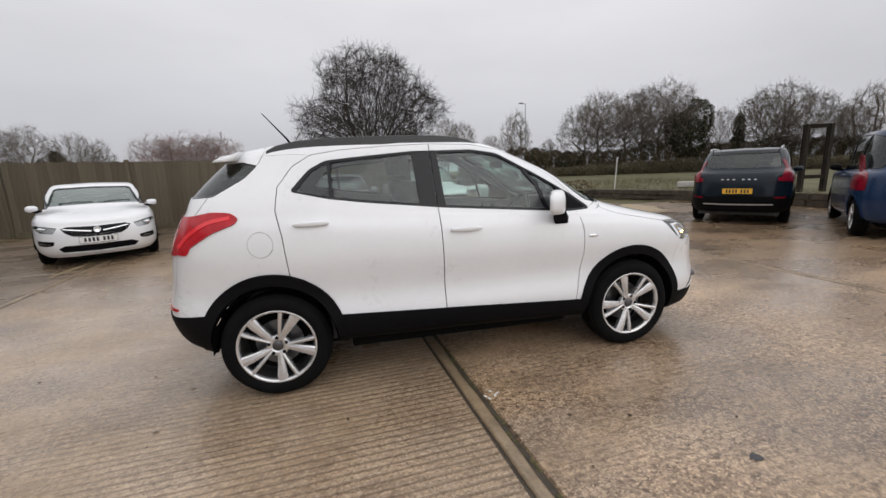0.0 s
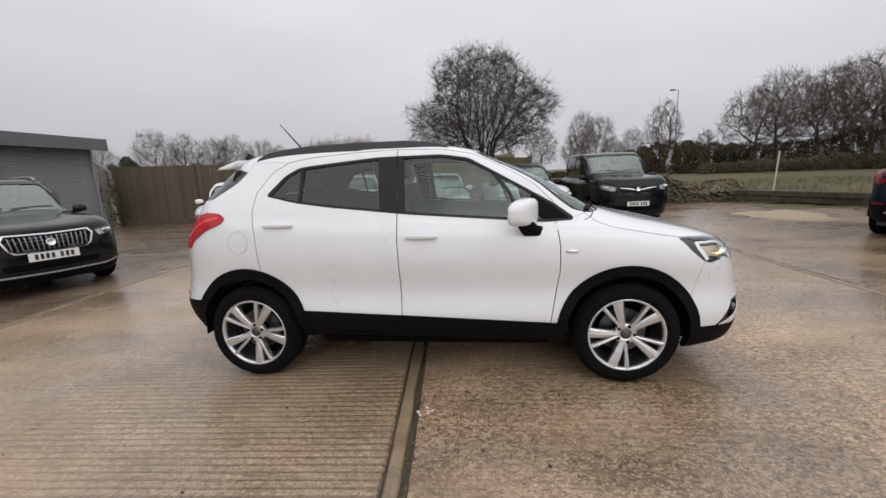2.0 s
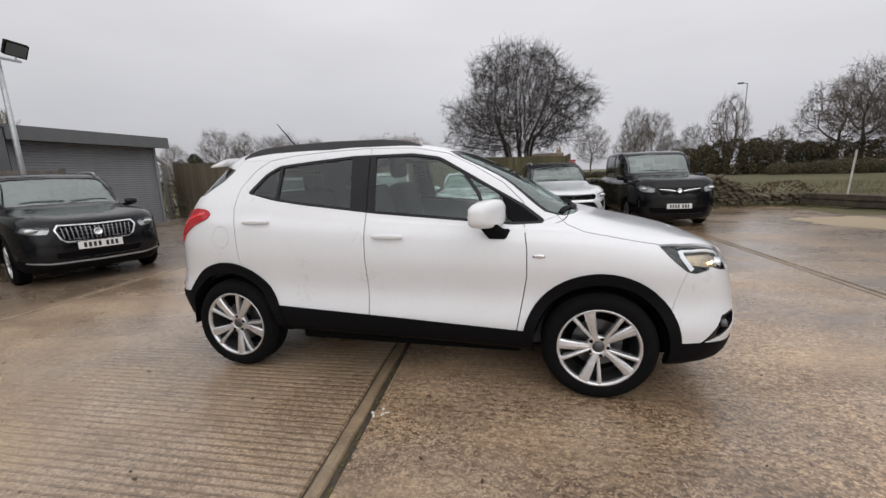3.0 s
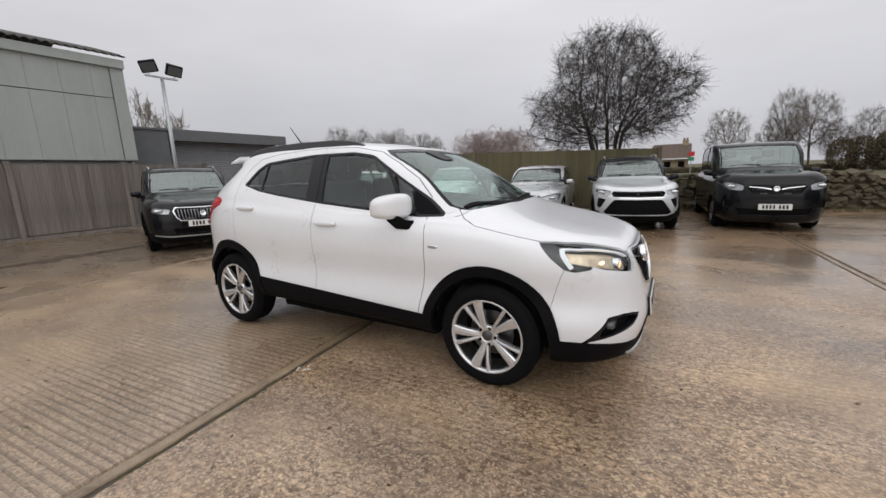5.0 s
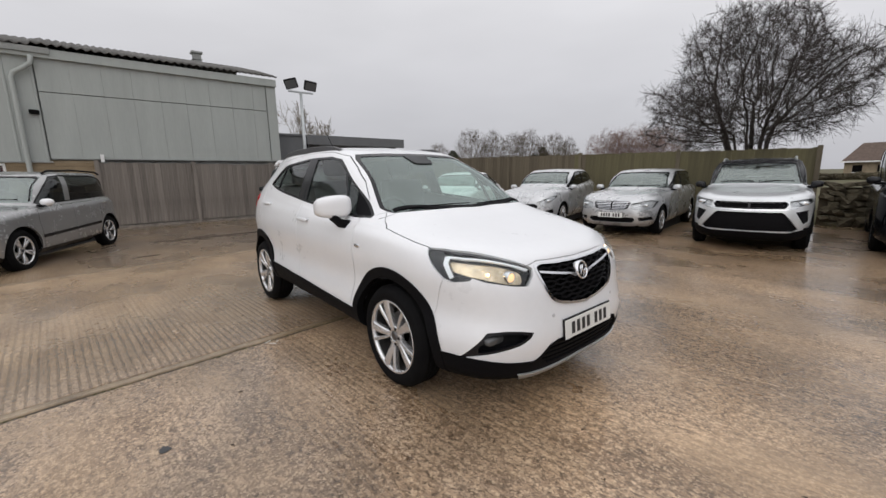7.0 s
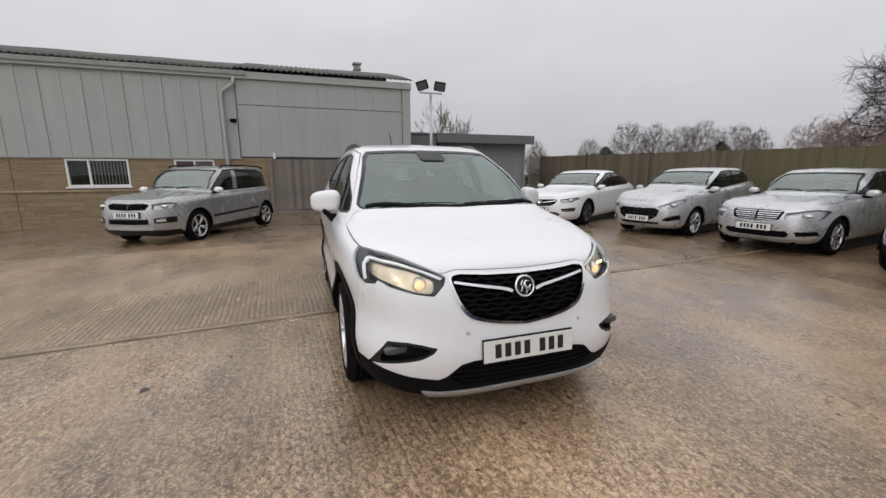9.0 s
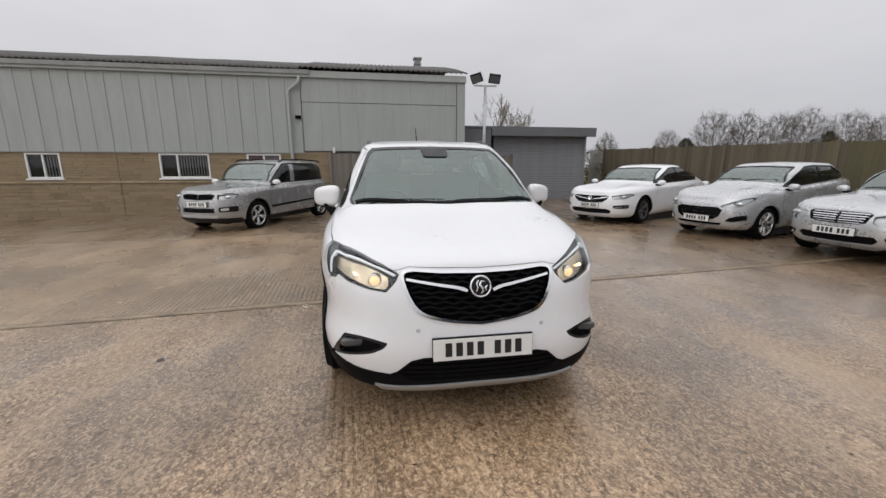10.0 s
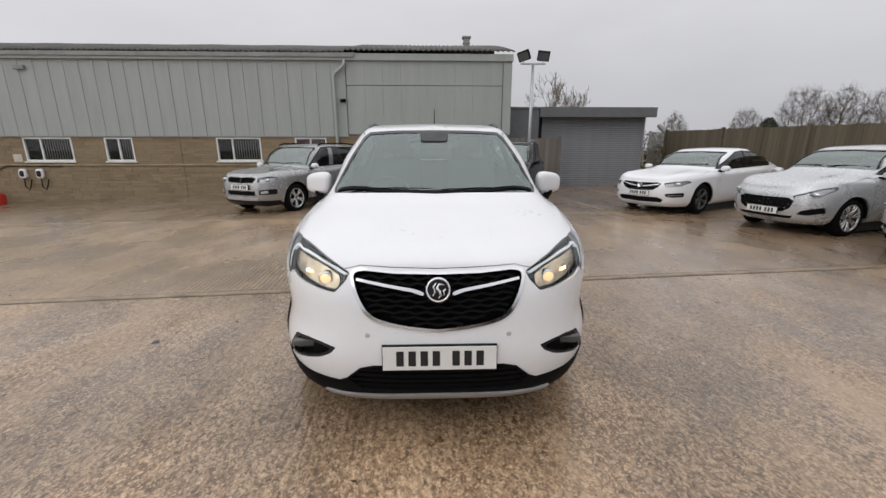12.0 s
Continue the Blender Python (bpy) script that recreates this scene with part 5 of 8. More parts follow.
def white_car():
    car = thing("parked_car", "clean white compact crossover with black lower cladding, headlights lit", "car")
    white = paint("white_paint", (0.76, 0.768, 0.79), 0.0, 0.3)
    F = (3.8, 7.0, 3.6, 6.0)
    levels = [
        ([(2.2, .175), (1.5, .215), (.8, .285), (0, .305), (-.8, .315), (-1.6, .29), (-2.1, .30)], .80, 2.02, -1.89, *F),
        ([(2.2, .25), (1.5, .29), (.8, .345), (0, .362), (-.8, .372), (-1.6, .36), (-2.1, .38)], .868, 2.108, -1.97, *F),
        ([(2.2, .44), (1.2, .46), (0, .47), (-1.2, .49), (-2.1, .55)], .896, 2.152, -2.02, *F),
        ([(2.2, .59), (1.2, .65), (0, .64), (-1.2, .66), (-2.1, .72)], .868, 2.132, -2.00, *F),
    ]
    levels += [
        ([(2.2, .74), (1.2, .83), (0, .85), (-1.2, .88), (-2.1, .95)], .892, 2.098, -1.955, *F),
        ([(2.2, .83), (1.2, .96), (0, 1.00), (-1.2, 1.06), (-2.1, 1.12)], .874, 2.048, -1.89, *F),
        ([(2.1, .895), (1.8, .95), (1.2, 1.025), (0, 1.085), (-1.2, 1.16), (-2.1, 1.22)], .835, 1.965, -1.845, 3.3, 5.5, 3.6, 6.0),
        ([(1.3, 1.128), (1.05, 1.105), (.85, 1.085), (0, 1.13), (-1, 1.225), (-1.9, 1.28)], .806, 1.195, -1.83, 5.2, 7.0, 3.2, 5.5),
    ]
    levels += [
        ([(.8, 1.36), (0, 1.37), (-1.75, 1.42)], .714, .785, -1.70, 5.0, 7.0, 3.2, 5.0),
        ([(.4, 1.545), (.1, 1.575), (-.4, 1.59), (-1.2, 1.57), (-1.6, 1.525)], .60, .38, -1.57, 3.8, 6.5, 3.4, 5.0),
        ([(.3, 1.575), (0, 1.612), (-.4, 1.63), (-1.2, 1.605), (-1.55, 1.555)], .50, .27, -1.53, 3.0, 4.0, 3.4, 5.0),
        ([(.2, 1.60), (-.1, 1.635), (-.4, 1.648), (-1.2, 1.62), (-1.5, 1.57)], 0.0, .16, -1.48, 3.0, 4.0, 3.4, 5.0),
    ]
    S = Shell(levels, -0.3, 4.27)
    fine = 0.035
    HF, HR, HZ = 1.2775, -1.2775, 0.335
    # openings
    dlo_pts = [(-1.12, 1.30), (-1.0, 1.433), (-.895, 1.487), (-.673, 1.507), (-.325, 1.533), (.1, 1.533), (.287, 1.503), (.475, 1.397), (.69, 1.272), (.84, 1.185), (.955, 1.098), (.945, 1.077), (.77, 1.072), (-.12, 1.147), (-.66, 1.21), (-.89, 1.245)]
    dlo = S.loop(dlo_pts, "side", 0.03, 6.6, 9.6)
    ws = S.loop([(0, 1.125), (.42, 1.115), (.685, 1.10), (.708, 1.14), (.575, 1.50), (.535, 1.54), (.3, 1.552), (0, 1.556)], "front", 0.0, 7.02, 9.6)
    rg = S.loop([(0, 1.27), (.60, 1.29), (.66, 1.36), (.565, 1.495), (0, 1.51)], "rear", 0.0, 6.8, 9.3)
    rg_side = S.loop([(-1.80, 1.27), (-1.44, 1.50), (-1.31, 1.472), (-1.39, 1.39), (-1.58, 1.285)], "side", 0.02, 6.6, 9.4)
    arch_f = S.loop(arc_loop(HF, HZ, .388, .395, .05), "side", 0, 0, 5)
    arch_r = S.loop(arc_loop(HR, HZ, .388, .405, .05), "side", 0, 0, 5)
    ring_f = S.loop(arc_loop(HF, HZ, .452, .462, .23), "side", 0, 0, 5)
    ring_r = S.loop(arc_loop(HR, HZ, .452, .478, .275), "side", 0, 0, 5)
    sill = S.loop([(-.90, .517), (0, .475), (.88, .428), (.88, .0), (-.90, .0)], "side", 0, 0, 3)
    low_f = S.loop([(0, .432), (.30, .430), (.365, .415), (.435, .352), (.47, .336), (.62, .350), (.72, .366), (.785, .376), (.88, .385), (.88, .0), (0, .0)], "front", 0, 0, 3)
    low_fs = S.loop([(1.55, .375), (1.87, .375), (1.95, .33), (1.95, .0), (1.55, .0)], "side", 0, 0, 3)
    low_rs = S.loop([(-1.6, .58), (-1.8, .56), (-2.02, .53), (-2.05, .0), (-1.6, .0)], "side", 0, 0, 3.5)
    low_r = S.loop([(0, .55), (.78, .545), (.78, .0), (0, .0)], "rear", 0, 0, 3.5)
    head = S.loop([(.745, .948), (.66, .940), (.60, .926), (.50, .891), (.408, .846), (.425, .81), (.478, .757), (.57, .768), (.69, .795), (.735, .82), (.755, .88)], "front", 0.012, 3, 7)
    head_s = S.loop([(1.58, .952), (1.68, .949), (1.81, .930), (1.88, .90), (1.88, .80), (1.79, .785), (1.735, .80), (1.65, .872)], "side", 0.012, 3, 7)
    grille = S.loop([(0, .846), (.2, .851), *spline([(.34, .863), (.385, .858), (.402, .832), (.386, .768), (.360, .708), (.328, .664), (.272, .632), (.145, .603), (0, .587)], 4)], "front", 0.0, 2, 6)
    fog = S.loop([(.700, .522), (.62, .531), (.55, .524), (.476, .507), (.50, .478), (.555, .448), (.66, .416), (.735, .388), (.785, .362), (.752, .44)], "front", 0.010, 1, 4)
    tail_s = S.loop([(-1.95, 1.16), (-1.70, 1.172), (-1.573, 1.195), (-1.46, 1.188), (-1.415, 1.160), (-1.435, 1.125), (-1.58, 1.072), (-1.70, 1.00), (-1.80, .945), (-1.95, .92)], "side", 0.02, 3.5, 7)
    tail_r = S.loop([(.50, 1.06), (.56, 1.165), (.76, 1.172), (.775, 1.05), (.755, .94), (.68, .95)], "rear", 0.02, 3.5, 7)
    # shut lines
    seams = [
        S.seam([(-.985, 1.525), (-1.10, 1.455), (-1.19, 1.33), (-1.205, 1.19), (-1.172, 1.04), (-1.145, .74)], "side", 0.006, 0, 9.8),
        S.seam([(-.20, 1.577), (-.195, 1.40), (-.187, 1.16), (-.182, .99), (-.177, .76), (-.172, .40)], "side", 0.006, 0, 9.8),
        S.seam([(.83, 1.20), (.838, 1.06), (.855, .93), (.855, .77), (.83, .613), (.79, .40)], "side", 0.006, 0, 8),
        S.seam([(-.985, 1.525), (-.8, 1.553), (-.5, 1.572), (-.2, 1.579), (.1, 1.568), (.33, 1.525), (.52, 1.43), (.70, 1.325), (.83, 1.20)], "side", 0.005, 6.5, 9.8),
        S.seam([(1.0, 1.16), (1.035, 1.112), (1.09, 1.065), (1.18, 1.03), (1.33, 1.0), (1.47, .972), (1.58, .953), (1.64, .935)], "side", 0.004, 4, 7.5),
    ]
    seams += [
        S.seam([(-.03, .862), (.0, .862), (.2, .868), (.36, .876), (.405, .864), (.45, .858)], "front", 0.0035, 4, 6.9),
        S.seam([(1.745, .82), (1.72, .76), (1.70, .70), (1.66, .55)], "side", 0.003, 2, 6),
        S.seam([(-1.60, 1.30), (-1.70, 1.165)], "side", 0.006, 5, 8),
        S.seam([(-1.40, 1.43), (-1.31, 1.475), (-1.27, 1.56), (-1.24, 1.64)], "side", 0.005, 8, 10.5),
        S.find(ribbon([(-1.245, .0), (-1.25, .3), (-1.262, .53)], 0.005), "top", 9.2, 11),
        S.seam([(.93, 1.085), (1.0, 1.105), (1.06, 1.125)], "side", 0.002, 6.3, 7.9),
        S.find(ribbon([(.64, 1.12), (.70, 1.10), (.76, 1.075)], 0.002), "front", 6.6, 7.6),
        S.seam([(-.985, 1.525), (-1.10, 1.533), (-1.31, 1.53)], "side", 0.002, 7.5, 9.8),
        S.find(ribbon([(.70, .97), (.67, .80), (.60, .52)], 0.005), "rear", 2, 6),
    ]
    fuel_c = [(-1.30 + .075 * math.cos(a), .995 + .078 * math.sin(a)) for a in (2 * math.pi * k / 24 for k in range(24))]
    fuel_in = [(-1.30 + .0725 * math.cos(a), .995 + .0755 * math.sin(a)) for a in (2 * math.pi * k / 24 for k in range(24))]
    fuel_o, fuel_i = S.find(fuel_c, "side", 3, 6.5), S.find(fuel_in, "side", 3, 6.5)
    black = [ring_f, ring_r, sill, low_f, low_fs, low_rs, low_r]
    holes = [dlo, ws, rg, rg_side, arch_f, arch_r, head, head_s, grille, fog, tail_s, tail_r] + seams + [fuel_o] + black

    def anchor(view, a, b, v0=0, v1=99):
        return S.find([(a, b)], view, v0, v1)[0]

    names = [("bonnet", anchor("top", 1.6, 0.2)), ("roof", anchor("top", -.5, .2)), ("front_door", anchor("side", .4, .8)), ("rear_door", anchor("side", -.6, .8)),
             ("front_wing", anchor("side", 1.1, .9)), ("rear_quarter", anchor("side", -1.45, .86)), ("front_bumper", anchor("front", .55, .6)), ("tailgate", anchor("rear", .2, .9))]
    panels(S, car, white, holes, names, fine)
    skin(S, "fuel_flap", white, car, [fuel_i], (), 0.03, 0.0, 0.01)
    # dark backing behind the shut lines
    q, f, o, l = S.patch(None, [dlo, ws, rg, rg_side, arch_f, arch_r, head, head_s, grille, fog], 0.045, -0.028, 0)
    keep_part("inner_shell", to_mesh(S, q, f, o, 0, True), BODY_INNER, car)
    # black cladding, as one moulding a region
    skin(S, "sill_cladding", BLACK, car, [sill], [ring_f, ring_r], fine, 0.010, 0.03, label="black textured sill cladding")
    skin(S, "front_arch_trim", BLACK, car, [ring_f], [arch_f], fine, 0.010, 0.05)
    skin(S, "rear_arch_trim", BLACK, car, [ring_r], [arch_r], fine, 0.016, 0.05)
    lowgrille = S.loop([(0, .424), (.30, .422), (.358, .405), (.425, .348), (.36, .296), (0, .284)], "front", 0, 0, 3)
    skid = S.loop([(0, .264), (.30, .262), (.45, .262), (.545, .268), (.50, .222), (.42, .196), (.25, .188), (0, .186)], "front", 0, 0, 2.5)
    skin(S, "bumper_cladding", BLACK, car, [low_f, low_fs], [ring_f, arch_f, fog, lowgrille], fine, 0.006, 0.03, True, "black lower bumper moulding")
    skin(S, "rear_bumper_cladding", BLACK, car, [low_r, low_rs], [ring_r, arch_r], fine, 0.006, 0.03, True)
    skin(S, "skid_plate", mat("silver_trim", (0.50, 0.51, 0.52), 0.32, metal=0.6, vary=0.08, scale=12), car, [skid], (), fine, 0.016, 0.02, True, "satin silver skid plate")
    skin(S, "intake_backing", DARK, car, [lowgrille], (), 0.05, -0.07, 0, True)
    for z in (.303, .333, .363, .393):
        bar = S.find(ribbon([(0, z), (.2, z + .003), (.42, z + .012)], 0.016), "front", 0, 3)
        skin(S, "intake_bar", BLACK, car, [bar], (), 0.04, -0.004, 0.03, True)
    # glass
    bpillar = S.loop([(-.335, 1.60), (-.155, 1.60), (-.130, 1.10), (-.305, 1.10)], "side", 0, 6.4, 9.8)
    qdiv = S.find(ribbon([(-.875, 1.56), (-.862, 1.18)], 0.022), "side", 6.4, 9.8)
    sail = S.loop([(.655, 1.36), (.84, 1.20), (.97, 1.10), (.97, 1.05), (.74, 1.05)], "side", 0, 6.4, 9.6)
    adiv = S.find(ribbon([(.475, 1.45), (.56, 1.28), (.625, 1.05)], 0.022), "side", 6.4, 9.6)
    inner = S.loop([(-1.085, 1.30), (-.985, 1.420), (-.888, 1.470), (-.673, 1.490), (-.325, 1.516), (.1, 1.516), (.279, 1.488), (.463, 1.387), (.67, 1.268), (.82, 1.178), (.925, 1.098), (.92, 1.09), (.77, 1.090), (-.12, 1.165), (-.66, 1.228), (-.885, 1.262)], "side", 0.02, 6.6, 9.6)
    skin(S, "window_surround", GLOSS_BLACK, car, [dlo], [inner], 0.04, -0.001, 0.02)
    front_w = S.loop([(-.20, 1.6), (1.1, 1.6), (1.1, 1.0), (-.20, 1.0)], "side", 0, 6.4, 9.8)
    skin(S, "pillar_trim", GLOSS_BLACK, car, [S.loop([(-.33, 1.518), (-.155, 1.518), (-.130, 1.155), (-.305, 1.17)], "side", 0, 6.4, 9.8)], [seams[1]], 0.05, -0.002, 0.02)
    ahead = S.loop([(-.885, 1.6), (.2, 1.6), (.2, 1.0), (-.885, 1.0)], "side", 0, 6.4, 9.8)
    behind = S.loop([(-1.3, 1.6), (-.852, 1.6), (-.852, 1.0), (-1.3, 1.0)], "side", 0, 6.4, 9.8)
    for nm, far_ in (("quarter_window", ahead), ("rear_side_window", behind)):
        for ob in skin(S, nm, PRIVACY, car, [inner], [bpillar, front_w, far_], 0.06, -0.008, 0):
            ob.visible_shadow = False
    for ob in skin(S, "front_side_window", SIDE_GLASS, car, [inner], [bpillar, qdiv, sail, adiv, S.loop([(-1.2, 1.6), (-.22, 1.6), (-.22, 1.0), (-1.2, 1.0)], "side", 0, 6.4, 9.8)], 0.06, -0.008, 0):
        ob.visible_shadow = False
    skin(S, "quarter_division", GLOSS_BLACK, car, [S.find(ribbon([(-.875, 1.473), (-.866, 1.262)], 0.022), "side", 6.4, 9.8)], (), 0.05, -0.002, 0.02)
    skin(S, "mirror_sail", BLACK, car, [S.loop([(.70, 1.255), (.82, 1.18), (.93, 1.097), (.92, 1.09), (.775, 1.092), (.735, 1.12)], "side", 0.01, 6.4, 9.6)], (), 0.05, -0.002, 0.02)
    skin(S, "window_division", GLOSS_BLACK, car, [S.find(ribbon([(.463, 1.385), (.55, 1.27), (.612, 1.105)], 0.022), "side", 6.4, 9.6)], (), 0.05, -0.002, 0.02)
    ws_in = S.loop([(0, 1.140), (.42, 1.131), (.665, 1.116), (.688, 1.145), (.556, 1.485), (.52, 1.522), (.3, 1.534), (0, 1.538)], "front", 0.0, 7.04, 9.6)
    skin(S, "windscreen_border", GLOSS_BLACK, car, [ws], [ws_in], 0.05, -0.003, 0.012, True)
    for ob in skin(S, "windscreen", CAR_GLASS, car, [ws], (), 0.06, -0.006, 0, True):
        ob.visible_shadow = False
    skin(S, "sensor_housing", CABIN, car, [S.loop([(0, 1.535), (.115, 1.534), (.105, 1.475), (.085, 1.462), (0, 1.462)], "front", 0, 7.02, 9.6)], (), 0.04, 0.002, 0.006, True, "dark sensor housing at the top of the windscreen")
    skin(S, "rear_window", PRIVACY_DARK, car, [rg, rg_side], (), 0.06, -0.006, 0, True, "dark tinted rear window")
    skin(S, "cowl_panel", BLACK, car, [S.loop([(1.165, .0), (1.20, .0), (1.17, .35), (1.07, .66), (1.04, .66), (1.135, .35)], "top", 0, 6.4, 7.4)], (), 0.05, 0.003, 0.012, True)
    # lamps
    skin(S, "headlight_housing", LAMP_DARK, car, [head, head_s], (), 0.03, -0.055, 0)
    skin(S, "headlight_bezel", LAMP_DARK, car, [head_s], [head, S.loop([(1.72, .915), (1.78, .915), (1.90, .90), (1.90, .80), (1.80, .80)], "side", 0, 3, 7)], 0.03, -0.020, 0.02)
    run = np.concatenate([S.find(spline([(.432, .843), (.52, .879), (.60, .905), (.66, .916)], 5), "front", 3, 7), S.find([(1.80, .917), (1.755, .922), (1.715, .922)], "side", 3, 7)])
    drl = ribbon(run[np.argsort(run[:, 0])], 0.020)
    drl2 = S.find(ribbon([(1.712, .926), (1.722, .888), (1.778, .806)], 0.026), "side", 3, 7)
    led = mat("daytime_strip", (0.80, 0.82, 0.84), 0.25, emit=0.12)
    skin(S, "daytime_light_strip", led, car, [drl, drl2], (), 0.02, -0.018, 0.012, label="white light guide strip")
    refl = S.loop([(.478, .790), (.472, .842), (.60, .896), (.745, .914), (.785, .900), (.790, .845), (.74, .825), (.57, .778), (.495, .772)], "front", 0.02, 3, 7)
    skin(S, "reflector", REFLECTOR_WARM, car, [refl], (), 0.025, -0.045, 0.0, label="chrome headlight reflector tinted with warm bulb glow")
    # a round projector inboard, and an open reflector chamber with a small bulb outboard
    c0 = S.at(S.find([(.545, .818)], "front", 3, 7), -0.036)[0]
    turn = Matrix.Translation(c0) @ pose(0, 0, 0, 0, 4, 6)
    for nm, prof, mt, lb in (("projector_ring", [(.033, -.03), (.034, .004), (.030, .008), (.027, .004)], CHROME, "chrome projector ring"), ("projector_lens", [(.027, .002), (.020, .010), (.010, .014), (.0005, .015)], LIT_LENS, "warm lit projector lens")):
        bm = lathe(prof, 28, "x")
        bmesh.ops.transform(bm, verts=bm.verts, matrix=turn)
        for f in bm.faces:
            f.smooth = True
        put_pair(nm, bm, mt, car, lb)
    c0 = S.at(S.find([(.655, .842)], "front", 3, 7), -0.036)[0]
    put_pair("bulb", blob([c[0] - .007 for c in zip(c0)], [c[0] + .007 for c in zip(c0)], 2.0, 2), LIT, car, "warm glowing bulb")
    for ob in skin(S, "headlight_lens", LENS, car, [head, head_s], (), 0.03, 0.001, 0.008):
        ob.visible_shadow = False
    skin(S, "tail_light", RED_LENS, car, [tail_s, tail_r], (), 0.03, 0.010, 0.03, label="red tail light lens")
    band = S.find(ribbon(spline([(-1.46, 1.160), (-1.60, 1.130), (-1.72, 1.06), (-1.80, .985)], 5), 0.022), "side", 3.5, 7)
    skin(S, "tail_light_band", mat("bright_red_lens", (0.72, 0.02, 0.03), 0.15, coat=0.3), car, [band], (), 0.03, 0.014, 0.01, label="brighter red light band")
    skin(S, "rear_reflector", RED_LENS, car, [S.loop([(-1.96, .575), (-1.86, .585), (-1.86, .60), (-1.96, .60)], "side", 0, 1, 5)], (), 0.03, 0.006, 0.01, label="small red bumper reflector")
    skin(S, "fog_lamp_recess", BLACK, car, [fog], (), 0.03, -0.045, 0)
    skin(S, "fog_lamp_surround", GLOSS_BLACK, car, [fog], [S.loop([(.688, .508), (.62, .516), (.56, .510), (.505, .496), (.525, .478), (.57, .458), (.66, .430), (.735, .402), (.735, .44)], "front", 0.010, 1, 4)], 0.03, -0.004, 0.03)
    uvf = S.find([(.655, .480)], "front", 1, 4)
    cf = S.at(uvf, -0.03)[0]
    put_pair("fog_lamp", blob([cf[0] - .05, cf[1] - .09, cf[2] - .026], [cf[0] + .002, cf[1] + .085, cf[2] + .022], 3.6, 3), mat("fog_glass", (0.10, 0.102, 0.105), 0.10, metal=0.4), car)
    # grille
    skin(S, "grille_backing", DARK, car, [grille], (), 0.04, -0.05, 0, True)
    g_in = S.loop([(0, .836), (.2, .841), *spline([(.335, .852), (.372, .847), (.387, .829), (.372, .772), (.346, .716), (.315, .676), (.263, .646), (.14, .617), (0, .601)], 4)], "front", 0.0, 2, 6)
    skin(S, "grille_frame", CHROME, car, [grille], [g_in], 0.03, 0.008, 0.03, True, "chrome grille surround")
    for row in range(9):
        z = .612 + row * .0255
        ymax = .36 if z > .75 else .36 - (.75 - z) * .55 - max(0, .66 - z) * 3.6
        if ymax < 0.05:
            continue
        k = max(2, int(ymax / .045))
        pts = []
        for i in range(k + 1):
            y = ymax * i / k
            pts.append((y, z + (.012 if (i + row) % 2 else 0.0) + y * .04))
        skin(S, "grille_mesh_bar", BLACK, car, [S.find(ribbon(pts, 0.011), "front", 2, 6)], (), 0.03, -0.012, 0.02, True)
    wing = S.loop([(.064, .762), (.085, .772), (.12, .781), (.22, .797), (.374, .824), (.376, .813), (.22, .784), (.12, .766), (.09, .756), (.07, .750)], "front", 0, 2, 6)
    skin(S, "grille_wing_bar", CHROME, car, [wing], (), 0.02, 0.006, 0.03, label="chrome wing bar")
    # badge: plain disc and ring
    c0 = S.at(S.find([(0.0005, .778)], "front", 2, 6), 0.012)[0]
    bm = lathe([(.058, -0.03), (.058, 0.004), (.054, 0.010), (.049, 0.010), (.047, 0.004)], 40, "x")
    bmesh.ops.transform(bm, verts=bm.verts, matrix=Matrix.Translation((c0[0], 0, .778)) @ pose(0, 0, 0, 0, -14, 0))
    badge = part("badge", bm, CHROME, car, "round chrome badge", True)
    bm = lathe([(.047, 0.003), (.001, 0.005)], 40, "x")
    bmesh.ops.transform(bm, verts=bm.verts, matrix=Matrix.Translation((c0[0], 0, .778)) @ pose(0, 0, 0, 0, -14, 0))
    part("badge_field", bm, GLOSS_BLACK, badge)
    turn = Matrix.Translation((c0[0] + .006, 0, .778)) @ pose(0, 0, 0, 0, -14, 0)
    for pts in (((.028, .024), (.004, .028), (-.006, .010), (.006, -.004), (.012, -.022), (.0, -.036)), ((-.010, .034), (-.022, .016), (-.014, -.006), (-.026, -.026)), ((.034, .006), (.024, -.004), (.028, -.022))):
        bm = tube([(0, y, z) for y, z in pts], [.003, .006, .008, .008, .006, .003][:len(pts)] if len(pts) > 4 else .0045, 6)
        bmesh.ops.transform(bm, verts=bm.verts, matrix=turn)
        part("badge_emblem", bm, CHROME, badge, "", True)
    px = S.at(S.find([(0.2, .46)], "front", 1, 4), 0.014)[0]
    number_plate(car, (px[0] - 0.004, 0.005, .472), 0, -5, PLATE_W)
    for s in (-1, 1):
        c = S.at(S.find([(.325, .572)], "front", 1, 5), 0.0015)[0]
        bm = lathe([(.011, -.002), (.011, .001), (.008, .002), (.0005, .002)], 14, "x")
        bmesh.ops.transform(bm, verts=bm.verts, matrix=Matrix.Translation((c[0], s * c[1], c[2])) @ pose(0, 0, 0, 0, 0, s * 8))
        part("parking_sensor", bm, mat("sensor_ring", (0.5, 0.5, 0.52), 0.4), car)
    # wheels
    for x, sp in ((HF, radians(-33)), (HR, radians(-56))):
        for s in (-1, 1):
            wheel(car, (x, s * 0.765, HZ), 0.337, 0.215, 0.240, 5, "swept", side=s, spin=sp)
    wheel_wells(car, [(HF, HZ), (HR, HZ)], .87, .375, .20)
    seats(car, 0.05, -0.85, 1.02, 0.72)
    part("rear_view_mirror", box((.50, -.12, 1.395), (.54, .12, 1.46), 0.02), CABIN, car)
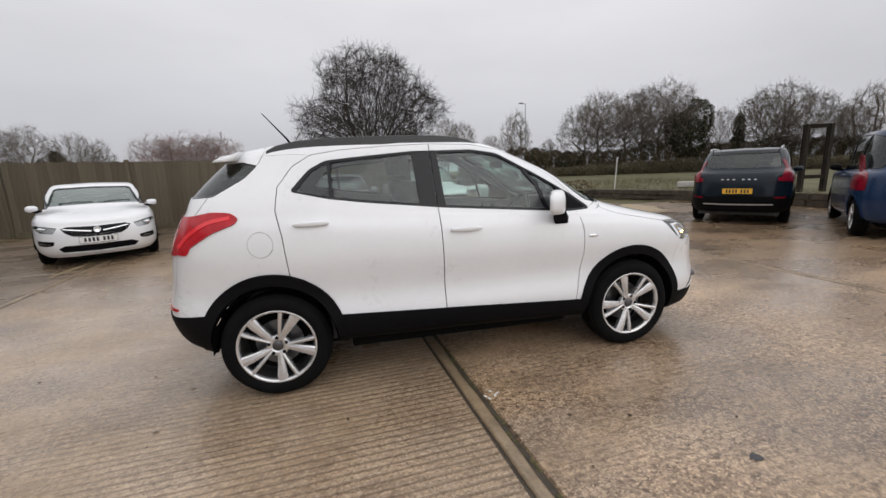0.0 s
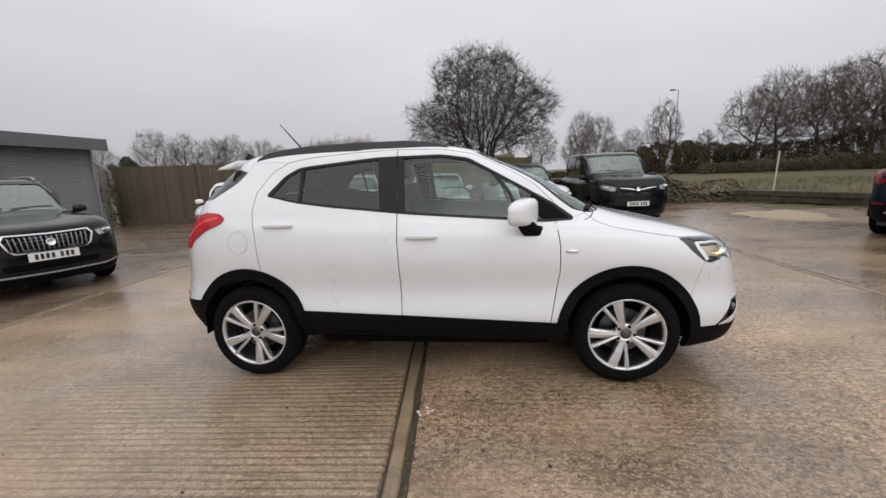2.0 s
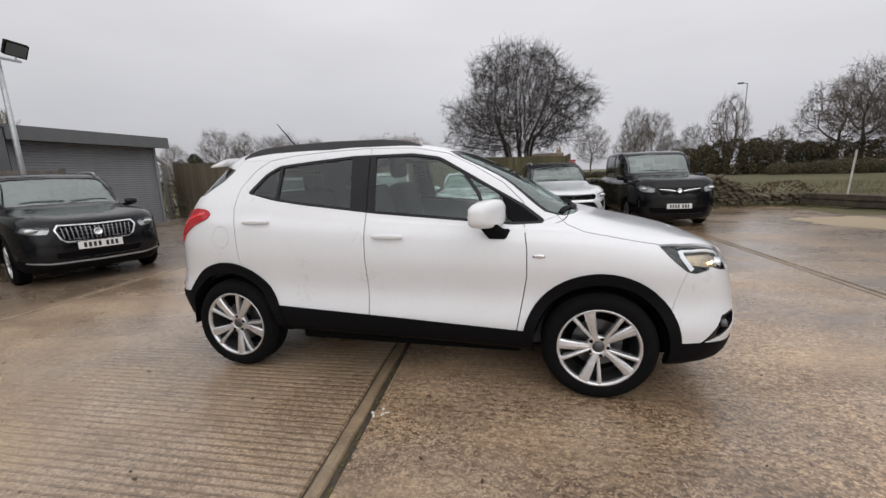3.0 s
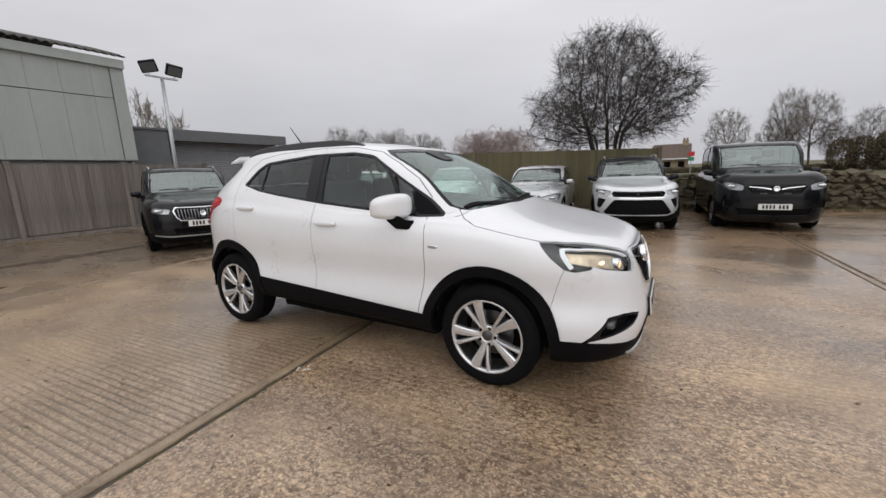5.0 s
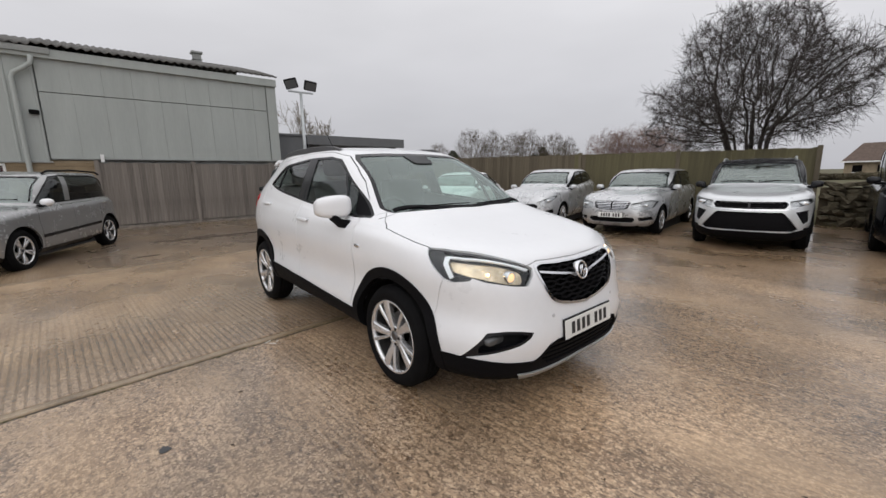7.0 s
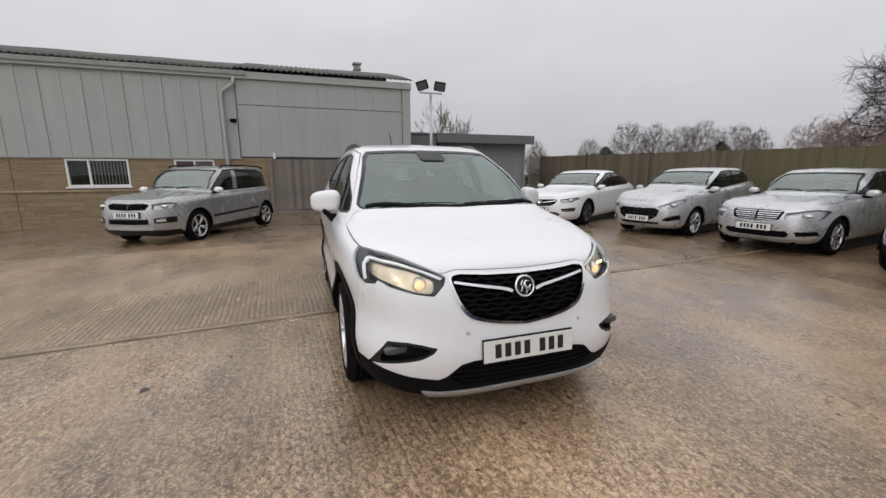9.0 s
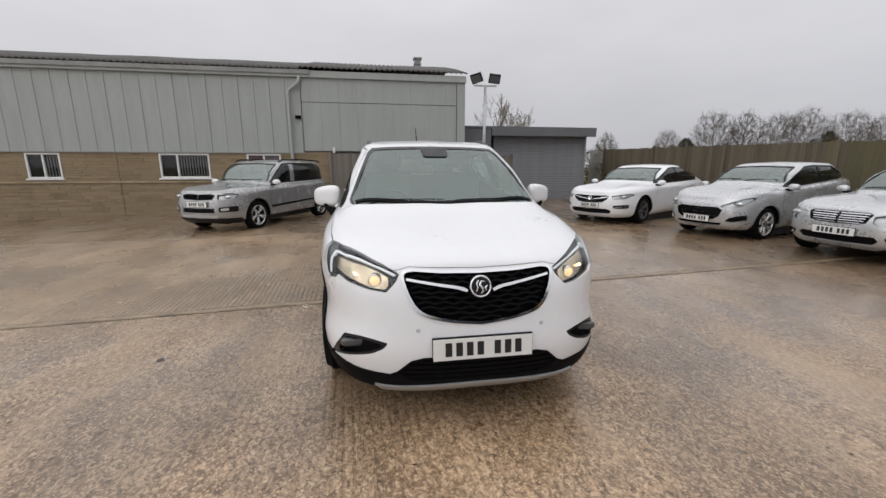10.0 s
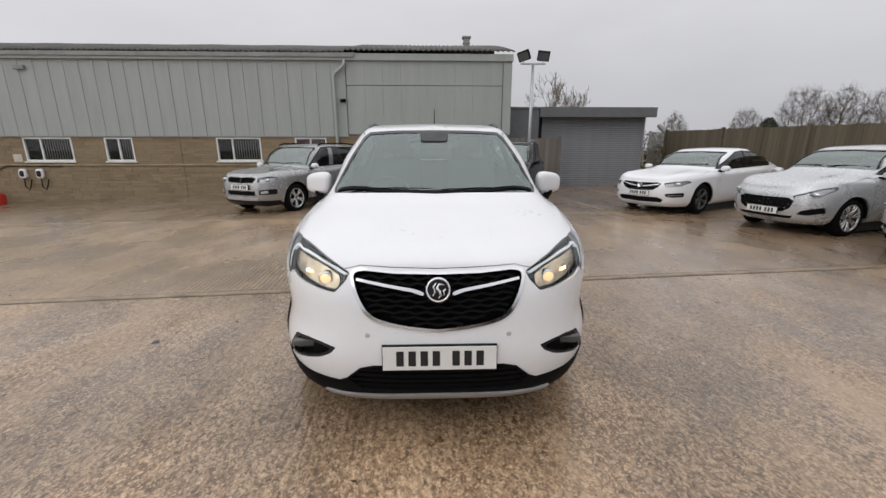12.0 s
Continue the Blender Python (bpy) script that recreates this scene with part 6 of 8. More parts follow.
    part("headliner", box((-1.3, -.5, 1.545), (.2, .5, 1.56), 0.01), LINER, car)
    # roof rails
    bm = bmesh.new()
    st = [(-1.26, .0), (-1.20, .016), (-1.08, .028), (-.85, .034), (-.5, .034), (-.15, .031), (.0, .024), (.09, .014), (.15, .0)]
    last = None
    for x, h in st:
        y = .575 - .03 * abs(x + .5)
        z = S.at(S.find([(x, y)], "top", 8.5, 11))[0][2]
        cur = [bm.verts.new((x, y - .026, z - .02)), bm.verts.new((x, y - .018, z + h)), bm.verts.new((x, y + .016, z + h)), bm.verts.new((x, y + .030, z - .03))]
        if last:
            for k in range(4):
                bm.faces.new((last[k], last[(k + 1) % 4], cur[(k + 1) % 4], cur[k]))
        last = cur
    bmesh.ops.recalc_face_normals(bm, faces=bm.faces)
    bmesh.ops.bevel(bm, geom=list(bm.edges), offset=0.005, segments=1, affect="EDGES")
    put_pair("roof_rail", bm, mat("rail_plastic", (0.030, 0.030, 0.032), 0.42, vary=0.15, scale=20), car, "dark grey roof rail")
    part("aerial", tube([(-1.16, 0.02, 1.61), (-1.21, 0.02, 1.69), (-1.37, 0.02, 1.88)], [0.014, 0.007, 0.003], 8), BLACK, car, "thin black aerial", True)
    # spoiler
    bm = bmesh.new()
    last = None
    for y in (0, .2, .4, .52, .57):
        e = 0.02 if y > .5 else 0
        cur = [bm.verts.new((x, y, z)) for x, z in ((-1.42, 1.578 - .05 * y * y), (-1.60 + .10 * y * y, 1.552 - .05 * y * y - e), (-1.63 + .13 * y * y, 1.535 - .05 * y * y - e), (-1.60 + .13 * y * y, 1.515 - .05 * y * y), (-1.45, 1.52 - .05 * y * y))]
        if last:
            for k in range(5):
                bm.faces.new((last[k], last[(k + 1) % 5], cur[(k + 1) % 5], cur[k]))
        last = cur
    bm.faces.new(last)
    for f in bm.faces:
        f.smooth = True
    sp = mirrored(bm)
    me = bpy.data.meshes.new("m")
    sp.to_mesh(me)
    bm.from_mesh(me)
    part("roof_spoiler", bm, white, car)
    # door mirrors
    bm = blob((.53, .795, 1.065), (.70, 1.012, 1.235), 4.2)
    for v in bm.verts:
        k = (v.co.y - .795) / .217
        v.co.z = 1.10 + (v.co.z - 1.10) * (1.0 - .22 * k * k)
        v.co.x = .685 - .115 * k + max(-.048, (v.co.x - .62) * .78)
        if v.co.z < 1.12:
            v.co.y += (1.12 - v.co.z) * .5 * (1 - k)
    put_pair("door_mirror", bm, white, car, "white door mirror shell")
    bm = bmesh.new()
    last = None
    for y, x0, x1, z0, z1 in ((.80, .66, .78, .985, 1.05), (.872, .63, .73, .99, 1.055), (.90, .60, .70, 1.03, 1.085), (.93, .59, .68, 1.06, 1.10)):
        cur = [bm.verts.new(c) for c in ((x0, y, z0), (x1, y, z0), (x1, y, z1), (x0, y, z1))]
        if last:
            for k in range(4):
                bm.faces.new((last[k], last[(k + 1) % 4], cur[(k + 1) % 4], cur[k]))
        last = cur
    bm.faces.new(last)
    bmesh.ops.recalc_face_normals(bm, faces=bm.faces)
    bmesh.ops.bevel(bm, geom=list(bm.edges), offset=0.008, segments=2, affect="EDGES")
    put_pair("mirror_arm", bm, BLACK, car, "black mirror arm")
    bm = blob((-.056, .83, 1.085), (-.044, .995, 1.20), 5.0, 2)
    for v in bm.verts:
        v.co.x += .687 - .115 * (v.co.y - .795) / .217
    put_pair("mirror_glass", bm, mat("mirror_glass", (0.9, 0.9, 0.9), 0.02, metal=1.0), car)
    # handles, repeater, wipers
    for x0, x1, z in ((-.125, .09, 1.012), (-1.105, -.89, 1.108)):
        c = S.at(S.find([((x0 + x1) / 2, z)], "side", 3, 7))[0]
        bm = blob((x0, c[1] + .012, z - .018), (x1, c[1] + .034, z + .012), 3.2, 3)
        add_box(bm, (x0 + .01, c[1] - .01, z - .012), (x0 + .04, c[1] + .02, z + .008), 0.004)
        add_box(bm, (x1 - .04, c[1] - .01, z - .012), (x1 - .01, c[1] + .02, z + .008), 0.004)
        h = put_pair("door_handle", bm, white, car)
        cup = S.loop([((x0 + x1) / 2 + .062 * math.cos(a), z + .008 + .03 * math.sin(a)) for a in (2 * math.pi * k / 16 for k in range(16))], "side", 0, 3, 7)
        skin(S, "handle_cup", white, car, [cup], (), 0.02, 0.002, 0.0)
    c = S.at(S.find([(.925, .895)], "side", 3, 6))[0]
    put_pair("side_emblem", blob((.885, c[1] - .002, .882), (.965, c[1] + .006, .908), 2.2, 2), CHROME, car, "small chrome side emblem")
    for y0, y1 in ((-.58, -.02), (.04, .56)):
        bm = bmesh.new()
        a = S.at(S.find([(abs(y0) if y0 else .01, 1.132)], "front", 7.0, 9), 0.010)[0]
        b = S.at(S.find([(abs(y1), 1.14)], "front", 7.0, 9), 0.008)[0]
        a[1], b[1] = y0, y1
        m = (a + b) / 2
        add_tube(bm, [a, m + np.array((.006, 0, .006)), b], [0.005, 0.004, 0.003], 6)
        part("wiper", bm, BLACK, car, "black windscreen wiper", True)
    return car


white_car()


# ---- trees, hedges and the distance ----
def tube_mesh(name, lines, sides):
    """One mesh of many thin tubes; lines: (points, radii)."""
    verts, faces = [], []
    for pts, radii in lines:
        pts = np.asarray(pts, float)
        d = np.gradient(pts, axis=0)
        d /= np.linalg.norm(d, axis=1)[:, None] + 1e-9
        ref = np.array((0.31, 0.52, 0.79)) if abs(d[0] @ np.array((0.31, 0.52, 0.79))) < 0.9 else np.array((1.0, 0, 0))
        a = np.cross(d, ref)
        a /= np.linalg.norm(a, axis=1)[:, None] + 1e-9
        b = np.cross(d, a)
        k0 = len(verts)
        for i, p in enumerate(pts):
            for s in range(sides):
                t = 2 * math.pi * s / sides
                verts.append(tuple(p + (a[i] * math.cos(t) + b[i] * math.sin(t)) * radii[i]))
        for i in range(len(pts) - 1):
            for s in range(sides):
                u = (s + 1) % sides
                faces.append((k0 + i * sides + s, k0 + i * sides + u, k0 + (i + 1) * sides + u, k0 + (i + 1) * sides + s))
    me = bpy.data.meshes.new(name)
    me.from_pydata(verts, [], faces)
    for p in me.polygons:
        p.use_smooth = True
    return me


def limb(rng, p, d, length, r0, r1, bend, lift, n=5):
    pts, radii = [p.copy()], [r0]
    d = d / np.linalg.norm(d)
    for i in range(n):
        d = d + np.array((rng.gauss(0, bend), rng.gauss(0, bend), rng.gauss(0, bend) + lift))
        d /= np.linalg.norm(d)
        p = p + d * length / n
        pts.append(p.copy())
        radii.append(r0 + (r1 - r0) * (i + 1) / n)
    return np.array(pts), radii, d


def bare_tree(rng, height, spread, stems, levels, fork, trunk=0.12, lean=0.45, clear=0.25, droop=-0.03, twig=0.006, top=0.55):
    """Limbs and twigs of a leafless tree: (big, small) lists of lines."""
    big, small = [], []

    def branch(p, d, length, r, level):
        n = 5 if level < 2 else 4
        lift = 0.10 if level == 0 else 0.03 if level < 2 else droop
        pts, radii, e = limb(rng, p, d, length, r, max(twig * 0.6, r * 0.45), 0.10 + 0.05 * level, lift, n)
        (big if level < 2 else small).append((pts, radii))
        if level >= levels:
            return
        k = fork[min(level, len(fork) - 1)]
        for i in range(k):
            t = rng.uniform(0.3 if level else clear, 1.0)
            j = min(n - 1, int(t * n))
            q = pts[j] + (pts[j + 1] - pts[j]) * (t * n - j)
            base = pts[j + 1] - pts[j]
            base /= np.linalg.norm(base)
            side = np.array((rng.gauss(0, 1), rng.gauss(0, 1), rng.gauss(0, 0.6)))
            side -= base * (side @ base)
            side /= np.linalg.norm(side) + 1e-9
            ang = rng.uniform(0.45, 1.05)
            dd = base * math.cos(ang) + side * math.sin(ang)
            if level < 2:
                dd[2] += 0.18
            rr = max(twig, radii[j] * rng.uniform(0.42, 0.62))
            branch(q, dd, length * rng.uniform(0.42, 0.68) * (1.05 - 0.3 * t), rr, level + 1)

    for s in range(stems):
        a = 2 * math.pi * (s + rng.uniform(-0.3, 0.3)) / stems
        tilt = lean * rng.uniform(0.5, 1.2) if stems > 1 else 0.03
        d = np.array((math.cos(a) * tilt, math.sin(a) * tilt, 1.0))
        p = np.array((math.cos(a) * 0.12, math.sin(a) * 0.12, 0.0)) if stems > 1 else np.zeros(3)
        branch(p, d, height * top * rng.uniform(0.85, 1.1), trunk * rng.uniform(0.75, 1.1), 0)
    allp = np.concatenate([l[0] for l in big + small])
    sz, sx = height / allp[:, 2].max(), spread / max(1e-6, 2 * np.percentile(np.hypot(allp[:, 0], allp[:, 1]), 99))
    mid = (np.percentile(allp, 2, 0) + np.percentile(allp, 98, 0)) / 2
    zm = allp[:, 2].max()
    for l in big + small:
        l[0][:, :2] -= mid[:2] * np.clip(l[0][:, 2:] / (0.55 * zm), 0, 1)
        l[0][:] = l[0] * np.array((sx, sx, sz))
    return big, small


def tree_thing(label, x, y, big, small, m, turn=0.0, z=None, sides=(6, 3)):
    t = thing("bare_tree", label, "tree", at=pose(x, y, sheet_z(x, y) - 0.05 if z is None else z, 0, 0, turn))
    link("trunk", tube_mesh("trunk", big, sides[0]), m, t)
    link("crown", tube_mesh("crown", small, sides[1]), m, t)
    return t


def grown_tree(seed, height, spread, base, stems, count, step, trunk, twig, fan=0.5, flat=0.62, extra=2, tip=0.35, lump=0.16):
    """A leafless tree grown towards points strewn through a domed crown: (big, small) lists of lines."""
    rng = np.random.RandomState(seed)
    A = []
    while len(A) < count:
        p = rng.uniform(-1, 1, 3)
        r = np.linalg.norm(p)
        edge = 0.95 + lump * noise.noise((p[0] * 1.9 + seed, p[1] * 1.9, p[2] * 1.9))
        if r > edge or r < 0.35 * rng.random_sample():
            continue
        z = p[2] if p[2] > 0 else p[2] * flat
        A.append((p[0] * spread / 2, p[1] * spread / 2, base + (height - base) * (z + flat) / (1 + flat)))
    A = np.array(A)
    P, par = [], []
    for k in range(stems):
        a = 2 * math.pi * (k + rng.uniform(-.25, .25)) / stems
        t = fan * rng.uniform(.55, 1.1) if stems > 1 else 0.0
        q = np.array((math.cos(a) * 0.1, math.sin(a) * 0.1, 0.0)) * (stems > 1)
        prev = -1
        d = np.array((math.cos(a) * t, math.sin(a) * t, 1.0))
        d /= np.linalg.norm(d)
        while q[2] < base + 0.25 * (height - base) * rng.uniform(.5, 1.2):
            P.append(q.copy())
            par.append(prev)
            prev = len(P) - 1
            e = d + rng.normal(size=3) * 0.12
            q = q + e / np.linalg.norm(e) * step
    P = [np.array(p) for p in P]
    best = np.full(len(A), 1e9)
    who = np.zeros(len(A), int)
    new_from = 0
    alive = np.ones(len(A), bool)
    for it in range(90):
        N = np.array(P[new_from:])
        if not len(N) or not alive.any():
            break
        d2 = ((A[:, None] - N[None]) ** 2).sum(2)
        j = d2.argmin(1)
        m = d2[np.arange(len(A)), j]
        up = m < best
        best[up], who[up] = m[up], j[up] + new_from
        alive &= best > (step * 1.15) ** 2
        new_from = len(P)
        pull = {}
        for i in np.where(alive)[0]:
            v = A[i] - P[who[i]]
            pull.setdefault(who[i], []).append(v / (np.linalg.norm(v) + 1e-9))
        for k, vs in pull.items():
            v = np.mean(vs, 0) + rng.normal(size=3) * 0.18
            if par[k] >= 0:
                w = P[k] - P[par[k]]
                v = v + 0.45 * w / (np.linalg.norm(w) + 1e-9)
            P.append(P[k] + v / (np.linalg.norm(v) + 1e-9) * step)
            par.append(k)
    n = len(P)
    P = np.array(P)
    kids = [[] for _ in range(n)]
    for k, q in enumerate(par):
        if q >= 0:
            kids[q].append(k)
    load = np.zeros(n)
    for k in range(n - 1, -1, -1):
        load[k] = max(1.0, load[k])
        if par[k] >= 0:
            load[par[k]] += load[k]
    top = load.max()
    rad = np.maximum(twig, trunk * (load / top) ** 0.5)
    big, small = [], []
    start = [(k, None) for k in range(n) if par[k] < 0]
    while start:
        k, frm = start.pop()
        line, radii = ([P[frm]] if frm is not None else []), ([min(rad[frm], rad[k] * 1.15)] if frm is not None else [])
        while True:
            line.append(P[k])
            radii.append(rad[k])
            if not kids[k]:
                break
            order = sorted(kids[k], key=lambda c: -load[c])
            start += [(c, k) for c in order[1:]]
            k = order[0]
        if len(line) > 1:
            (big if max(radii) > twig * 3.2 else small).append((np.array(line), radii))
    for k in range(n):
        if load[k] <= 5 and par[k] >= 0:
            w = P[k] - P[par[k]]
            w /= np.linalg.norm(w) + 1e-9
            for _ in range(extra):
                v = w * 0.8 + rng.normal(size=3) * 0.55
                v /= np.linalg.norm(v)
                L = tip * rng.uniform(.5, 1.3)
                b = v + np.array((0, 0, 0.2 * rng.uniform(-1, 1)))
                small.append((np.array([P[k], P[k] + v * L * .5, P[k] + v * L * .5 + b * L * .5]), [twig * .8, twig * .65, twig * .4]))
    return big, small


def main_tree():
    big, small = grown_tree(23, 5.55, 5.5, 1.75, 7, 2600, 0.115, 0.085, 0.0050, fan=0.22, flat=0.75, extra=5, tip=0.42, lump=0.42)
    tree_thing("leafless many-stemmed tree with a broad twiggy crown behind the fence", 0.15, 12.35, big, small, BARK, z=0.1)


main_tree()


def far_trees():
    rng = random.Random(29)
    kinds = []
    for k in range(4):
        b, s = grown_tree(31 + k, 9.0, 7.2 - 0.4 * k, 2.2, 1 if k < 3 else 3, 700, 0.34, 0.17, 0.010, fan=0.25, flat=0.75, extra=6, tip=0.85)
        kinds.append((tube_mesh("trunk", b, 4), tube_mesh("crown", s, 3)))
    red = []
    for k in range(2):
        b, s = grown_tree(41 + k, 6.0, 5.6, 1.0, 2, 520, 0.28, 0.10, 0.009, fan=0.35, flat=0.7, extra=6, tip=0.7)
        red.append((tube_mesh("trunk", b, 4), tube_mesh("crown", s, 3)))

    def put(x, y, top, kind, m, wide=1.0, label="distant leafless tree on the field edge"):
        base = kinds[kind] if kind < 4 else red[kind - 4]
        h0 = 9.0 if kind < 4 else 6.0
        z = sheet_z(x, y) - 0.1
        k = (top - z) / h0
        t = thing("bare_tree", label, "tree", "trees in the distance", at=Matrix.Translation((x, y, z)) @ Matrix.Rotation(rng.uniform(0, 6.28), 4, "Z") @ Matrix.Diagonal((k * wide, k * wide, k, 1)))
        for nm, me in (("trunk", base[0]), ("crown", base[1])):
            o = new(nm, me)
            o.parent = t
            o.material_slots[0].link = "OBJECT" if o.material_slots else "OBJECT"
            o.material_slots[0].material = m

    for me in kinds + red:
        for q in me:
            q.materials.append(BARK_HAZED)
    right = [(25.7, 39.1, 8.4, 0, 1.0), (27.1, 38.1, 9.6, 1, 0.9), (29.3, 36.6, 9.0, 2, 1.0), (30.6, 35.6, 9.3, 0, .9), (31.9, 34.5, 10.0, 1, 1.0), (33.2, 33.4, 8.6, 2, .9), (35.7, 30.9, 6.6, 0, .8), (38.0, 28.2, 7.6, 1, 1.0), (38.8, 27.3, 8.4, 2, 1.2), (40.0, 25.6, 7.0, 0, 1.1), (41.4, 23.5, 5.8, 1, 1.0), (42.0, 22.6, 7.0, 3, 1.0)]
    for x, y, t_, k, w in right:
        put(x, y, t_, k, BARK_HAZED, w)
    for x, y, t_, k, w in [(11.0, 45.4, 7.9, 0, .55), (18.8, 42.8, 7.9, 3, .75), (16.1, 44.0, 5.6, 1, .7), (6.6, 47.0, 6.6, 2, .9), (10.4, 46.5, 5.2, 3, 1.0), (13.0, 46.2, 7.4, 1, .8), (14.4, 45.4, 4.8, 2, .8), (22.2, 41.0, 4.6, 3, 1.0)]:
        put(x, y, t_, k, BARK_HAZED, w)
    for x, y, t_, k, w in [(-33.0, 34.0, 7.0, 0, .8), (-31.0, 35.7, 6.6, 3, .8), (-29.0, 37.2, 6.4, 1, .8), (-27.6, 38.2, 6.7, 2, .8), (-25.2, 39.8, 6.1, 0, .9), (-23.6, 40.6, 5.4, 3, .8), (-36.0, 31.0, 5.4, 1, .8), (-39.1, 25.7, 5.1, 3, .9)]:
        put(x, y, t_, k, BARK_HAZED, w)
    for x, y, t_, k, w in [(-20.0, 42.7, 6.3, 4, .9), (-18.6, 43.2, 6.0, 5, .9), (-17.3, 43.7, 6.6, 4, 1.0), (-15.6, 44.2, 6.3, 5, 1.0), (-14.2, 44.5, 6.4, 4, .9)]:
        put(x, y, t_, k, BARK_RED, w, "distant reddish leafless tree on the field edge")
    # pale shrubby tree behind the store
    b, s = bare_tree(random.Random(5), 5.4, 4.2, 6, 3, (7, 5, 4), trunk=0.06, lean=0.5, clear=0.2, twig=0.012, top=0.8, droop=0.06)
    tree_thing("pale leafless shrub-like tree behind the grey store", -20.2, 7.7, b, s, mat("pale_bark", (0.24, 0.21, 0.17), 0.9, vary=0.3, scale=3), sides=(5, 3), z=0.4)


far_trees()


def leafy_mass(name, boxes, count, size, seed):
    """Evergreen growth: many small leaf clumps inside rounded volumes."""
    rng = np.random.RandomState(seed)
    verts, faces = [], []
    per = count // len(boxes)
    for cx, cy, cz, rx, ry, rz in boxes:
        for i in range(per):
            d = rng.normal(size=3)
            d /= np.linalg.norm(d)
            r = rng.uniform(0.55, 1.0) ** 0.5 * (1 + 0.22 * noise.noise((d[0] * 2.2 + cx, d[1] * 2.2 + cy, d[2] * 2.2)))
            c = np.array((cx, cy, cz)) + d * r * np.array((rx, ry, rz))
            a = rng.normal(size=3)
            a /= np.linalg.norm(a)
            b = np.cross(a, rng.normal(size=3))
            b /= np.linalg.norm(b)
            s = size * rng.uniform(0.5, 1.3)
            k = len(verts)
            verts += [tuple(c - a * s), tuple(c + b * s * 0.6), tuple(c + a * s), tuple(c - b * s * 0.5)]
            faces.append((k, k + 1, k + 2, k + 3))
    me = bpy.data.meshes.new(name)
    me.from_pydata(verts, [], faces)
    return me


EVERGREEN = mat("evergreen_leaf", (0.050, 0.054, 0.034), 0.95, spec=0.1, vary=0.5, scale=1.5, tint=(0.075, 0.080, 0.050))
HEDGE = mat("winter_hedge", (0.095, 0.080, 0.048), 0.95, vary=0.4, scale=0.4, tint=(0.16, 0.135, 0.082))
SCRUB = mat("bare_scrub", (0.092, 0.076, 0.050), 0.95, spec=0.1, vary=0.4, scale=0.4, tint=(0.145, 0.118, 0.076))


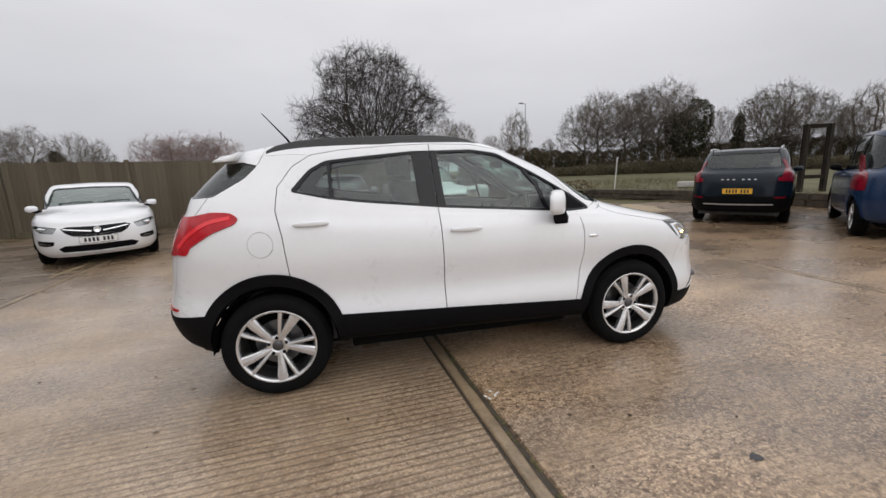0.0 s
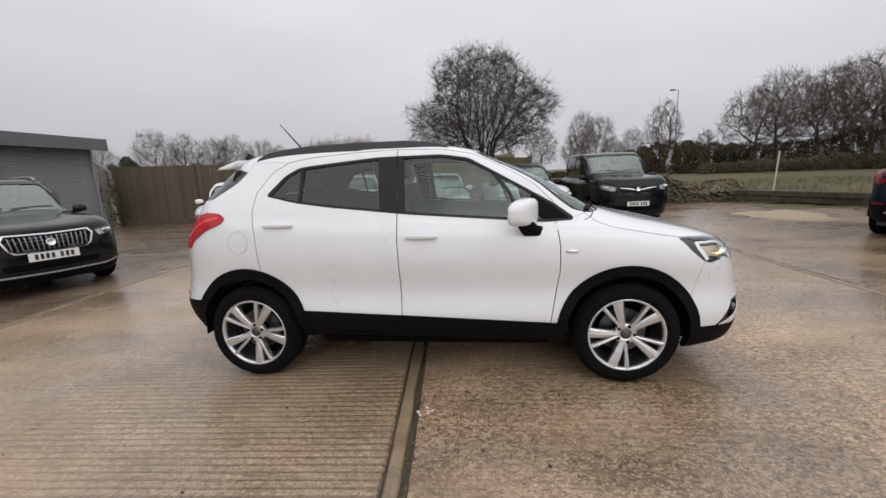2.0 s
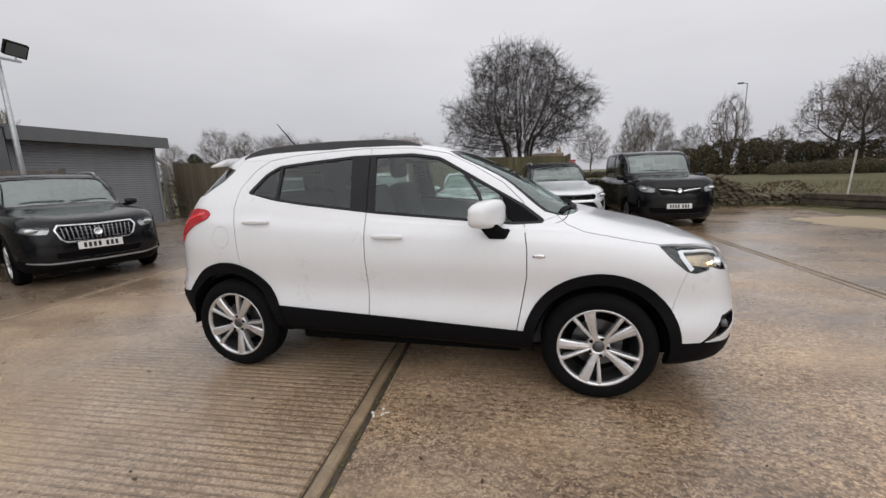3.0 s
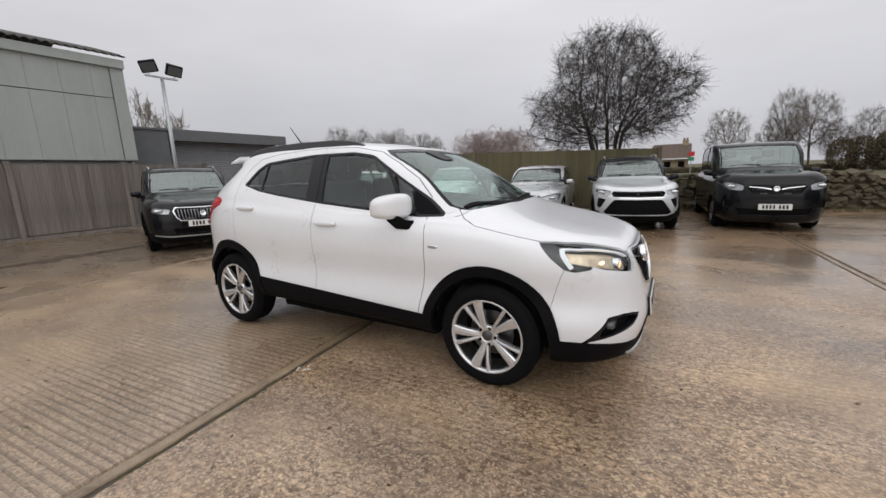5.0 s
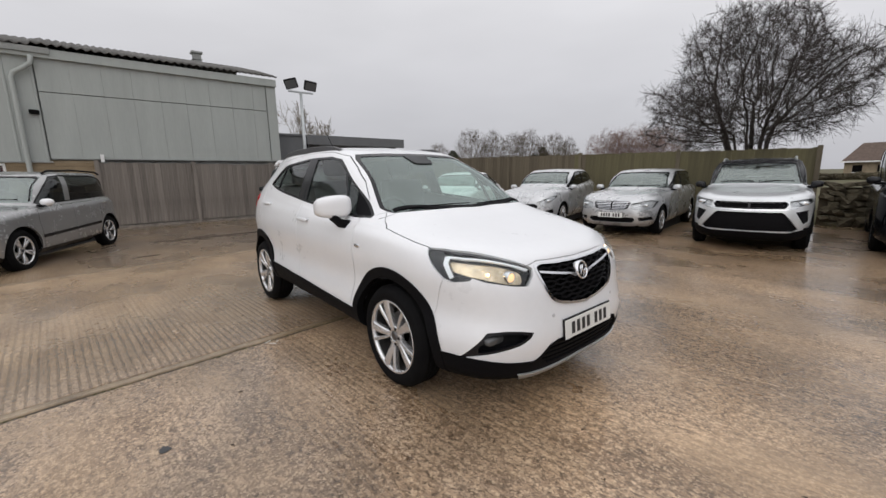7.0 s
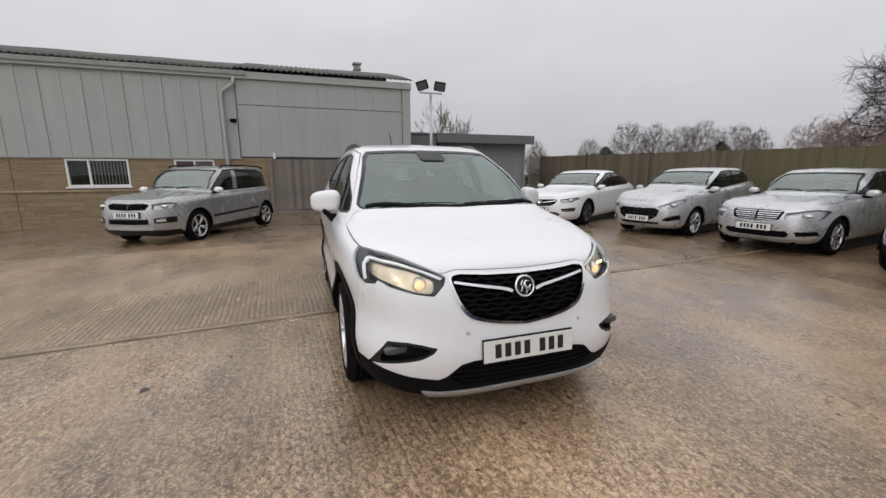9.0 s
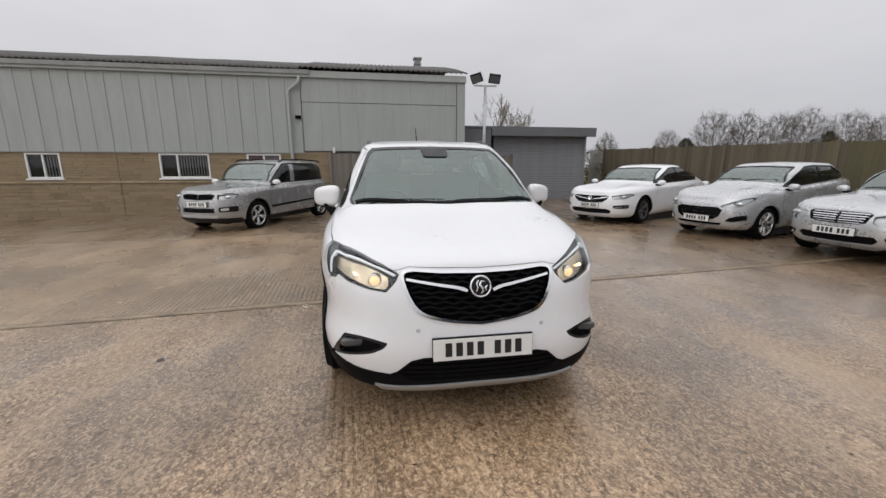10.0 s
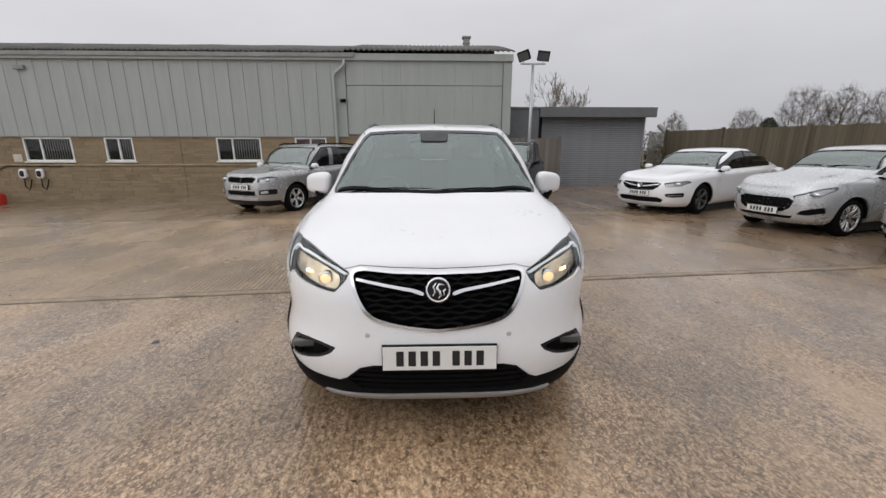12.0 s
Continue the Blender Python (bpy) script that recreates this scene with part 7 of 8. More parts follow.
def distance():
    ev = thing("evergreen_tree", "dark evergreen tree among the bare trees", "tree", at=pose(33.9, 32.7, 0.4))
    link("trunk", tube_mesh("trunk", [(np.array([(0, 0, 0), (0.1, 0, 3), (0, 0, 6)], float), [.25, .2, .08])], 6), BARK, ev)
    link("crown", leafy_mass("crown", [(0, 0, 3.4, 1.9, 1.9, 2.2), (0.5, -.4, 5.2, 1.5, 1.5, 2.2), (-.9, .6, 4.4, 1.4, 1.4, 1.7)], 16000, 0.085, 2), EVERGREEN, ev)
    iv = thing("ivy_trunk", "tall trunk overgrown with dark ivy", "tree", at=pose(36.8, 29.7, 0.4))
    link("trunk", tube_mesh("trunk", [(np.array([(0, 0, 0), (0.1, 0, 3), (0, 0, 5.4)], float), [.2, .15, .05])], 6), BARK, iv)
    link("ivy", leafy_mass("ivy", [(0, 0, 2.0, .7, .7, 2.0), (0, 0, 4.0, .45, .45, 1.6)], 1800, 0.12, 3), EVERGREEN, iv)

    def hedge(label, pts, h, w, seed, size=0.16, dens=95, m=HEDGE):
        boxes = []
        for (x0, y0), (x1, y1) in zip(pts, pts[1:]):
            L = math.hypot(x1 - x0, y1 - y0)
            n = max(1, int(L / 1.1))
            for i in range(n):
                t = (i + 0.5) / n
                x, y = x0 + (x1 - x0) * t, y0 + (y1 - y0) * t
                hh = h * (1 + 0.35 * noise.noise((x * 0.3, y * 0.3, seed)))
                boxes.append((x, y, sheet_z(x, y) + hh * 0.48, 0.95, w, hh * 0.56))
        me = leafy_mass("hedge", boxes, dens * len(boxes), size, seed)
        ob = link("hedge", me, m)
        tagged(ob, label, "hedge", kind="stuff")

    hedge("bare brown hedge along the far side of the field", [(20, 37), (27, 34), (34, 28), (42, 18)], 1.15, 1.0, 6, 0.055, 2600)
    hedge("dense dark thicket under the distant trees", [(14, 44), (22, 40.5), (30, 37), (38, 29), (44, 21)], 2.9, 1.7, 7, 0.072, 4600, SCRUB)
    hedge("low scrub beyond the fence", [(-44, 22), (-38, 28), (-30, 36), (-22, 41), (-12, 44.5), (-8, 45.3)], 2.9, 1.5, 8, 0.07, 1200)
    hedge("low clipped hedge along the road beyond the field", [(-8, 45.3), (0, 46), (8, 46.5), (14, 45)], 0.6, 0.8, 10, 0.085, 1500)
    hedge("bramble and dead growth over the tumbled wall", [(6.4, 12.9), (8.2, 13.2), (10.2, 12.9)], 0.75, 0.5, 9, 0.05, 700, mat("dead_bramble", (0.10, 0.07, 0.04), 0.9, vary=0.5, scale=3, tint=(0.18, 0.13, 0.07)))
    hedge("dark scrubby growth behind the palisade beside the store", [(-15.6, 8.9), (-13.2, 10.3)], 1.7, 0.45, 11, 0.05, 1300, SCRUB)
    # dark evergreen bushes
    for k, (x, y, r, h) in enumerate([(20.9, 41.6, 1.5, 3.4), (24.0, 39.5, 1.6, 2.8), (-34.8, 31.8, 1.5, 4.0), (-26.7, 39.4, 1.1, 4.2), (17.2, 43.4, 1.3, 2.9)]):
        b = thing("evergreen_bush", "dark evergreen bush in the distance", "bush", "bushes in the distance", at=pose(x, y, sheet_z(x, y)))
        link("crown", leafy_mass("crown", [(0, 0, h * .36, r, r, h * .40), (.5 * r, .2, h * .62, r * .55, r * .6, h * .26), (-.55 * r, -.3, h * .52, r * .6, r * .6, h * .30), (.1, .4, h * .8, r * .4, r * .4, h * .2), (r * .9, 0, h * .3, r * .5, r * .5, h * .3)], 9000, 0.07, 20 + k), EVERGREEN, b)
    # street lamp
    s = thing("street_lamp", "tall grey street lamp on the road beyond the field", "street lamp", at=pose(19.9, 42.4, 0.5))
    part("pole", tube([(0, 0, 0), (0, 0, 4), (0, 0, 8.4)], [.09, .07, .05], 8), GALV, s)
    part("arm", tube([(0, 0, 8.38), (-.45, -.1, 8.42)], .04, 6), GALV, s)
    part("lantern", box((-.85, -.16, 8.36), (-.35, .04, 8.5), 0.04), FASCIA, s)
    # house beyond the wall
    h = thing("house", "small buff stone house with a dark tiled roof beyond the field", "house", at=pose(1.3, 57.0, 0.5) @ Matrix.Diagonal((0.675, 1, 0.78, 1)))
    buff = mat("buff_walling", (0.30, 0.235, 0.16), 0.9, vary=0.3, scale=2, tint=(0.38, 0.31, 0.22))
    part("wall", box((-3.6, -2.5, -0.3), (3.6, 2.5, 1.95), 0.02), buff, h)
    bm = bmesh.new()
    vs = [bm.verts.new(v) for v in ((-4, -2.9, 1.92), (4, -2.9, 1.92), (4, 2.9, 1.92), (-4, 2.9, 1.92), (-2.2, 0, 4.3), (4, 0, 4.3))]
    for q in ((0, 1, 5, 4), (2, 3, 4, 5), (3, 0, 4), (1, 2, 5), (0, 3, 2, 1)):
        bm.faces.new([vs[i] for i in q])
    roof = part("roof", bm, mat("roof_tile", (0.10, 0.07, 0.055), 0.85, vary=0.3, scale=3), h)
    part("chimney", box((2.5, -.35, 4.0), (3.5, .35, 4.8), 0.03), buff, roof)
    for x in (2.75, 3.25):
        part("chimney_pot", tube([(x, 0, 4.78), (x, 0, 5.2)], [.17, .13], 8), mat("clay_pot", (0.20, 0.11, 0.075), 0.9), roof)
    part("eaves_board", box((-4.05, -2.98, 1.80), (4.05, -2.9, 1.98), 0.01), WHITE_FRAME, h)
    for x in (-2.2, .3, 2.5):
        # near-black panel in place of the unlit room behind
        win = part("window", box((x - .5, -2.53, .6), (x + .5, -2.49, 1.5)), DARK, h)
        part("frame", box((x - .56, -2.56, .54), (x + .56, -2.53, .62)), WHITE_FRAME, win)
    sg = thing("notice_board", "small red and green notice boards on a post", "sign", at=pose(3.15, 27.2, 0.5))
    part("post", tube([(0, 0, 0), (0, 0, 1.6)], .03, 6), GALV, sg)
    part("board", box((-.17, -.04, 1.32), (.17, -.02, 1.60), 0.01), mat("red_board", (0.45, 0.02, 0.02), 0.5), sg, "red board")
    part("lower_board", box((-.17, -.04, 1.04), (.17, -.02, 1.26), 0.01), mat("green_board", (0.03, 0.22, 0.10), 0.5), sg, "green board")


distance()


# ---- small things round the yard ----
def small_things():
    p = thing("marker_post", "thin white marker post at the yard edge", "post")
    part("shaft", tube([(9.9, 11.35, 0.1), (9.95, 11.3, 1.68)], 0.024, 8), mat("weathered_white_paint", (0.58, 0.57, 0.54), 0.6, vary=0.3, scale=6), p)
    TIMBER = mat("dark_timber", (0.022, 0.018, 0.014), 0.9, spec=0.2, vary=0.4, scale=5, bump=0.4)
    g = thing("goalpost", "dark rough timber gantry frame beside the kerb", "goalpost")
    for x, y in ((13.75, 7.0), (14.34, 6.72)):
        part("post", box((x - .07, y - .07, 0.1), (x + .07, y + .07, 2.42), 0.012), TIMBER, g)
    for z in (0.75, 2.36):
        part("rail", box((0, -.05, -.06), (.65, .05, .06), 0.01, Matrix.Translation((13.75, 7.0, z)) @ pose(0, 0, 0, 0, 0, -25.3)), TIMBER, g)
    part("post", box((12.5, 8.9, 0.1), (12.58, 8.98, 1.9), 0.01), TIMBER, g)
    c = box((-1.9, -.25, 0), (1.9, .25, .22), 0.02, Matrix.Translation((14.9, 10.6, 0.32)) @ pose(0, 0, 0, 0, 0, -35))
    tagged(part("concrete_kerb_block", c, mat("pale_concrete", (0.42, 0.41, 0.38), 0.8, vary=0.2, scale=4)), "long pale concrete block lying on the grass", "block")
    # wall chargers
    for y in (-14.37, -13.79):
        ch = thing("wall_charger", "white rounded wall charger with a dark front and a cable", "charger", "wall chargers", at=SET_OUT)
        bm = blob((WX + .0, y - .13, .42), (WX + .13, y + .13, .76), 4.0)
        part("case", bm, WHITE_FRAME, ch)
        part("front", blob((WX + .12, y - .08, .49), (WX + .14, y + .08, .70), 4.0, 2), GLOSS_BLACK, ch)
        part("cable", tube([(WX + .07, y, .45), (WX + .12, y + .03, .15), (WX + .10, y + .12, .02), (WX + .09, y + .2, .2), (WX + .04, y + .22, .40)], .018, 6), BLACK, ch, "", True)
    tagged(part("wall_notice", box((WX + .006, -14.62, 1.0), (WX + .016, -14.32, 1.26), 0.003), mat("notice_card", (0.55, 0.52, 0.44), 0.6, vary=0.2, scale=9)), "small pale notice plate fixed to the stone wall", "sign").matrix_basis = SET_OUT
    b = thing("red_bin", "red plastic container on the ground by the wall", "container", at=SET_OUT @ pose(-10.45, -15.15, ground_z(-10.45, -15.15)))
    part("body", blob((-.16, -.22, 0), (.16, .22, .46), 5.0), mat("red_plastic", (0.5, 0.03, 0.02), 0.4, vary=0.1, scale=6), b)
    part("conduit", tube([(WX + .03, -16.4, .55), (WX + .03, -15.2, .72), (WX + .03, -14.9, .86), (WX + .035, -13.0, .845)], .015, 6), BLACK, None)
    tagged(bpy.data.objects["conduit"], "black cable run clipped along the stone wall", "cable").matrix_basis = SET_OUT
    w = thing("fence_bracket", "small white bracket on top of the board fence", "bracket", at=SET_OUT)
    part("plate", box((-10.80, -1.98, 1.86), (-10.74, -1.90, 2.06), 0.006), WHITE_FRAME, w)

    def flat(name, label, cx, cy, rx, ry, m, seed, turn=0.0, z=0.003, cat="stain"):
        bm = bmesh.new()
        vs = []
        for k in range(48):
            a = 2 * math.pi * k / 48
            r = 1 + 0.45 * noise.noise((math.cos(a) * 1.4 + seed, math.sin(a) * 1.4, seed)) + 0.25 * noise.noise((math.cos(a) * 4.5, math.sin(a) * 4.5 + seed, 2.0))
            x, y = rx * r * math.cos(a), ry * r * math.sin(a)
            x, y = x * math.cos(turn) - y * math.sin(turn), x * math.sin(turn) + y * math.cos(turn)
            vs.append(bm.verts.new((cx + x, cy + y, ground_z(cx + x, cy + y) + z)))
        bm.faces.new(vs)
        tagged(part(name, bm, m), label, cat, kind="structure")

    wetm = mat("wet_silt", (0.075, 0.052, 0.035), 0.14, vary=0.4, scale=3, tint=(0.12, 0.085, 0.058), bump=0.15, bump_scale=30)
    oil = mat("oil_stain", (0.035, 0.035, 0.037), 0.35, vary=0.4, scale=20)
    sand = mat("sandy_silt", (0.50, 0.40, 0.26), 0.7, vary=0.35, scale=3, tint=(0.36, 0.28, 0.18), bump=0.4, bump_scale=20)
    flat("oil_spot", "small round dark oil spot on the concrete", 1.03, -2.095, .030, .024, oil, 1.0)
    flat("wet_strip", "dark wet silt strip across the concrete", -7.5, -0.15, .17, 1.15, wetm, 2.0, 0.02)
    flat("wet_patch", "small dark wet patch on the concrete", -5.54, -1.67, .07, .22, wetm, 3.0, 0.1)
    flat("silt_patch", "pale sandy silt washed over the concrete", 7.9, 7.75, 1.10, 1.05, sand, 4.0, -0.2)
    rng = random.Random(12)
    for k in range(5):
        flat("paint_scuff", "small flaked white paint scuff", 0.03 + rng.gauss(0, .04), -1.255 + rng.gauss(0, .03), .016, .008, mat("flaked_white", (0.62, 0.60, 0.55), 0.6), 5.0 + k, rng.uniform(0, 3), 0.003)
    # dead leaves and grit
    verts, faces = [], []
    for i in range(420):
        x, y = rng.uniform(-7, 7), rng.uniform(-4.5, 7)
        s = rng.uniform(0.006, 0.02)
        a = rng.uniform(0, 6.28)
        k = len(verts)
        z = ground_z(x, y) + 0.004
        for q, (u, v) in enumerate(((-1, 0), (0, .5), (1, 0), (0, -.5))):
            verts.append((x + s * (u * math.cos(a) - v * math.sin(a)), y + s * (u * math.sin(a) + v * math.cos(a)), z + (0.004 if q == 1 else 0)))
        faces.append((k, k + 1, k + 2, k + 3))
    me = bpy.data.meshes.new("leaf_litter")
    me.from_pydata(verts, [], faces)
    tagged(link("leaf_litter", me, mat("dead_leaf", (0.055, 0.035, 0.02), 0.7, vary=0.5, scale=9)), "scattered dead leaves and grit on the yard", "leaves", kind="stuff")
    # grass tufts along the foot of fences and walls
    verts, faces = [], []

    def tuft(x, y, h, n):
        z = max(ground_z(x, y), sheet_z(x, y))
        for _ in range(n):
            a = rng.uniform(0, 6.28)
            dx, dy = math.cos(a), math.sin(a)
            bx, by = x + rng.gauss(0, .04), y + rng.gauss(0, .04)
            hh = h * rng.uniform(.5, 1.2)
            k = len(verts)
            verts.extend([(bx - dy * .004, by + dx * .004, z - .01), (bx + dy * .004, by - dx * .004, z - .01), (bx + dx * hh * .4, by + dy * hh * .4, z + hh)])
            faces.append((k, k + 1, k + 2))

    for i in range(420):
        x = rng.uniform(-13, 2.3)
        tuft(x, fence_y(x) - .14 + rng.gauss(0, .05), .13, 5)
    for i in range(160):
        tuft(-10.66 + rng.gauss(0, .03), rng.uniform(-2, 4.5), .06, 4)
    for i in range(260):
        tuft(rng.uniform(2.4, 9.5), 11.0 + rng.uniform(0, 1.2), .16, 5)
    for (xa, ya), (xb, yb) in zip(SLEEPER_LINE, SLEEPER_LINE[1:]):
        for i in range(150):
            t = rng.random()
            tuft(xa + (xb - xa) * t + .25 + rng.random() * 2.0, ya + (yb - ya) * t + .15 + rng.random() * .8, .22, 5)
    for i in range(1500):
        x = rng.uniform(3, 20)
        tuft(x, 12.9 + rng.random() * 9, .28, 5)
    me = bpy.data.meshes.new("grass_tufts")
    me.from_pydata(verts, [], faces)
    tagged(link("grass_tufts", me, mat("rank_grass", (0.10, 0.092, 0.036), 0.8, vary=0.4, scale=1.2, tint=(0.165, 0.145, 0.066))), "rank winter grass along the walls and beyond the kerb", "grass", kind="stuff")


small_things()


# ---- the other parked vehicles ----
def lerp(a, b, t):
    return a + (b - a) * t


def make_car(name, label, group, spec, front, heading, category="car"):
    """A parked vehicle from its main measures. front: the middle of the front axle on the ground."""
    g = dict(L=4.3, W=1.78, H=1.5, wb=2.6, fo=0.88, lo=0.2, nose=0.78, cowl=1.0, cowl_x=0.85, roof_f=0.1, roof_r=-1.3, rear_x=-1.6, belt_f=0.95, belt_r=1.05, tail=1.05,
             dlo_r=-1.35, pillars=(-0.25,), r=0.32, rim=0.215, spokes=5, twin=True, alloy=SILVER_ALLOY, paint=None, clad=0.0, roof_paint=None, qf=4.0, pf=6.8, rear_glass=0.35,
             privacy=False, mirror=None, rails=False, seams=(-0.25,), handles=((-0.35, 0.0), (-1.15, 0.0)), roof_w=0.735, tumble=0.85, pillar_mat=None, pillar_w=0.085, plate_z=0.47, plate=True, plate_mat=None, doors=True)
    g.update(spec)
    h = radians(heading)
    f = Vector((math.cos(h), math.sin(h), 0))
    c = Vector((*front, 0)) - f * g["wb"] / 2
    car = thing(name, label, category, group, at=Matrix.Translation((c.x, c.y, ground_z(c.x, c.y))) @ Matrix.Rotation(h, 4, "Z"))
    body = g["paint"]
    w = g["W"] / 2
    xf = g["wb"] / 2 + g["fo"]
    xr = xf - g["L"]
    lo, nz, cz, H = g["lo"], g["nose"], g["cowl"], g["H"]
    bf, br, tz = g["belt_f"], g["belt_r"], g["tail"]
    F = (g["qf"], g["pf"], 3.6, 6.0)
    cx, rf, rr, rx = g["cowl_x"], g["roof_f"], g["roof_r"], g["rear_x"]
    m1 = lerp(lo, nz, 0.45)
    levels = [
        ([(xf, lo), (xr, lo + .08)], w * .90, xf - .13, xr + .12, *F),
        ([(xf, lo + .09), (xr, lo + .16)], w * .97, xf - .04, xr + .05, *F),
        ([(xf, m1), (0, m1 + .02), (xr, m1 + .10)], w, xf, xr, *F),
        ([(xf, lerp(m1, nz, .55)), (cx, lerp(m1, bf, .5)), (xr, lerp(m1, tz, .5))], w * .992, xf - .015, xr + .01, *F),
    ]
    levels += [
        ([(xf, nz - .06), (xf - .4, lerp(nz, bf, .4) - .06), (cx, bf - .10), (0, lerp(bf, br, .45) - .12), (xr + .3, br - .10), (xr, tz - .1)], w * .985, xf - .06, xr + .04, *F),
        ([(xf, nz), (xf - .35, lerp(nz, cz, .5)), (cx, bf - .025), (0, lerp(bf, br, .45) - .035), (xr + .3, br - .02), (xr, tz)], w * .945, xf - .15, xr + .10, 3.2, 5.2, 3.6, 6.0),
        ([(cx + .1, cz + .02), (cx - .25, lerp(cz, bf, .8)), (0, lerp(bf, br, .45)), (dlo_end(g), br + .01), (rx, tz + .05)], w * .90, cx, rx, 3.6, 6.5, 3.2, 5.5),
        ([(cx, lerp(cz, H, .55)), (0, lerp(bf, H, .53)), (rx, lerp(tz + .05, H, .5))], w * g["tumble"], lerp(cx, rf, .52), lerp(rx, rr, .5), 3.8, 7.0, 3.2, 5.0),
    ]
    levels += [
        ([(rf, H - .085), (rf - .4, H - .055), (rr + .3, H - .06), (rr, H - .10)], w * g["roof_w"], rf, rr, 3.8, 6.5, 3.4, 5.0),
        ([(rf, H - .055), (rf - .5, H - .02), (rr + .4, H - .025), (rr, H - .07)], w * g["roof_w"] * .83, rf - .12, rr + .05, 3.0, 4.0, 3.4, 5.0),
        ([(rf, H - .04), (rf - .5, H), (rr + .4, H - .005), (rr, H - .06)], 0.0, rf - .22, rr + .1, 3.0, 4.0, 3.4, 5.0),
    ]
    S = Shell(levels, min(-0.3, rf - .5), g["L"])
    st = 0.07
    HF, HR, hz = g["wb"] / 2, -g["wb"] / 2, g["r"] - 0.004

    def belt(x):
        return float(np.interp(x, [dlo_end(g), 0, cx - .25], [br + .01, lerp(bf, br, .45), lerp(cz, bf, .8)])) + .03

    top = H - .105
    de = dlo_end(g)
    a0 = cx - .29
    dlo_pts = [(a0, belt(a0)), (lerp(a0, rf - .08, .55), lerp(belt(a0), top, .62)), (rf - .12, top - .005), (rf - .4, top + .02), (lerp(rf, rr, .7), top + .012), (de + .24, top - .05), (de, lerp(belt(de), top, .35)), (de + .05, belt(de)), (0, belt(0))]
    dlo = S.loop(dlo_pts, "side", 0.05, 5.6, 8.6, 0.04)
    w6, w8 = w * .90, w * g["roof_w"]
    ws = S.loop([(0, cz + .035), (w6 * .5, cz + .025), (w6 * .86, cz + .01), (w6 * .88, cz + .04), (w8 * .93, H - .125), (w8 * .86, H - .10), (0, H - .085)], "front", 0, 6.03, 8.7, 0.04)
    zg = lerp(tz + .05, H, .12)
    rg = S.loop([(0, zg), (w6 * .78, zg + .01), (w6 * .80, zg + .06), (w8 * .88, H - .15), (0, H - .13)], "rear", 0, 5.8, 8.6, 0.04)
    R = g["r"] + .045
    arches = [S.loop(arc_loop(x, hz, R, R + .005, .0), "side", 0, 0, 4.4, 0.04) for x in (HF, HR)]
    rings = [S.loop(arc_loop(x, hz, R + .055, R + .06, .0), "side", 0, 0, 4.4, 0.04) for x in (HF, HR)]
    black = []
    if g["clad"]:
        zc = g["clad"]
        black = rings + [S.loop([(HR, zc + .02), (HF, zc), (HF, 0), (HR, 0)], "side", 0, 0, 3, 0.04),
                         S.loop([(0, zc - .08), (w * .6, zc - .08), (w * .95, zc), (w * .98, 0), (0, 0)], "front", 0, 0, 3, 0.04),
                         S.loop([(HF, zc), (xf - .25, zc), (xf - .2, 0), (HF, 0)], "side", 0, 0, 3, 0.04),
                         S.loop([(0, zc + .1), (w * .9, zc + .08), (w * .9, 0), (0, 0)], "rear", 0, 0, 3, 0.04),
                         S.loop([(xr + .2, zc + .08), (HR, zc + .02), (HR, 0), (xr + .2, 0)], "side", 0, 0, 3, 0.04)]
    feats = []
    for view, pts, kind, both in g["features"]:
        feats.append((S.loop(pts, view, 0.02 if not both else 0.0, 0, 5.35 if view == "front" else 8, 0.025), kind, both))
    seams = []
    for x in g["seams"]:
        seams.append(S.seam([(x, top), (x + .01, belt(x) - .05), (x + .02, .55), (x + .0, lo + .1)], "side", 0.008, 0, 8.5))
    xd = cx - .12
    if g["doors"]:
        seams.append(S.seam([(xd, bf + .06), (xd + .03, .75), (xd - .03, lo + .1)], "side", 0.008, 0, 6))
    seams.append(S.seam([(cx - .1, bf + .02), (cx + .15, bf - .01), (xf - .5, lerp(nz, bf, .45))], "side", 0.003, 3.8, 6))
    cutters = [dlo, ws, rg, *arches] + black + [l for l, k, b in feats] + seams

    def anchor(view, a, b):
        return S.find([(a, b)], view)[0]

    names = [("bonnet", anchor("top", (cx + xf) / 2, .2)), ("roof", anchor("top", (rf + rr) / 2, .2)), ("door", anchor("side", .3, .6)), ("rear_door", anchor("side", -.6, .7)), ("tailgate", anchor("rear", .1, .9))]
    if g["roof_paint"]:
        roof_l = np.array([(0, 6.25 * S.sv), (S.su, 6.25 * S.sv), (S.su, 10 * S.sv), (0, 10 * S.sv)])
        roof_l = dense(roof_l, 0.05)
        cutters = cutters + [roof_l]
        skin(S, "roof", g["roof_paint"], car, [roof_l], [dlo, ws, rg], st, 0.0, 0.0, True)
    panels(S, car, body, cutters, names, st)
    q, ff, o, l = S.patch(None, [dlo, ws, rg, *arches] + [l for l, k, b in feats if k == "lamp"], 0.07, -0.03, 0)
    keep_part("inner_shell", to_mesh(S, q, ff, o, 0, True), BODY_INNER, car)
    if black:
        skin(S, "lower_cladding", BLACK, car, black, arches + [l for l, k, b in feats], st, 0.006, 0.03, True, "black plastic lower cladding")
    # glass
    gm = PARKED_SIDE
    for ob in skin(S, "side_window", PRIVACY_DARK if g["privacy"] else gm, car, [dlo], (), 0.09, -0.006, 0):
        ob.visible_shadow = False
    skin(S, "window_trim", GLOSS_BLACK, car, [S.find(ribbon([*dlo_pts, dlo_pts[0]], 0.020), "side", 5.5, 8.8)], (), 0.05, 0.0035, 0.014)
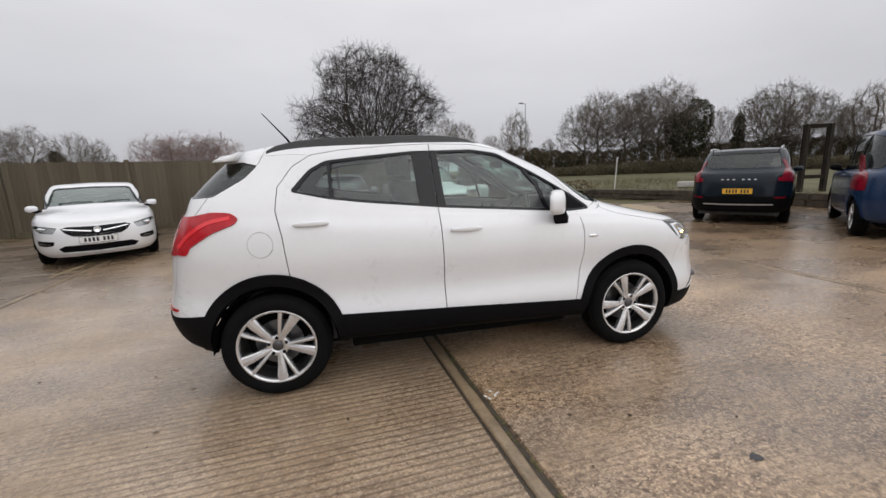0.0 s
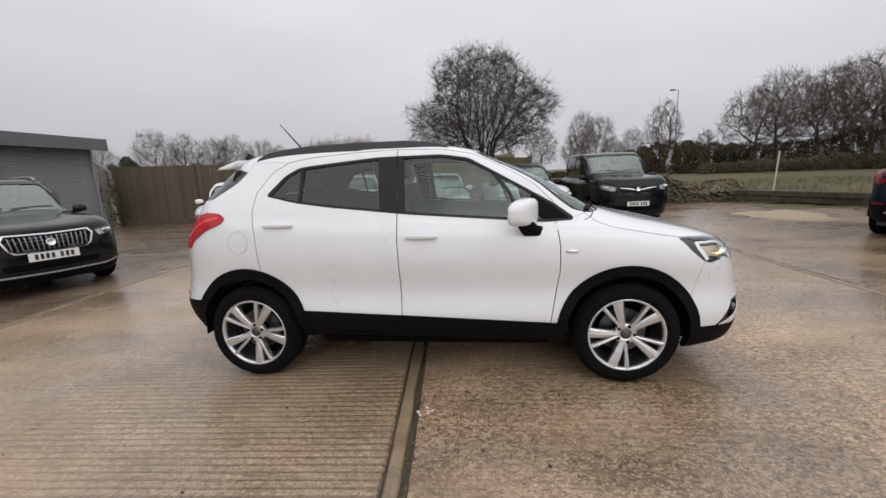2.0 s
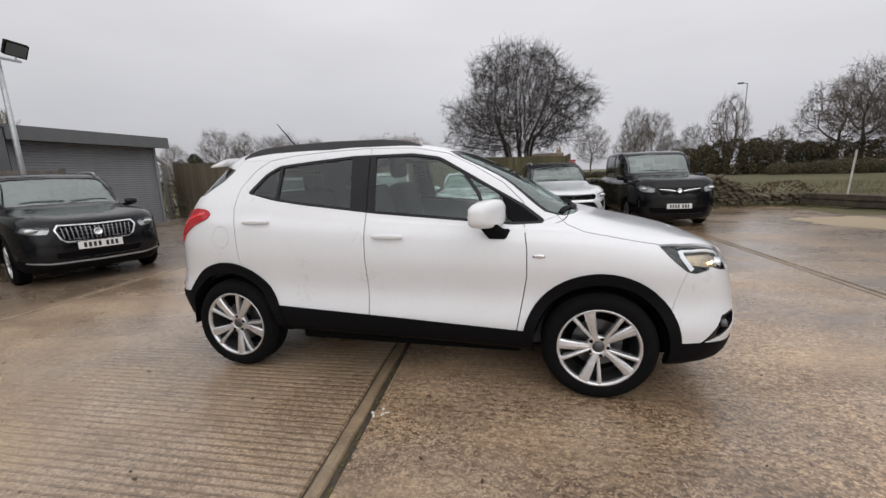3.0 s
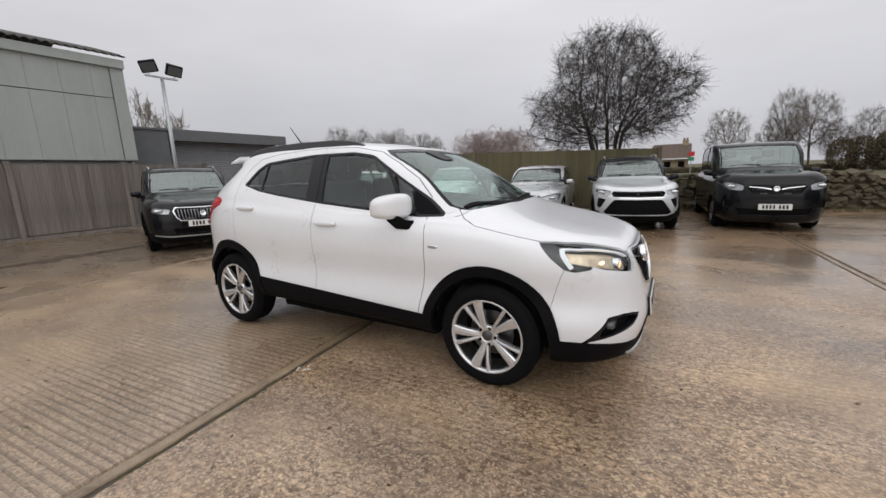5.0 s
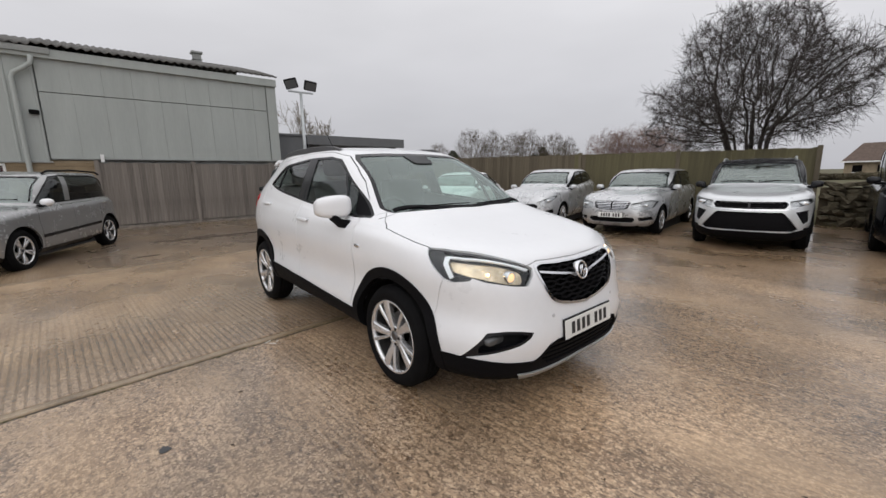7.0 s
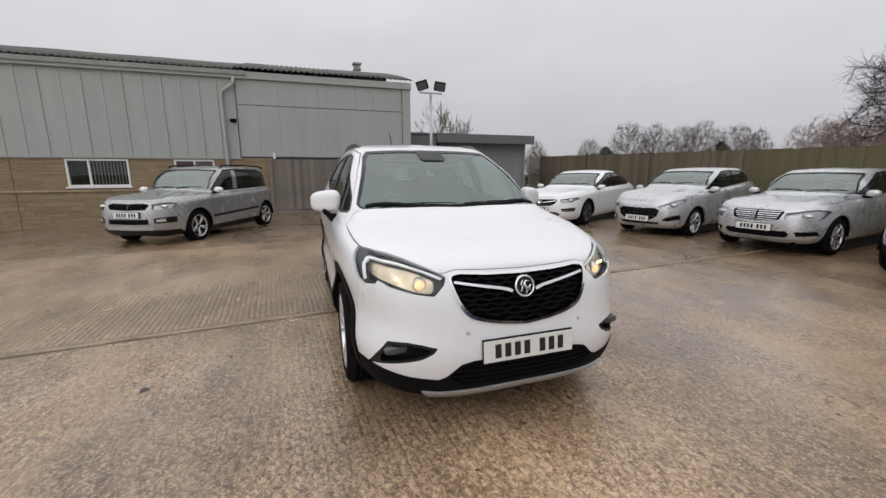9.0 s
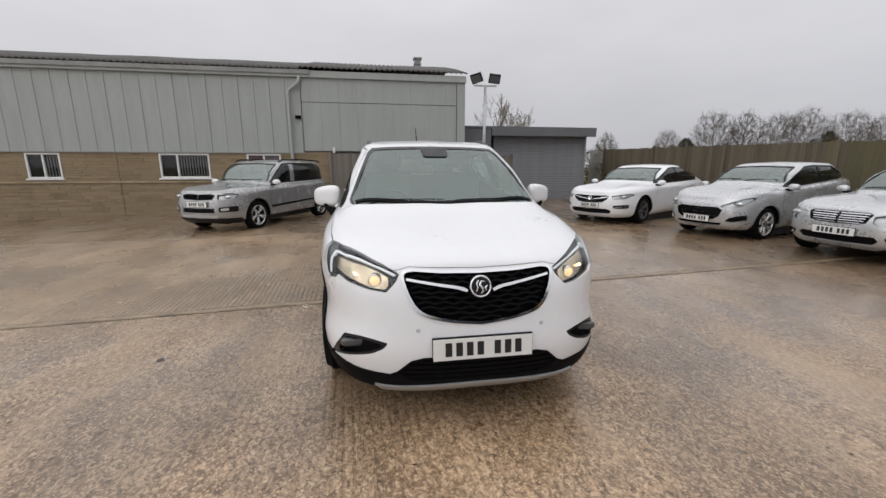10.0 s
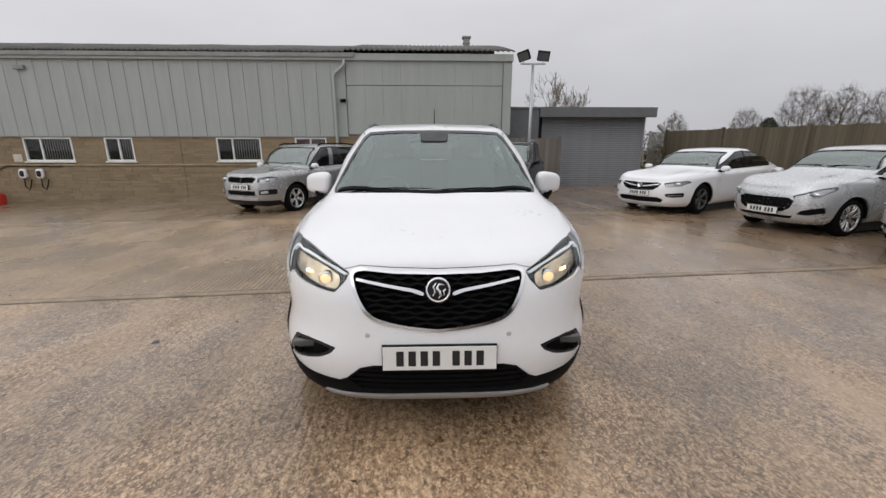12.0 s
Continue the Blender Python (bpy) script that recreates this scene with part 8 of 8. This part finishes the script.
    for x in g["pillars"]:
        skin(S, "pillar_trim", g["pillar_mat"] or GLOSS_BLACK, car, [S.find(ribbon([(x, top), (x + .02, belt(x))], g["pillar_w"]), "side", 5.5, 8.6)], (), 0.06, 0.0, 0.012)
    for ob in skin(S, "windscreen", PARKED_SCREEN, car, [ws], (), 0.09, -0.005, 0, True):
        ob.visible_shadow = False
    edge = [(w6 * .85, cz + .03), (w8 * .90, H - .13), (w8 * .8, H - .112), (0, H - .096)]
    skin(S, "windscreen_border", GLOSS_BLACK, car, [S.find(ribbon(edge, 0.016), "front", 6.05, 8.7)], (), 0.06, 0.003, 0.014, True)
    skin(S, "rear_window", PRIVACY_DARK, car, [rg], (), 0.09, -0.005, 0, True)
    # front and rear features
    for lp, kind, both in feats:
        if kind == "lamp":
            skin(S, "headlight_housing", LAMP_PALE, car, [lp], (), 0.05, -0.05, 0)
            mid = lp.mean(0)
            c0 = S.at([mid], -0.02)[0]
            put_pair("headlight_reflector", blob([c0[0] - .05, c0[1] - .085, c0[2] - .035], [c0[0] + .012, c0[1] + .085, c0[2] + .035], 2.4, 2), REFLECTOR_COOL, car)
            for ob in skin(S, "headlight", LENS, car, [lp], (), 0.05, 0.001, 0.012):
                ob.visible_shadow = False
        elif kind == "grille":
            skin(S, "grille", BLACK, car, [lp], (), 0.04, -0.03, 0.0, both)
            skin(S, "grille_rim", GLOSS_BLACK, car, [lp], [lp.mean(0) + (lp - lp.mean(0)) * .93], 0.05, 0.004, 0.02, both)
        elif kind == "intake":
            skin(S, "intake", BLACK, car, [lp], (), 0.05, -0.025, 0.0, both)
        elif kind == "chrome":
            skin(S, "chrome_trim", CHROME, car, [lp], (), 0.03, 0.006, 0.02, both)
        elif kind == "silver":
            skin(S, "silver_trim", mat("silver_trim", (0.50, 0.51, 0.52), 0.32, metal=0.6), car, [lp], (), 0.03, 0.008, 0.02, both)
        elif kind == "tail":
            skin(S, "tail_light", RED_LENS_DIM, car, [lp], (), 0.04, 0.006, 0.02, both)
        elif kind == "black":
            skin(S, "black_trim", GLOSS_BLACK, car, [lp], (), 0.05, 0.003, 0.012, both)
        elif kind == "body":
            skin(S, "trim_panel", body, car, [lp], (), 0.05, 0.004, 0.012, both)
    bars = g.get("bars")
    if bars:
        kind, ymax, z0, z1, n = bars
        for i in range(n):
            if kind == "v":
                y = ymax * (i + .5) / n
                lp = S.find(ribbon([(y, z0), (y * 1.05, z1)], 0.016), "front", 0, 8)
                skin(S, "grille_bar", g.get("bar_mat", CHROME), car, [lp], (), 0.04, -0.004, 0.02)
            else:
                z = lerp(z0, z1, (i + .5) / n)
                lp = S.find(ribbon([(0, z), (ymax * lerp(.82, 1, (i + .5) / n), z + .004)], 0.012), "front", 0, 8)
                skin(S, "grille_bar", g.get("bar_mat", CHROME), car, [lp], (), 0.04, -0.004, 0.02, True)
    bz = g.get("badge")
    if bz:
        c0 = S.at(S.find([(0.0005, bz)], "front", 0, 6), 0.006)[0]
        bm = lathe([(.052, -0.03), (.052, 0.004), (.045, 0.009), (.040, 0.002), (.0005, 0.004)], 24, "x")
        bmesh.ops.transform(bm, verts=bm.verts, matrix=Matrix.Translation((c0[0] + .004, 0, bz)) @ pose(0, 0, 0, 0, -10, 0))
        part("badge", bm, CHROME, car, "round chrome badge", True)
    if g["plate"]:
        c0 = S.at(S.find([(0.2, g["plate_z"])], "front", 0, 5), 0.01)[0]
        number_plate(car, (c0[0] + .02, 0, g["plate_z"]), 0, -3, PLATE_W)
    if g["plate_mat"]:
        zr = g["rear_plate_z"]
        c0 = S.at(S.find([(0.2, zr)], "rear", 0, 7), 0.01)[0]
        number_plate(car, (c0[0] - .02, 0, zr), 180, -4, g["plate_mat"])
    # mirrors, handles, wheels
    mx, mz = cx - .32, bf + .07
    mm = g["mirror"] or body
    put_pair("door_mirror", blob((mx - .06, w - .08, mz - .065), (mx + .07, w + .105, mz + .06), 3.2, 2), mm, car)
    put_pair("mirror_arm", blob((mx - .02, w - .14, mz - .08), (mx + .06, w + .02, mz - .03), 3, 2), BLACK, car)
    for x0, dz in g["handles"]:
        z = belt(x0) - .12 + dz
        c0 = S.at(S.find([(x0, z)], "side", 2, 6))[0]
        put_pair("door_handle", blob((x0 - .1, c0[1] - .002, z - .014), (x0 + .1, c0[1] + .03, z + .014), 3.2, 2), body, car)
    for x, sp in ((HF, .3 + HF), (HR, 1.1)):
        for s in (-1, 1):
            wheel(car, (x, s * (w - .142), hz), g["r"], 0.205, g["rim"], g["spokes"], g["twin"], g["alloy"], s, sp)
    wheel_wells(car, [(HF, hz), (HR, hz)], w - .01, g["r"] + .035, lo)
    seats(car, lerp(cx, rf, .9) - .35, max(rr, lerp(cx, rf, .9) - 1.3), min(lerp(bf, br, .4) + .02, H - .70), w * .82, wheel_x=cx - .55)
    if g["rails"]:
        bm = bmesh.new()
        add_tube(bm, [(rf - .1, w8 * .90, H - .05), (rf - .25, w8 * .90, H - .005), (lerp(rf, rr, .5), w8 * .91, H + .012), (rr + .25, w8 * .90, H - .01), (rr + .1, w8 * .88, H - .06)], 0.018, 6)
        put_pair("roof_rail", bm, GALV if g["rails"] == 1 else BLACK, car)
    for y0, y1 in ((-.55, -.02), (.05, .58)):
        a = S.at(S.find([(abs(y0), cz + .055)], "front", 6.1, 8), 0.012)[0]
        b = S.at(S.find([(abs(y1), cz + .065)], "front", 6.1, 8), 0.010)[0]
        a[1], b[1] = y0, y1
        part("wiper", tube([a, (a + b) / 2 + np.array((.01, 0, .01)), b], 0.006, 5), BLACK, car)
    return car


def dlo_end(g):
    return g["dlo_r"]


SILVER = paint("silver_paint", (0.52, 0.53, 0.545), 0.5, 0.28)
WARM_SILVER = paint("grey_silver_paint", (0.33, 0.333, 0.335), 0.5, 0.26)
LIGHT_SILVER = paint("light_silver_paint", (0.66, 0.68, 0.70), 0.4, 0.3)
WHITE2 = paint("white_paint", (0.76, 0.768, 0.79), 0.0, 0.3)
BLACK_PAINT = paint("black_paint", (0.006, 0.0065, 0.008), 0.0, 0.14, 0.12, 0.22)
NAVY = paint("navy_paint", (0.007, 0.013, 0.021), 0.0, 0.16, 0.15, 0.25)
BLUE = paint("blue_paint", (0.010, 0.030, 0.085), 0.1, 0.25, 0.3, 0.3)
ROW = "cars parked along the fence"

make_car("parked_car", "white executive hatchback with dark grille parked by the fence", ROW, dict(
    L=4.9, W=1.86, H=1.46, wb=2.83, fo=0.97, lo=0.17, nose=0.76, cowl=1.0, cowl_x=1.06, roof_f=0.10, roof_r=-0.95, rear_x=-2.25, belt_f=0.92, belt_r=1.0, tail=1.04, dlo_r=-1.62,
    pillars=(-0.35,), seams=(-0.35, -1.25), r=0.335, rim=0.225, spokes=5, twin=True, alloy=mat("dark_alloy", (0.12, 0.12, 0.125), 0.35, metal=0.7), paint=WHITE2, plate_z=0.46, badge=0.625, handles=((-0.2, 0), (-1.1, 0)),
    features=[("front", [(.52, .695), (.66, .722), (.83, .752), (.865, .715), (.78, .625), (.58, .600)], "lamp", False),
              ("front", [(0, .685), (.40, .70), (.48, .675), (.43, .60), (.33, .535), (0, .515)], "grille", True),
              ("front", [(.075, .615), (.2, .632), (.45, .672), (.45, .66), (.2, .615), (.08, .595)], "chrome", False),
              ("front", [(0, .37), (.46, .38), (.56, .33), (.50, .26), (0, .24)], "intake", True),
              ("front", [(.58, .465), (.83, .495), (.83, .40), (.70, .385), (.60, .40)], "intake", False),
              ("front", [(.62, .428), (.82, .450), (.82, .438), (.62, .415)], "chrome", False)],
    bars=("h", .40, .545, .69, 5), bar_mat=GLOSS_BLACK), (-5.66, 5.62), -63)
make_car("parked_car", "silver three-door hatchback with a large dark grille", ROW, dict(
    L=3.97, W=1.72, H=1.495, wb=2.49, fo=0.83, lo=0.19, nose=0.79, cowl=1.06, cowl_x=0.98, roof_f=0.12, roof_r=-1.38, rear_x=-1.66, belt_f=0.93, belt_r=1.13, tail=1.12, dlo_r=-1.3,
    pillars=(-0.42,), seams=(-0.45,), r=0.31, rim=0.222, spokes=7, twin=True, paint=SILVER, plate_z=0.39, handles=((-0.25, 0),),
    features=[("front", [(.42, .660), (.54, .712), (.68, .788), (.77, .825), (.785, .77), (.70, .645), (.55, .600), (.435, .615)], "lamp", False),
              ("front", [(0, .612), (.37, .622), (.455, .575), (.42, .455), (.32, .385), (0, .375)], "grille", True),
              ("front", [(0, .315), (.46, .325), (.42, .265), (0, .255)], "intake", True),
              ("front", [(.50, .355), (.57, .43), (.755, .495), (.765, .395), (.63, .345)], "intake", False)],
    bars=("h", .36, .40, .60, 5), bar_mat=GLOSS_BLACK), (-3.2, 6.66), -77)
make_car("parked_car", "silver estate car with a chrome louvred grille", ROW, dict(
    L=4.58, W=1.77, H=1.45, wb=2.76, fo=0.79, lo=0.20, nose=0.76, cowl=0.97, cowl_x=0.80, roof_f=-0.05, roof_r=-1.95, rear_x=-2.15, belt_f=0.93, belt_r=1.0, tail=1.02, dlo_r=-1.92,
    pillars=(-0.4,), seams=(-0.4, -1.3), r=0.315, rim=0.21, spokes=7, twin=False, paint=SILVER, plate_z=0.45,
    features=[("front", [(.40, .695), (.52, .725), (.72, .768), (.82, .738), (.785, .61), (.65, .56), (.47, .56), (.405, .595)], "lamp", False),
              ("front", [(0, .735), (.34, .735), (.385, .710), (.34, .59), (.26, .565), (0, .555)], "grille", True),
              ("front", [(0, .395), (.45, .405), (.49, .345), (.43, .285), (0, .275)], "intake", True),
              ("front", [(.54, .40), (.76, .42), (.78, .345), (.57, .315)], "intake", False)],
    bars=("h", .35, .562, .732, 5)), (-0.95, 7.05), -83)
make_car("parked_car", "light silver crossover with black roof, black mirrors and no front plate", ROW, dict(
    qf=3.9, pf=6.5, L=4.21, W=1.77, H=1.60, wb=2.60, fo=0.84, lo=0.2, nose=0.87, cowl=1.08, cowl_x=0.85, roof_f=0.05, roof_r=-1.3, rear_x=-1.65, belt_f=1.02, belt_r=1.1, tail=1.12, dlo_r=-1.35,
    r=0.325, rim=0.215, paint=LIGHT_SILVER, roof_paint=GLOSS_BLACK, mirror=GLOSS_BLACK, clad=0.42, plate=False, rails=1,
    features=[("front", [(0, .832), (.46, .842), (.505, .80), (.46, .730), (0, .718)], "grille", True),
              ("front", [(.51, .848), (.66, .876), (.79, .895), (.825, .825), (.67, .770), (.525, .755)], "lamp", False),
              ("front", [(0, .712), (.46, .722), (.62, .752), (.62, .738), (.46, .702), (0, .692)], "chrome", True),
              ("front", [(0, .665), (.44, .67), (.48, .64), (.66, .40), (.60, .36), (0, .35)], "intake", True),
              ("front", [(.60, .675), (.765, .71), (.79, .52), (.72, .47)], "intake", False)],
    bars=("h", .42, .74, .82, 3), bar_mat=BLACK), (1.50, 6.83), -80)
make_car("parked_van", "black passenger van with body-coloured bumpers", ROW, dict(
    qf=5.0, pf=7.5, L=4.40, W=1.85, H=1.82, wb=2.785, fo=0.89, lo=0.18, nose=1.06, cowl=1.23, cowl_x=1.22, roof_f=0.48, roof_r=-1.75, rear_x=-2.0, belt_f=1.08, belt_r=1.12, tail=1.15, dlo_r=-1.85,
    pillars=(-.15, -1.1), seams=(-.15, -1.15), r=0.325, rim=0.21, paint=BLACK_PAINT, plate_z=0.50, badge=0.845, roof_w=0.84, tumble=0.91, privacy=True, twin=False, alloy=mat("steel_wheel", (0.15, 0.15, 0.155), 0.4, metal=0.6),
    features=[("front", [(.50, .905), (.62, .95), (.80, .99), (.845, .93), (.76, .84), (.60, .815), (.52, .82)], "lamp", False),
              ("front", [(0, .91), (.42, .925), (.47, .88), (.38, .75), (0, .735)], "grille", True),
              ("front", [(0, .45), (.62, .47), (.56, .34), (0, .32)], "intake", True),
              ("front", [(.64, .60), (.80, .62), (.80, .48), (.68, .47)], "intake", False),
              ("front", [(.075, .845), (.20, .87), (.42, .892), (.42, .88), (.20, .852), (.08, .825)], "chrome", False)],
    bars=("h", .40, .75, .90, 4), bar_mat=GLOSS_BLACK), (3.90, 7.62), -86, "van")
make_car("parked_car", "black estate-style crossover with an upright chrome-barred grille", "", dict(
    L=4.45, W=1.86, H=1.655, wb=2.70, fo=0.87, lo=0.2, nose=0.90, cowl=1.10, cowl_x=0.85, roof_f=0.0, roof_r=-1.5, rear_x=-1.8, belt_f=1.03, belt_r=1.12, tail=1.15, dlo_r=-1.45,
    qf=4.8, pf=7.5, roof_w=0.76, tumble=0.86, r=0.345, rim=0.235, paint=BLACK_PAINT, plate_z=0.56, badge=0.735, clad=0.40, rails=1,
    features=[("front", [(.50, .84), (.62, .86), (.79, .88), (.83, .81), (.72, .765), (.54, .75)], "lamp", False),
              ("front", [(0, .83), (.41, .845), (.45, .80), (.41, .68), (.35, .64), (0, .63)], "grille", True),
              ("front", [(0, .855), (.43, .87), (.475, .80), (.425, .665), (.365, .615), (0, .605), (0, .622), (.355, .632), (.41, .677), (.455, .80), (.415, .852), (0, .838)], "chrome", True),
              ("front", [(0, .47), (.5, .48), (.48, .38), (0, .37)], "intake", True),
              ("front", [(0, .335), (.55, .345), (.78, .375), (.78, .36), (.55, .325), (0, .315)], "silver", True)],
    bars=("v", .40, .645, .83, 8), bar_mat=mat("dark_chrome", (0.22, 0.22, 0.23), 0.25, metal=0.9)), (-6.25, 1.55), -22)
rear_lamp = [("rear", [(.65, 1.00), (.71, 1.02), (.735, 1.20), (.66, 1.37), (.715, 1.37), (.82, 1.15), (.91, 1.0), (.91, .90), (.65, .935)], "tail", False)]
make_car("parked_car", "dark blue crossover seen from behind, tall red tail lights", "", dict(
    L=4.43, W=1.86, H=1.65, wb=2.70, fo=0.87, lo=0.2, nose=0.92, cowl=1.12, cowl_x=0.85, roof_f=0.0, roof_r=-1.62, rear_x=-1.98, belt_f=1.05, belt_r=1.16, tail=1.10, dlo_r=-1.45,
    r=0.35, rim=0.235, paint=NAVY, clad=0.53, roof_w=0.76, tumble=0.86, rails=1, privacy=True, plate_mat=PLATE_Y, rear_plate_z=0.73,
    features=[("front", [(.50, .84), (.62, .87), (.84, .90), (.88, .82), (.54, .75)], "lamp", False),
              ("rear", [(0, .455), (.60, .46), (.62, .435), (0, .43)], "silver", True),
              ("rear", [(0, .905), (.80, .90), (.80, .893), (0, .897)], "black", True),
              ("rear", [(0, 1.575), (.56, 1.565), (.60, 1.505), (0, 1.515)], "black", True),
              ("rear", [(.62, .602), (.80, .612), (.80, .582), (.62, .575)], "tail", False)]
             + [("rear", [(y, .985), (y + .045, .985), (y + .045, .962), (y, .962)], "silver", False) for y in (.06, .16, .26)] + rear_lamp),
    (7.98 + 2.70 * 0.809, 4.08 + 2.70 * 0.588), 36)
make_car("parked_van", "blue passenger van standing by the timber kerb", "", dict(
    L=4.40, W=1.85, H=1.82, wb=2.785, fo=0.89, lo=0.2, nose=0.98, cowl=1.18, cowl_x=1.02, roof_f=0.25, roof_r=-1.75, rear_x=-2.0, belt_f=1.08, belt_r=1.12, tail=1.15, dlo_r=-1.85,
    pillars=(-.15, -1.1), seams=(-.15, -1.15), r=0.33, rim=0.22, paint=BLUE, roof_w=0.77, tumble=0.86, privacy=True, mirror=BLACK,
    features=[("front", [(.50, .90), (.62, .945), (.84, 1.0), (.88, .90), (.53, .82)], "lamp", False),
              ("rear", [(.80, 1.40), (.86, 1.40), (.915, 1.1), (.915, .80), (.82, .80), (.80, 1.05)], "tail", False)]),
    (8.4 + 2.785 * 0.777, 1.18 + 2.785 * 0.629), 39, "van")
make_car("parked_car", "grey-silver boxy crossover parked near the workshop", "", dict(
    L=4.16, W=1.79, H=1.60, wb=2.58, fo=0.83, lo=0.2, nose=0.87, cowl=1.05, cowl_x=0.98, roof_f=0.30, roof_r=-1.74, rear_x=-1.93, belt_f=0.99, belt_r=1.05, tail=1.06, dlo_r=-1.72, qf=4.6, pf=7.2,
    pillars=(-.12,), pillar_mat=WARM_SILVER, pillar_w=0.15, privacy=True, seams=(-.1, -1.0), r=0.335, rim=0.225, spokes=5, twin=True, paint=WARM_SILVER, mirror=WHITE2, plate_z=0.62, rails=2, roof_w=0.80, tumble=0.885, handles=((-.35, 0), (-1.15, 0)),
    features=[("front", [(.47, .83), (.70, .865), (.80, .84), (.78, .75), (.60, .715), (.49, .73)], "lamp", False),
              ("front", [(0, .825), (.30, .845), (.40, .825), (.43, .80), (.37, .72), (0, .705)], "grille", True),
              ("front", [(0, .53), (.42, .54), (.42, .44), (0, .43)], "intake", True),
              ("front", [(.52, .56), (.80, .59), (.80, .47), (.52, .46)], "black", False),
              ("front", [(.56, .535), (.70, .555), (.70, .50), (.56, .49)], "silver", False),
              ("side", [(-.92, .585), (.88, .525), (.88, .475), (-.92, .535)], "black", False),
              ("side", [(-.92, .32), (.92, .30), (.92, .0), (-.92, .0)], "black", False),
              ("front", [(0, .33), (.80, .33), (.80, .0), (0, .0)], "black", True),
              ("front", [(0, .385), (.48, .39), (.48, .33), (0, .32)], "silver", True)],
    bars=("v", .34, .715, .83, 8), bar_mat=BLACK), (-6.08, -3.97), -25)
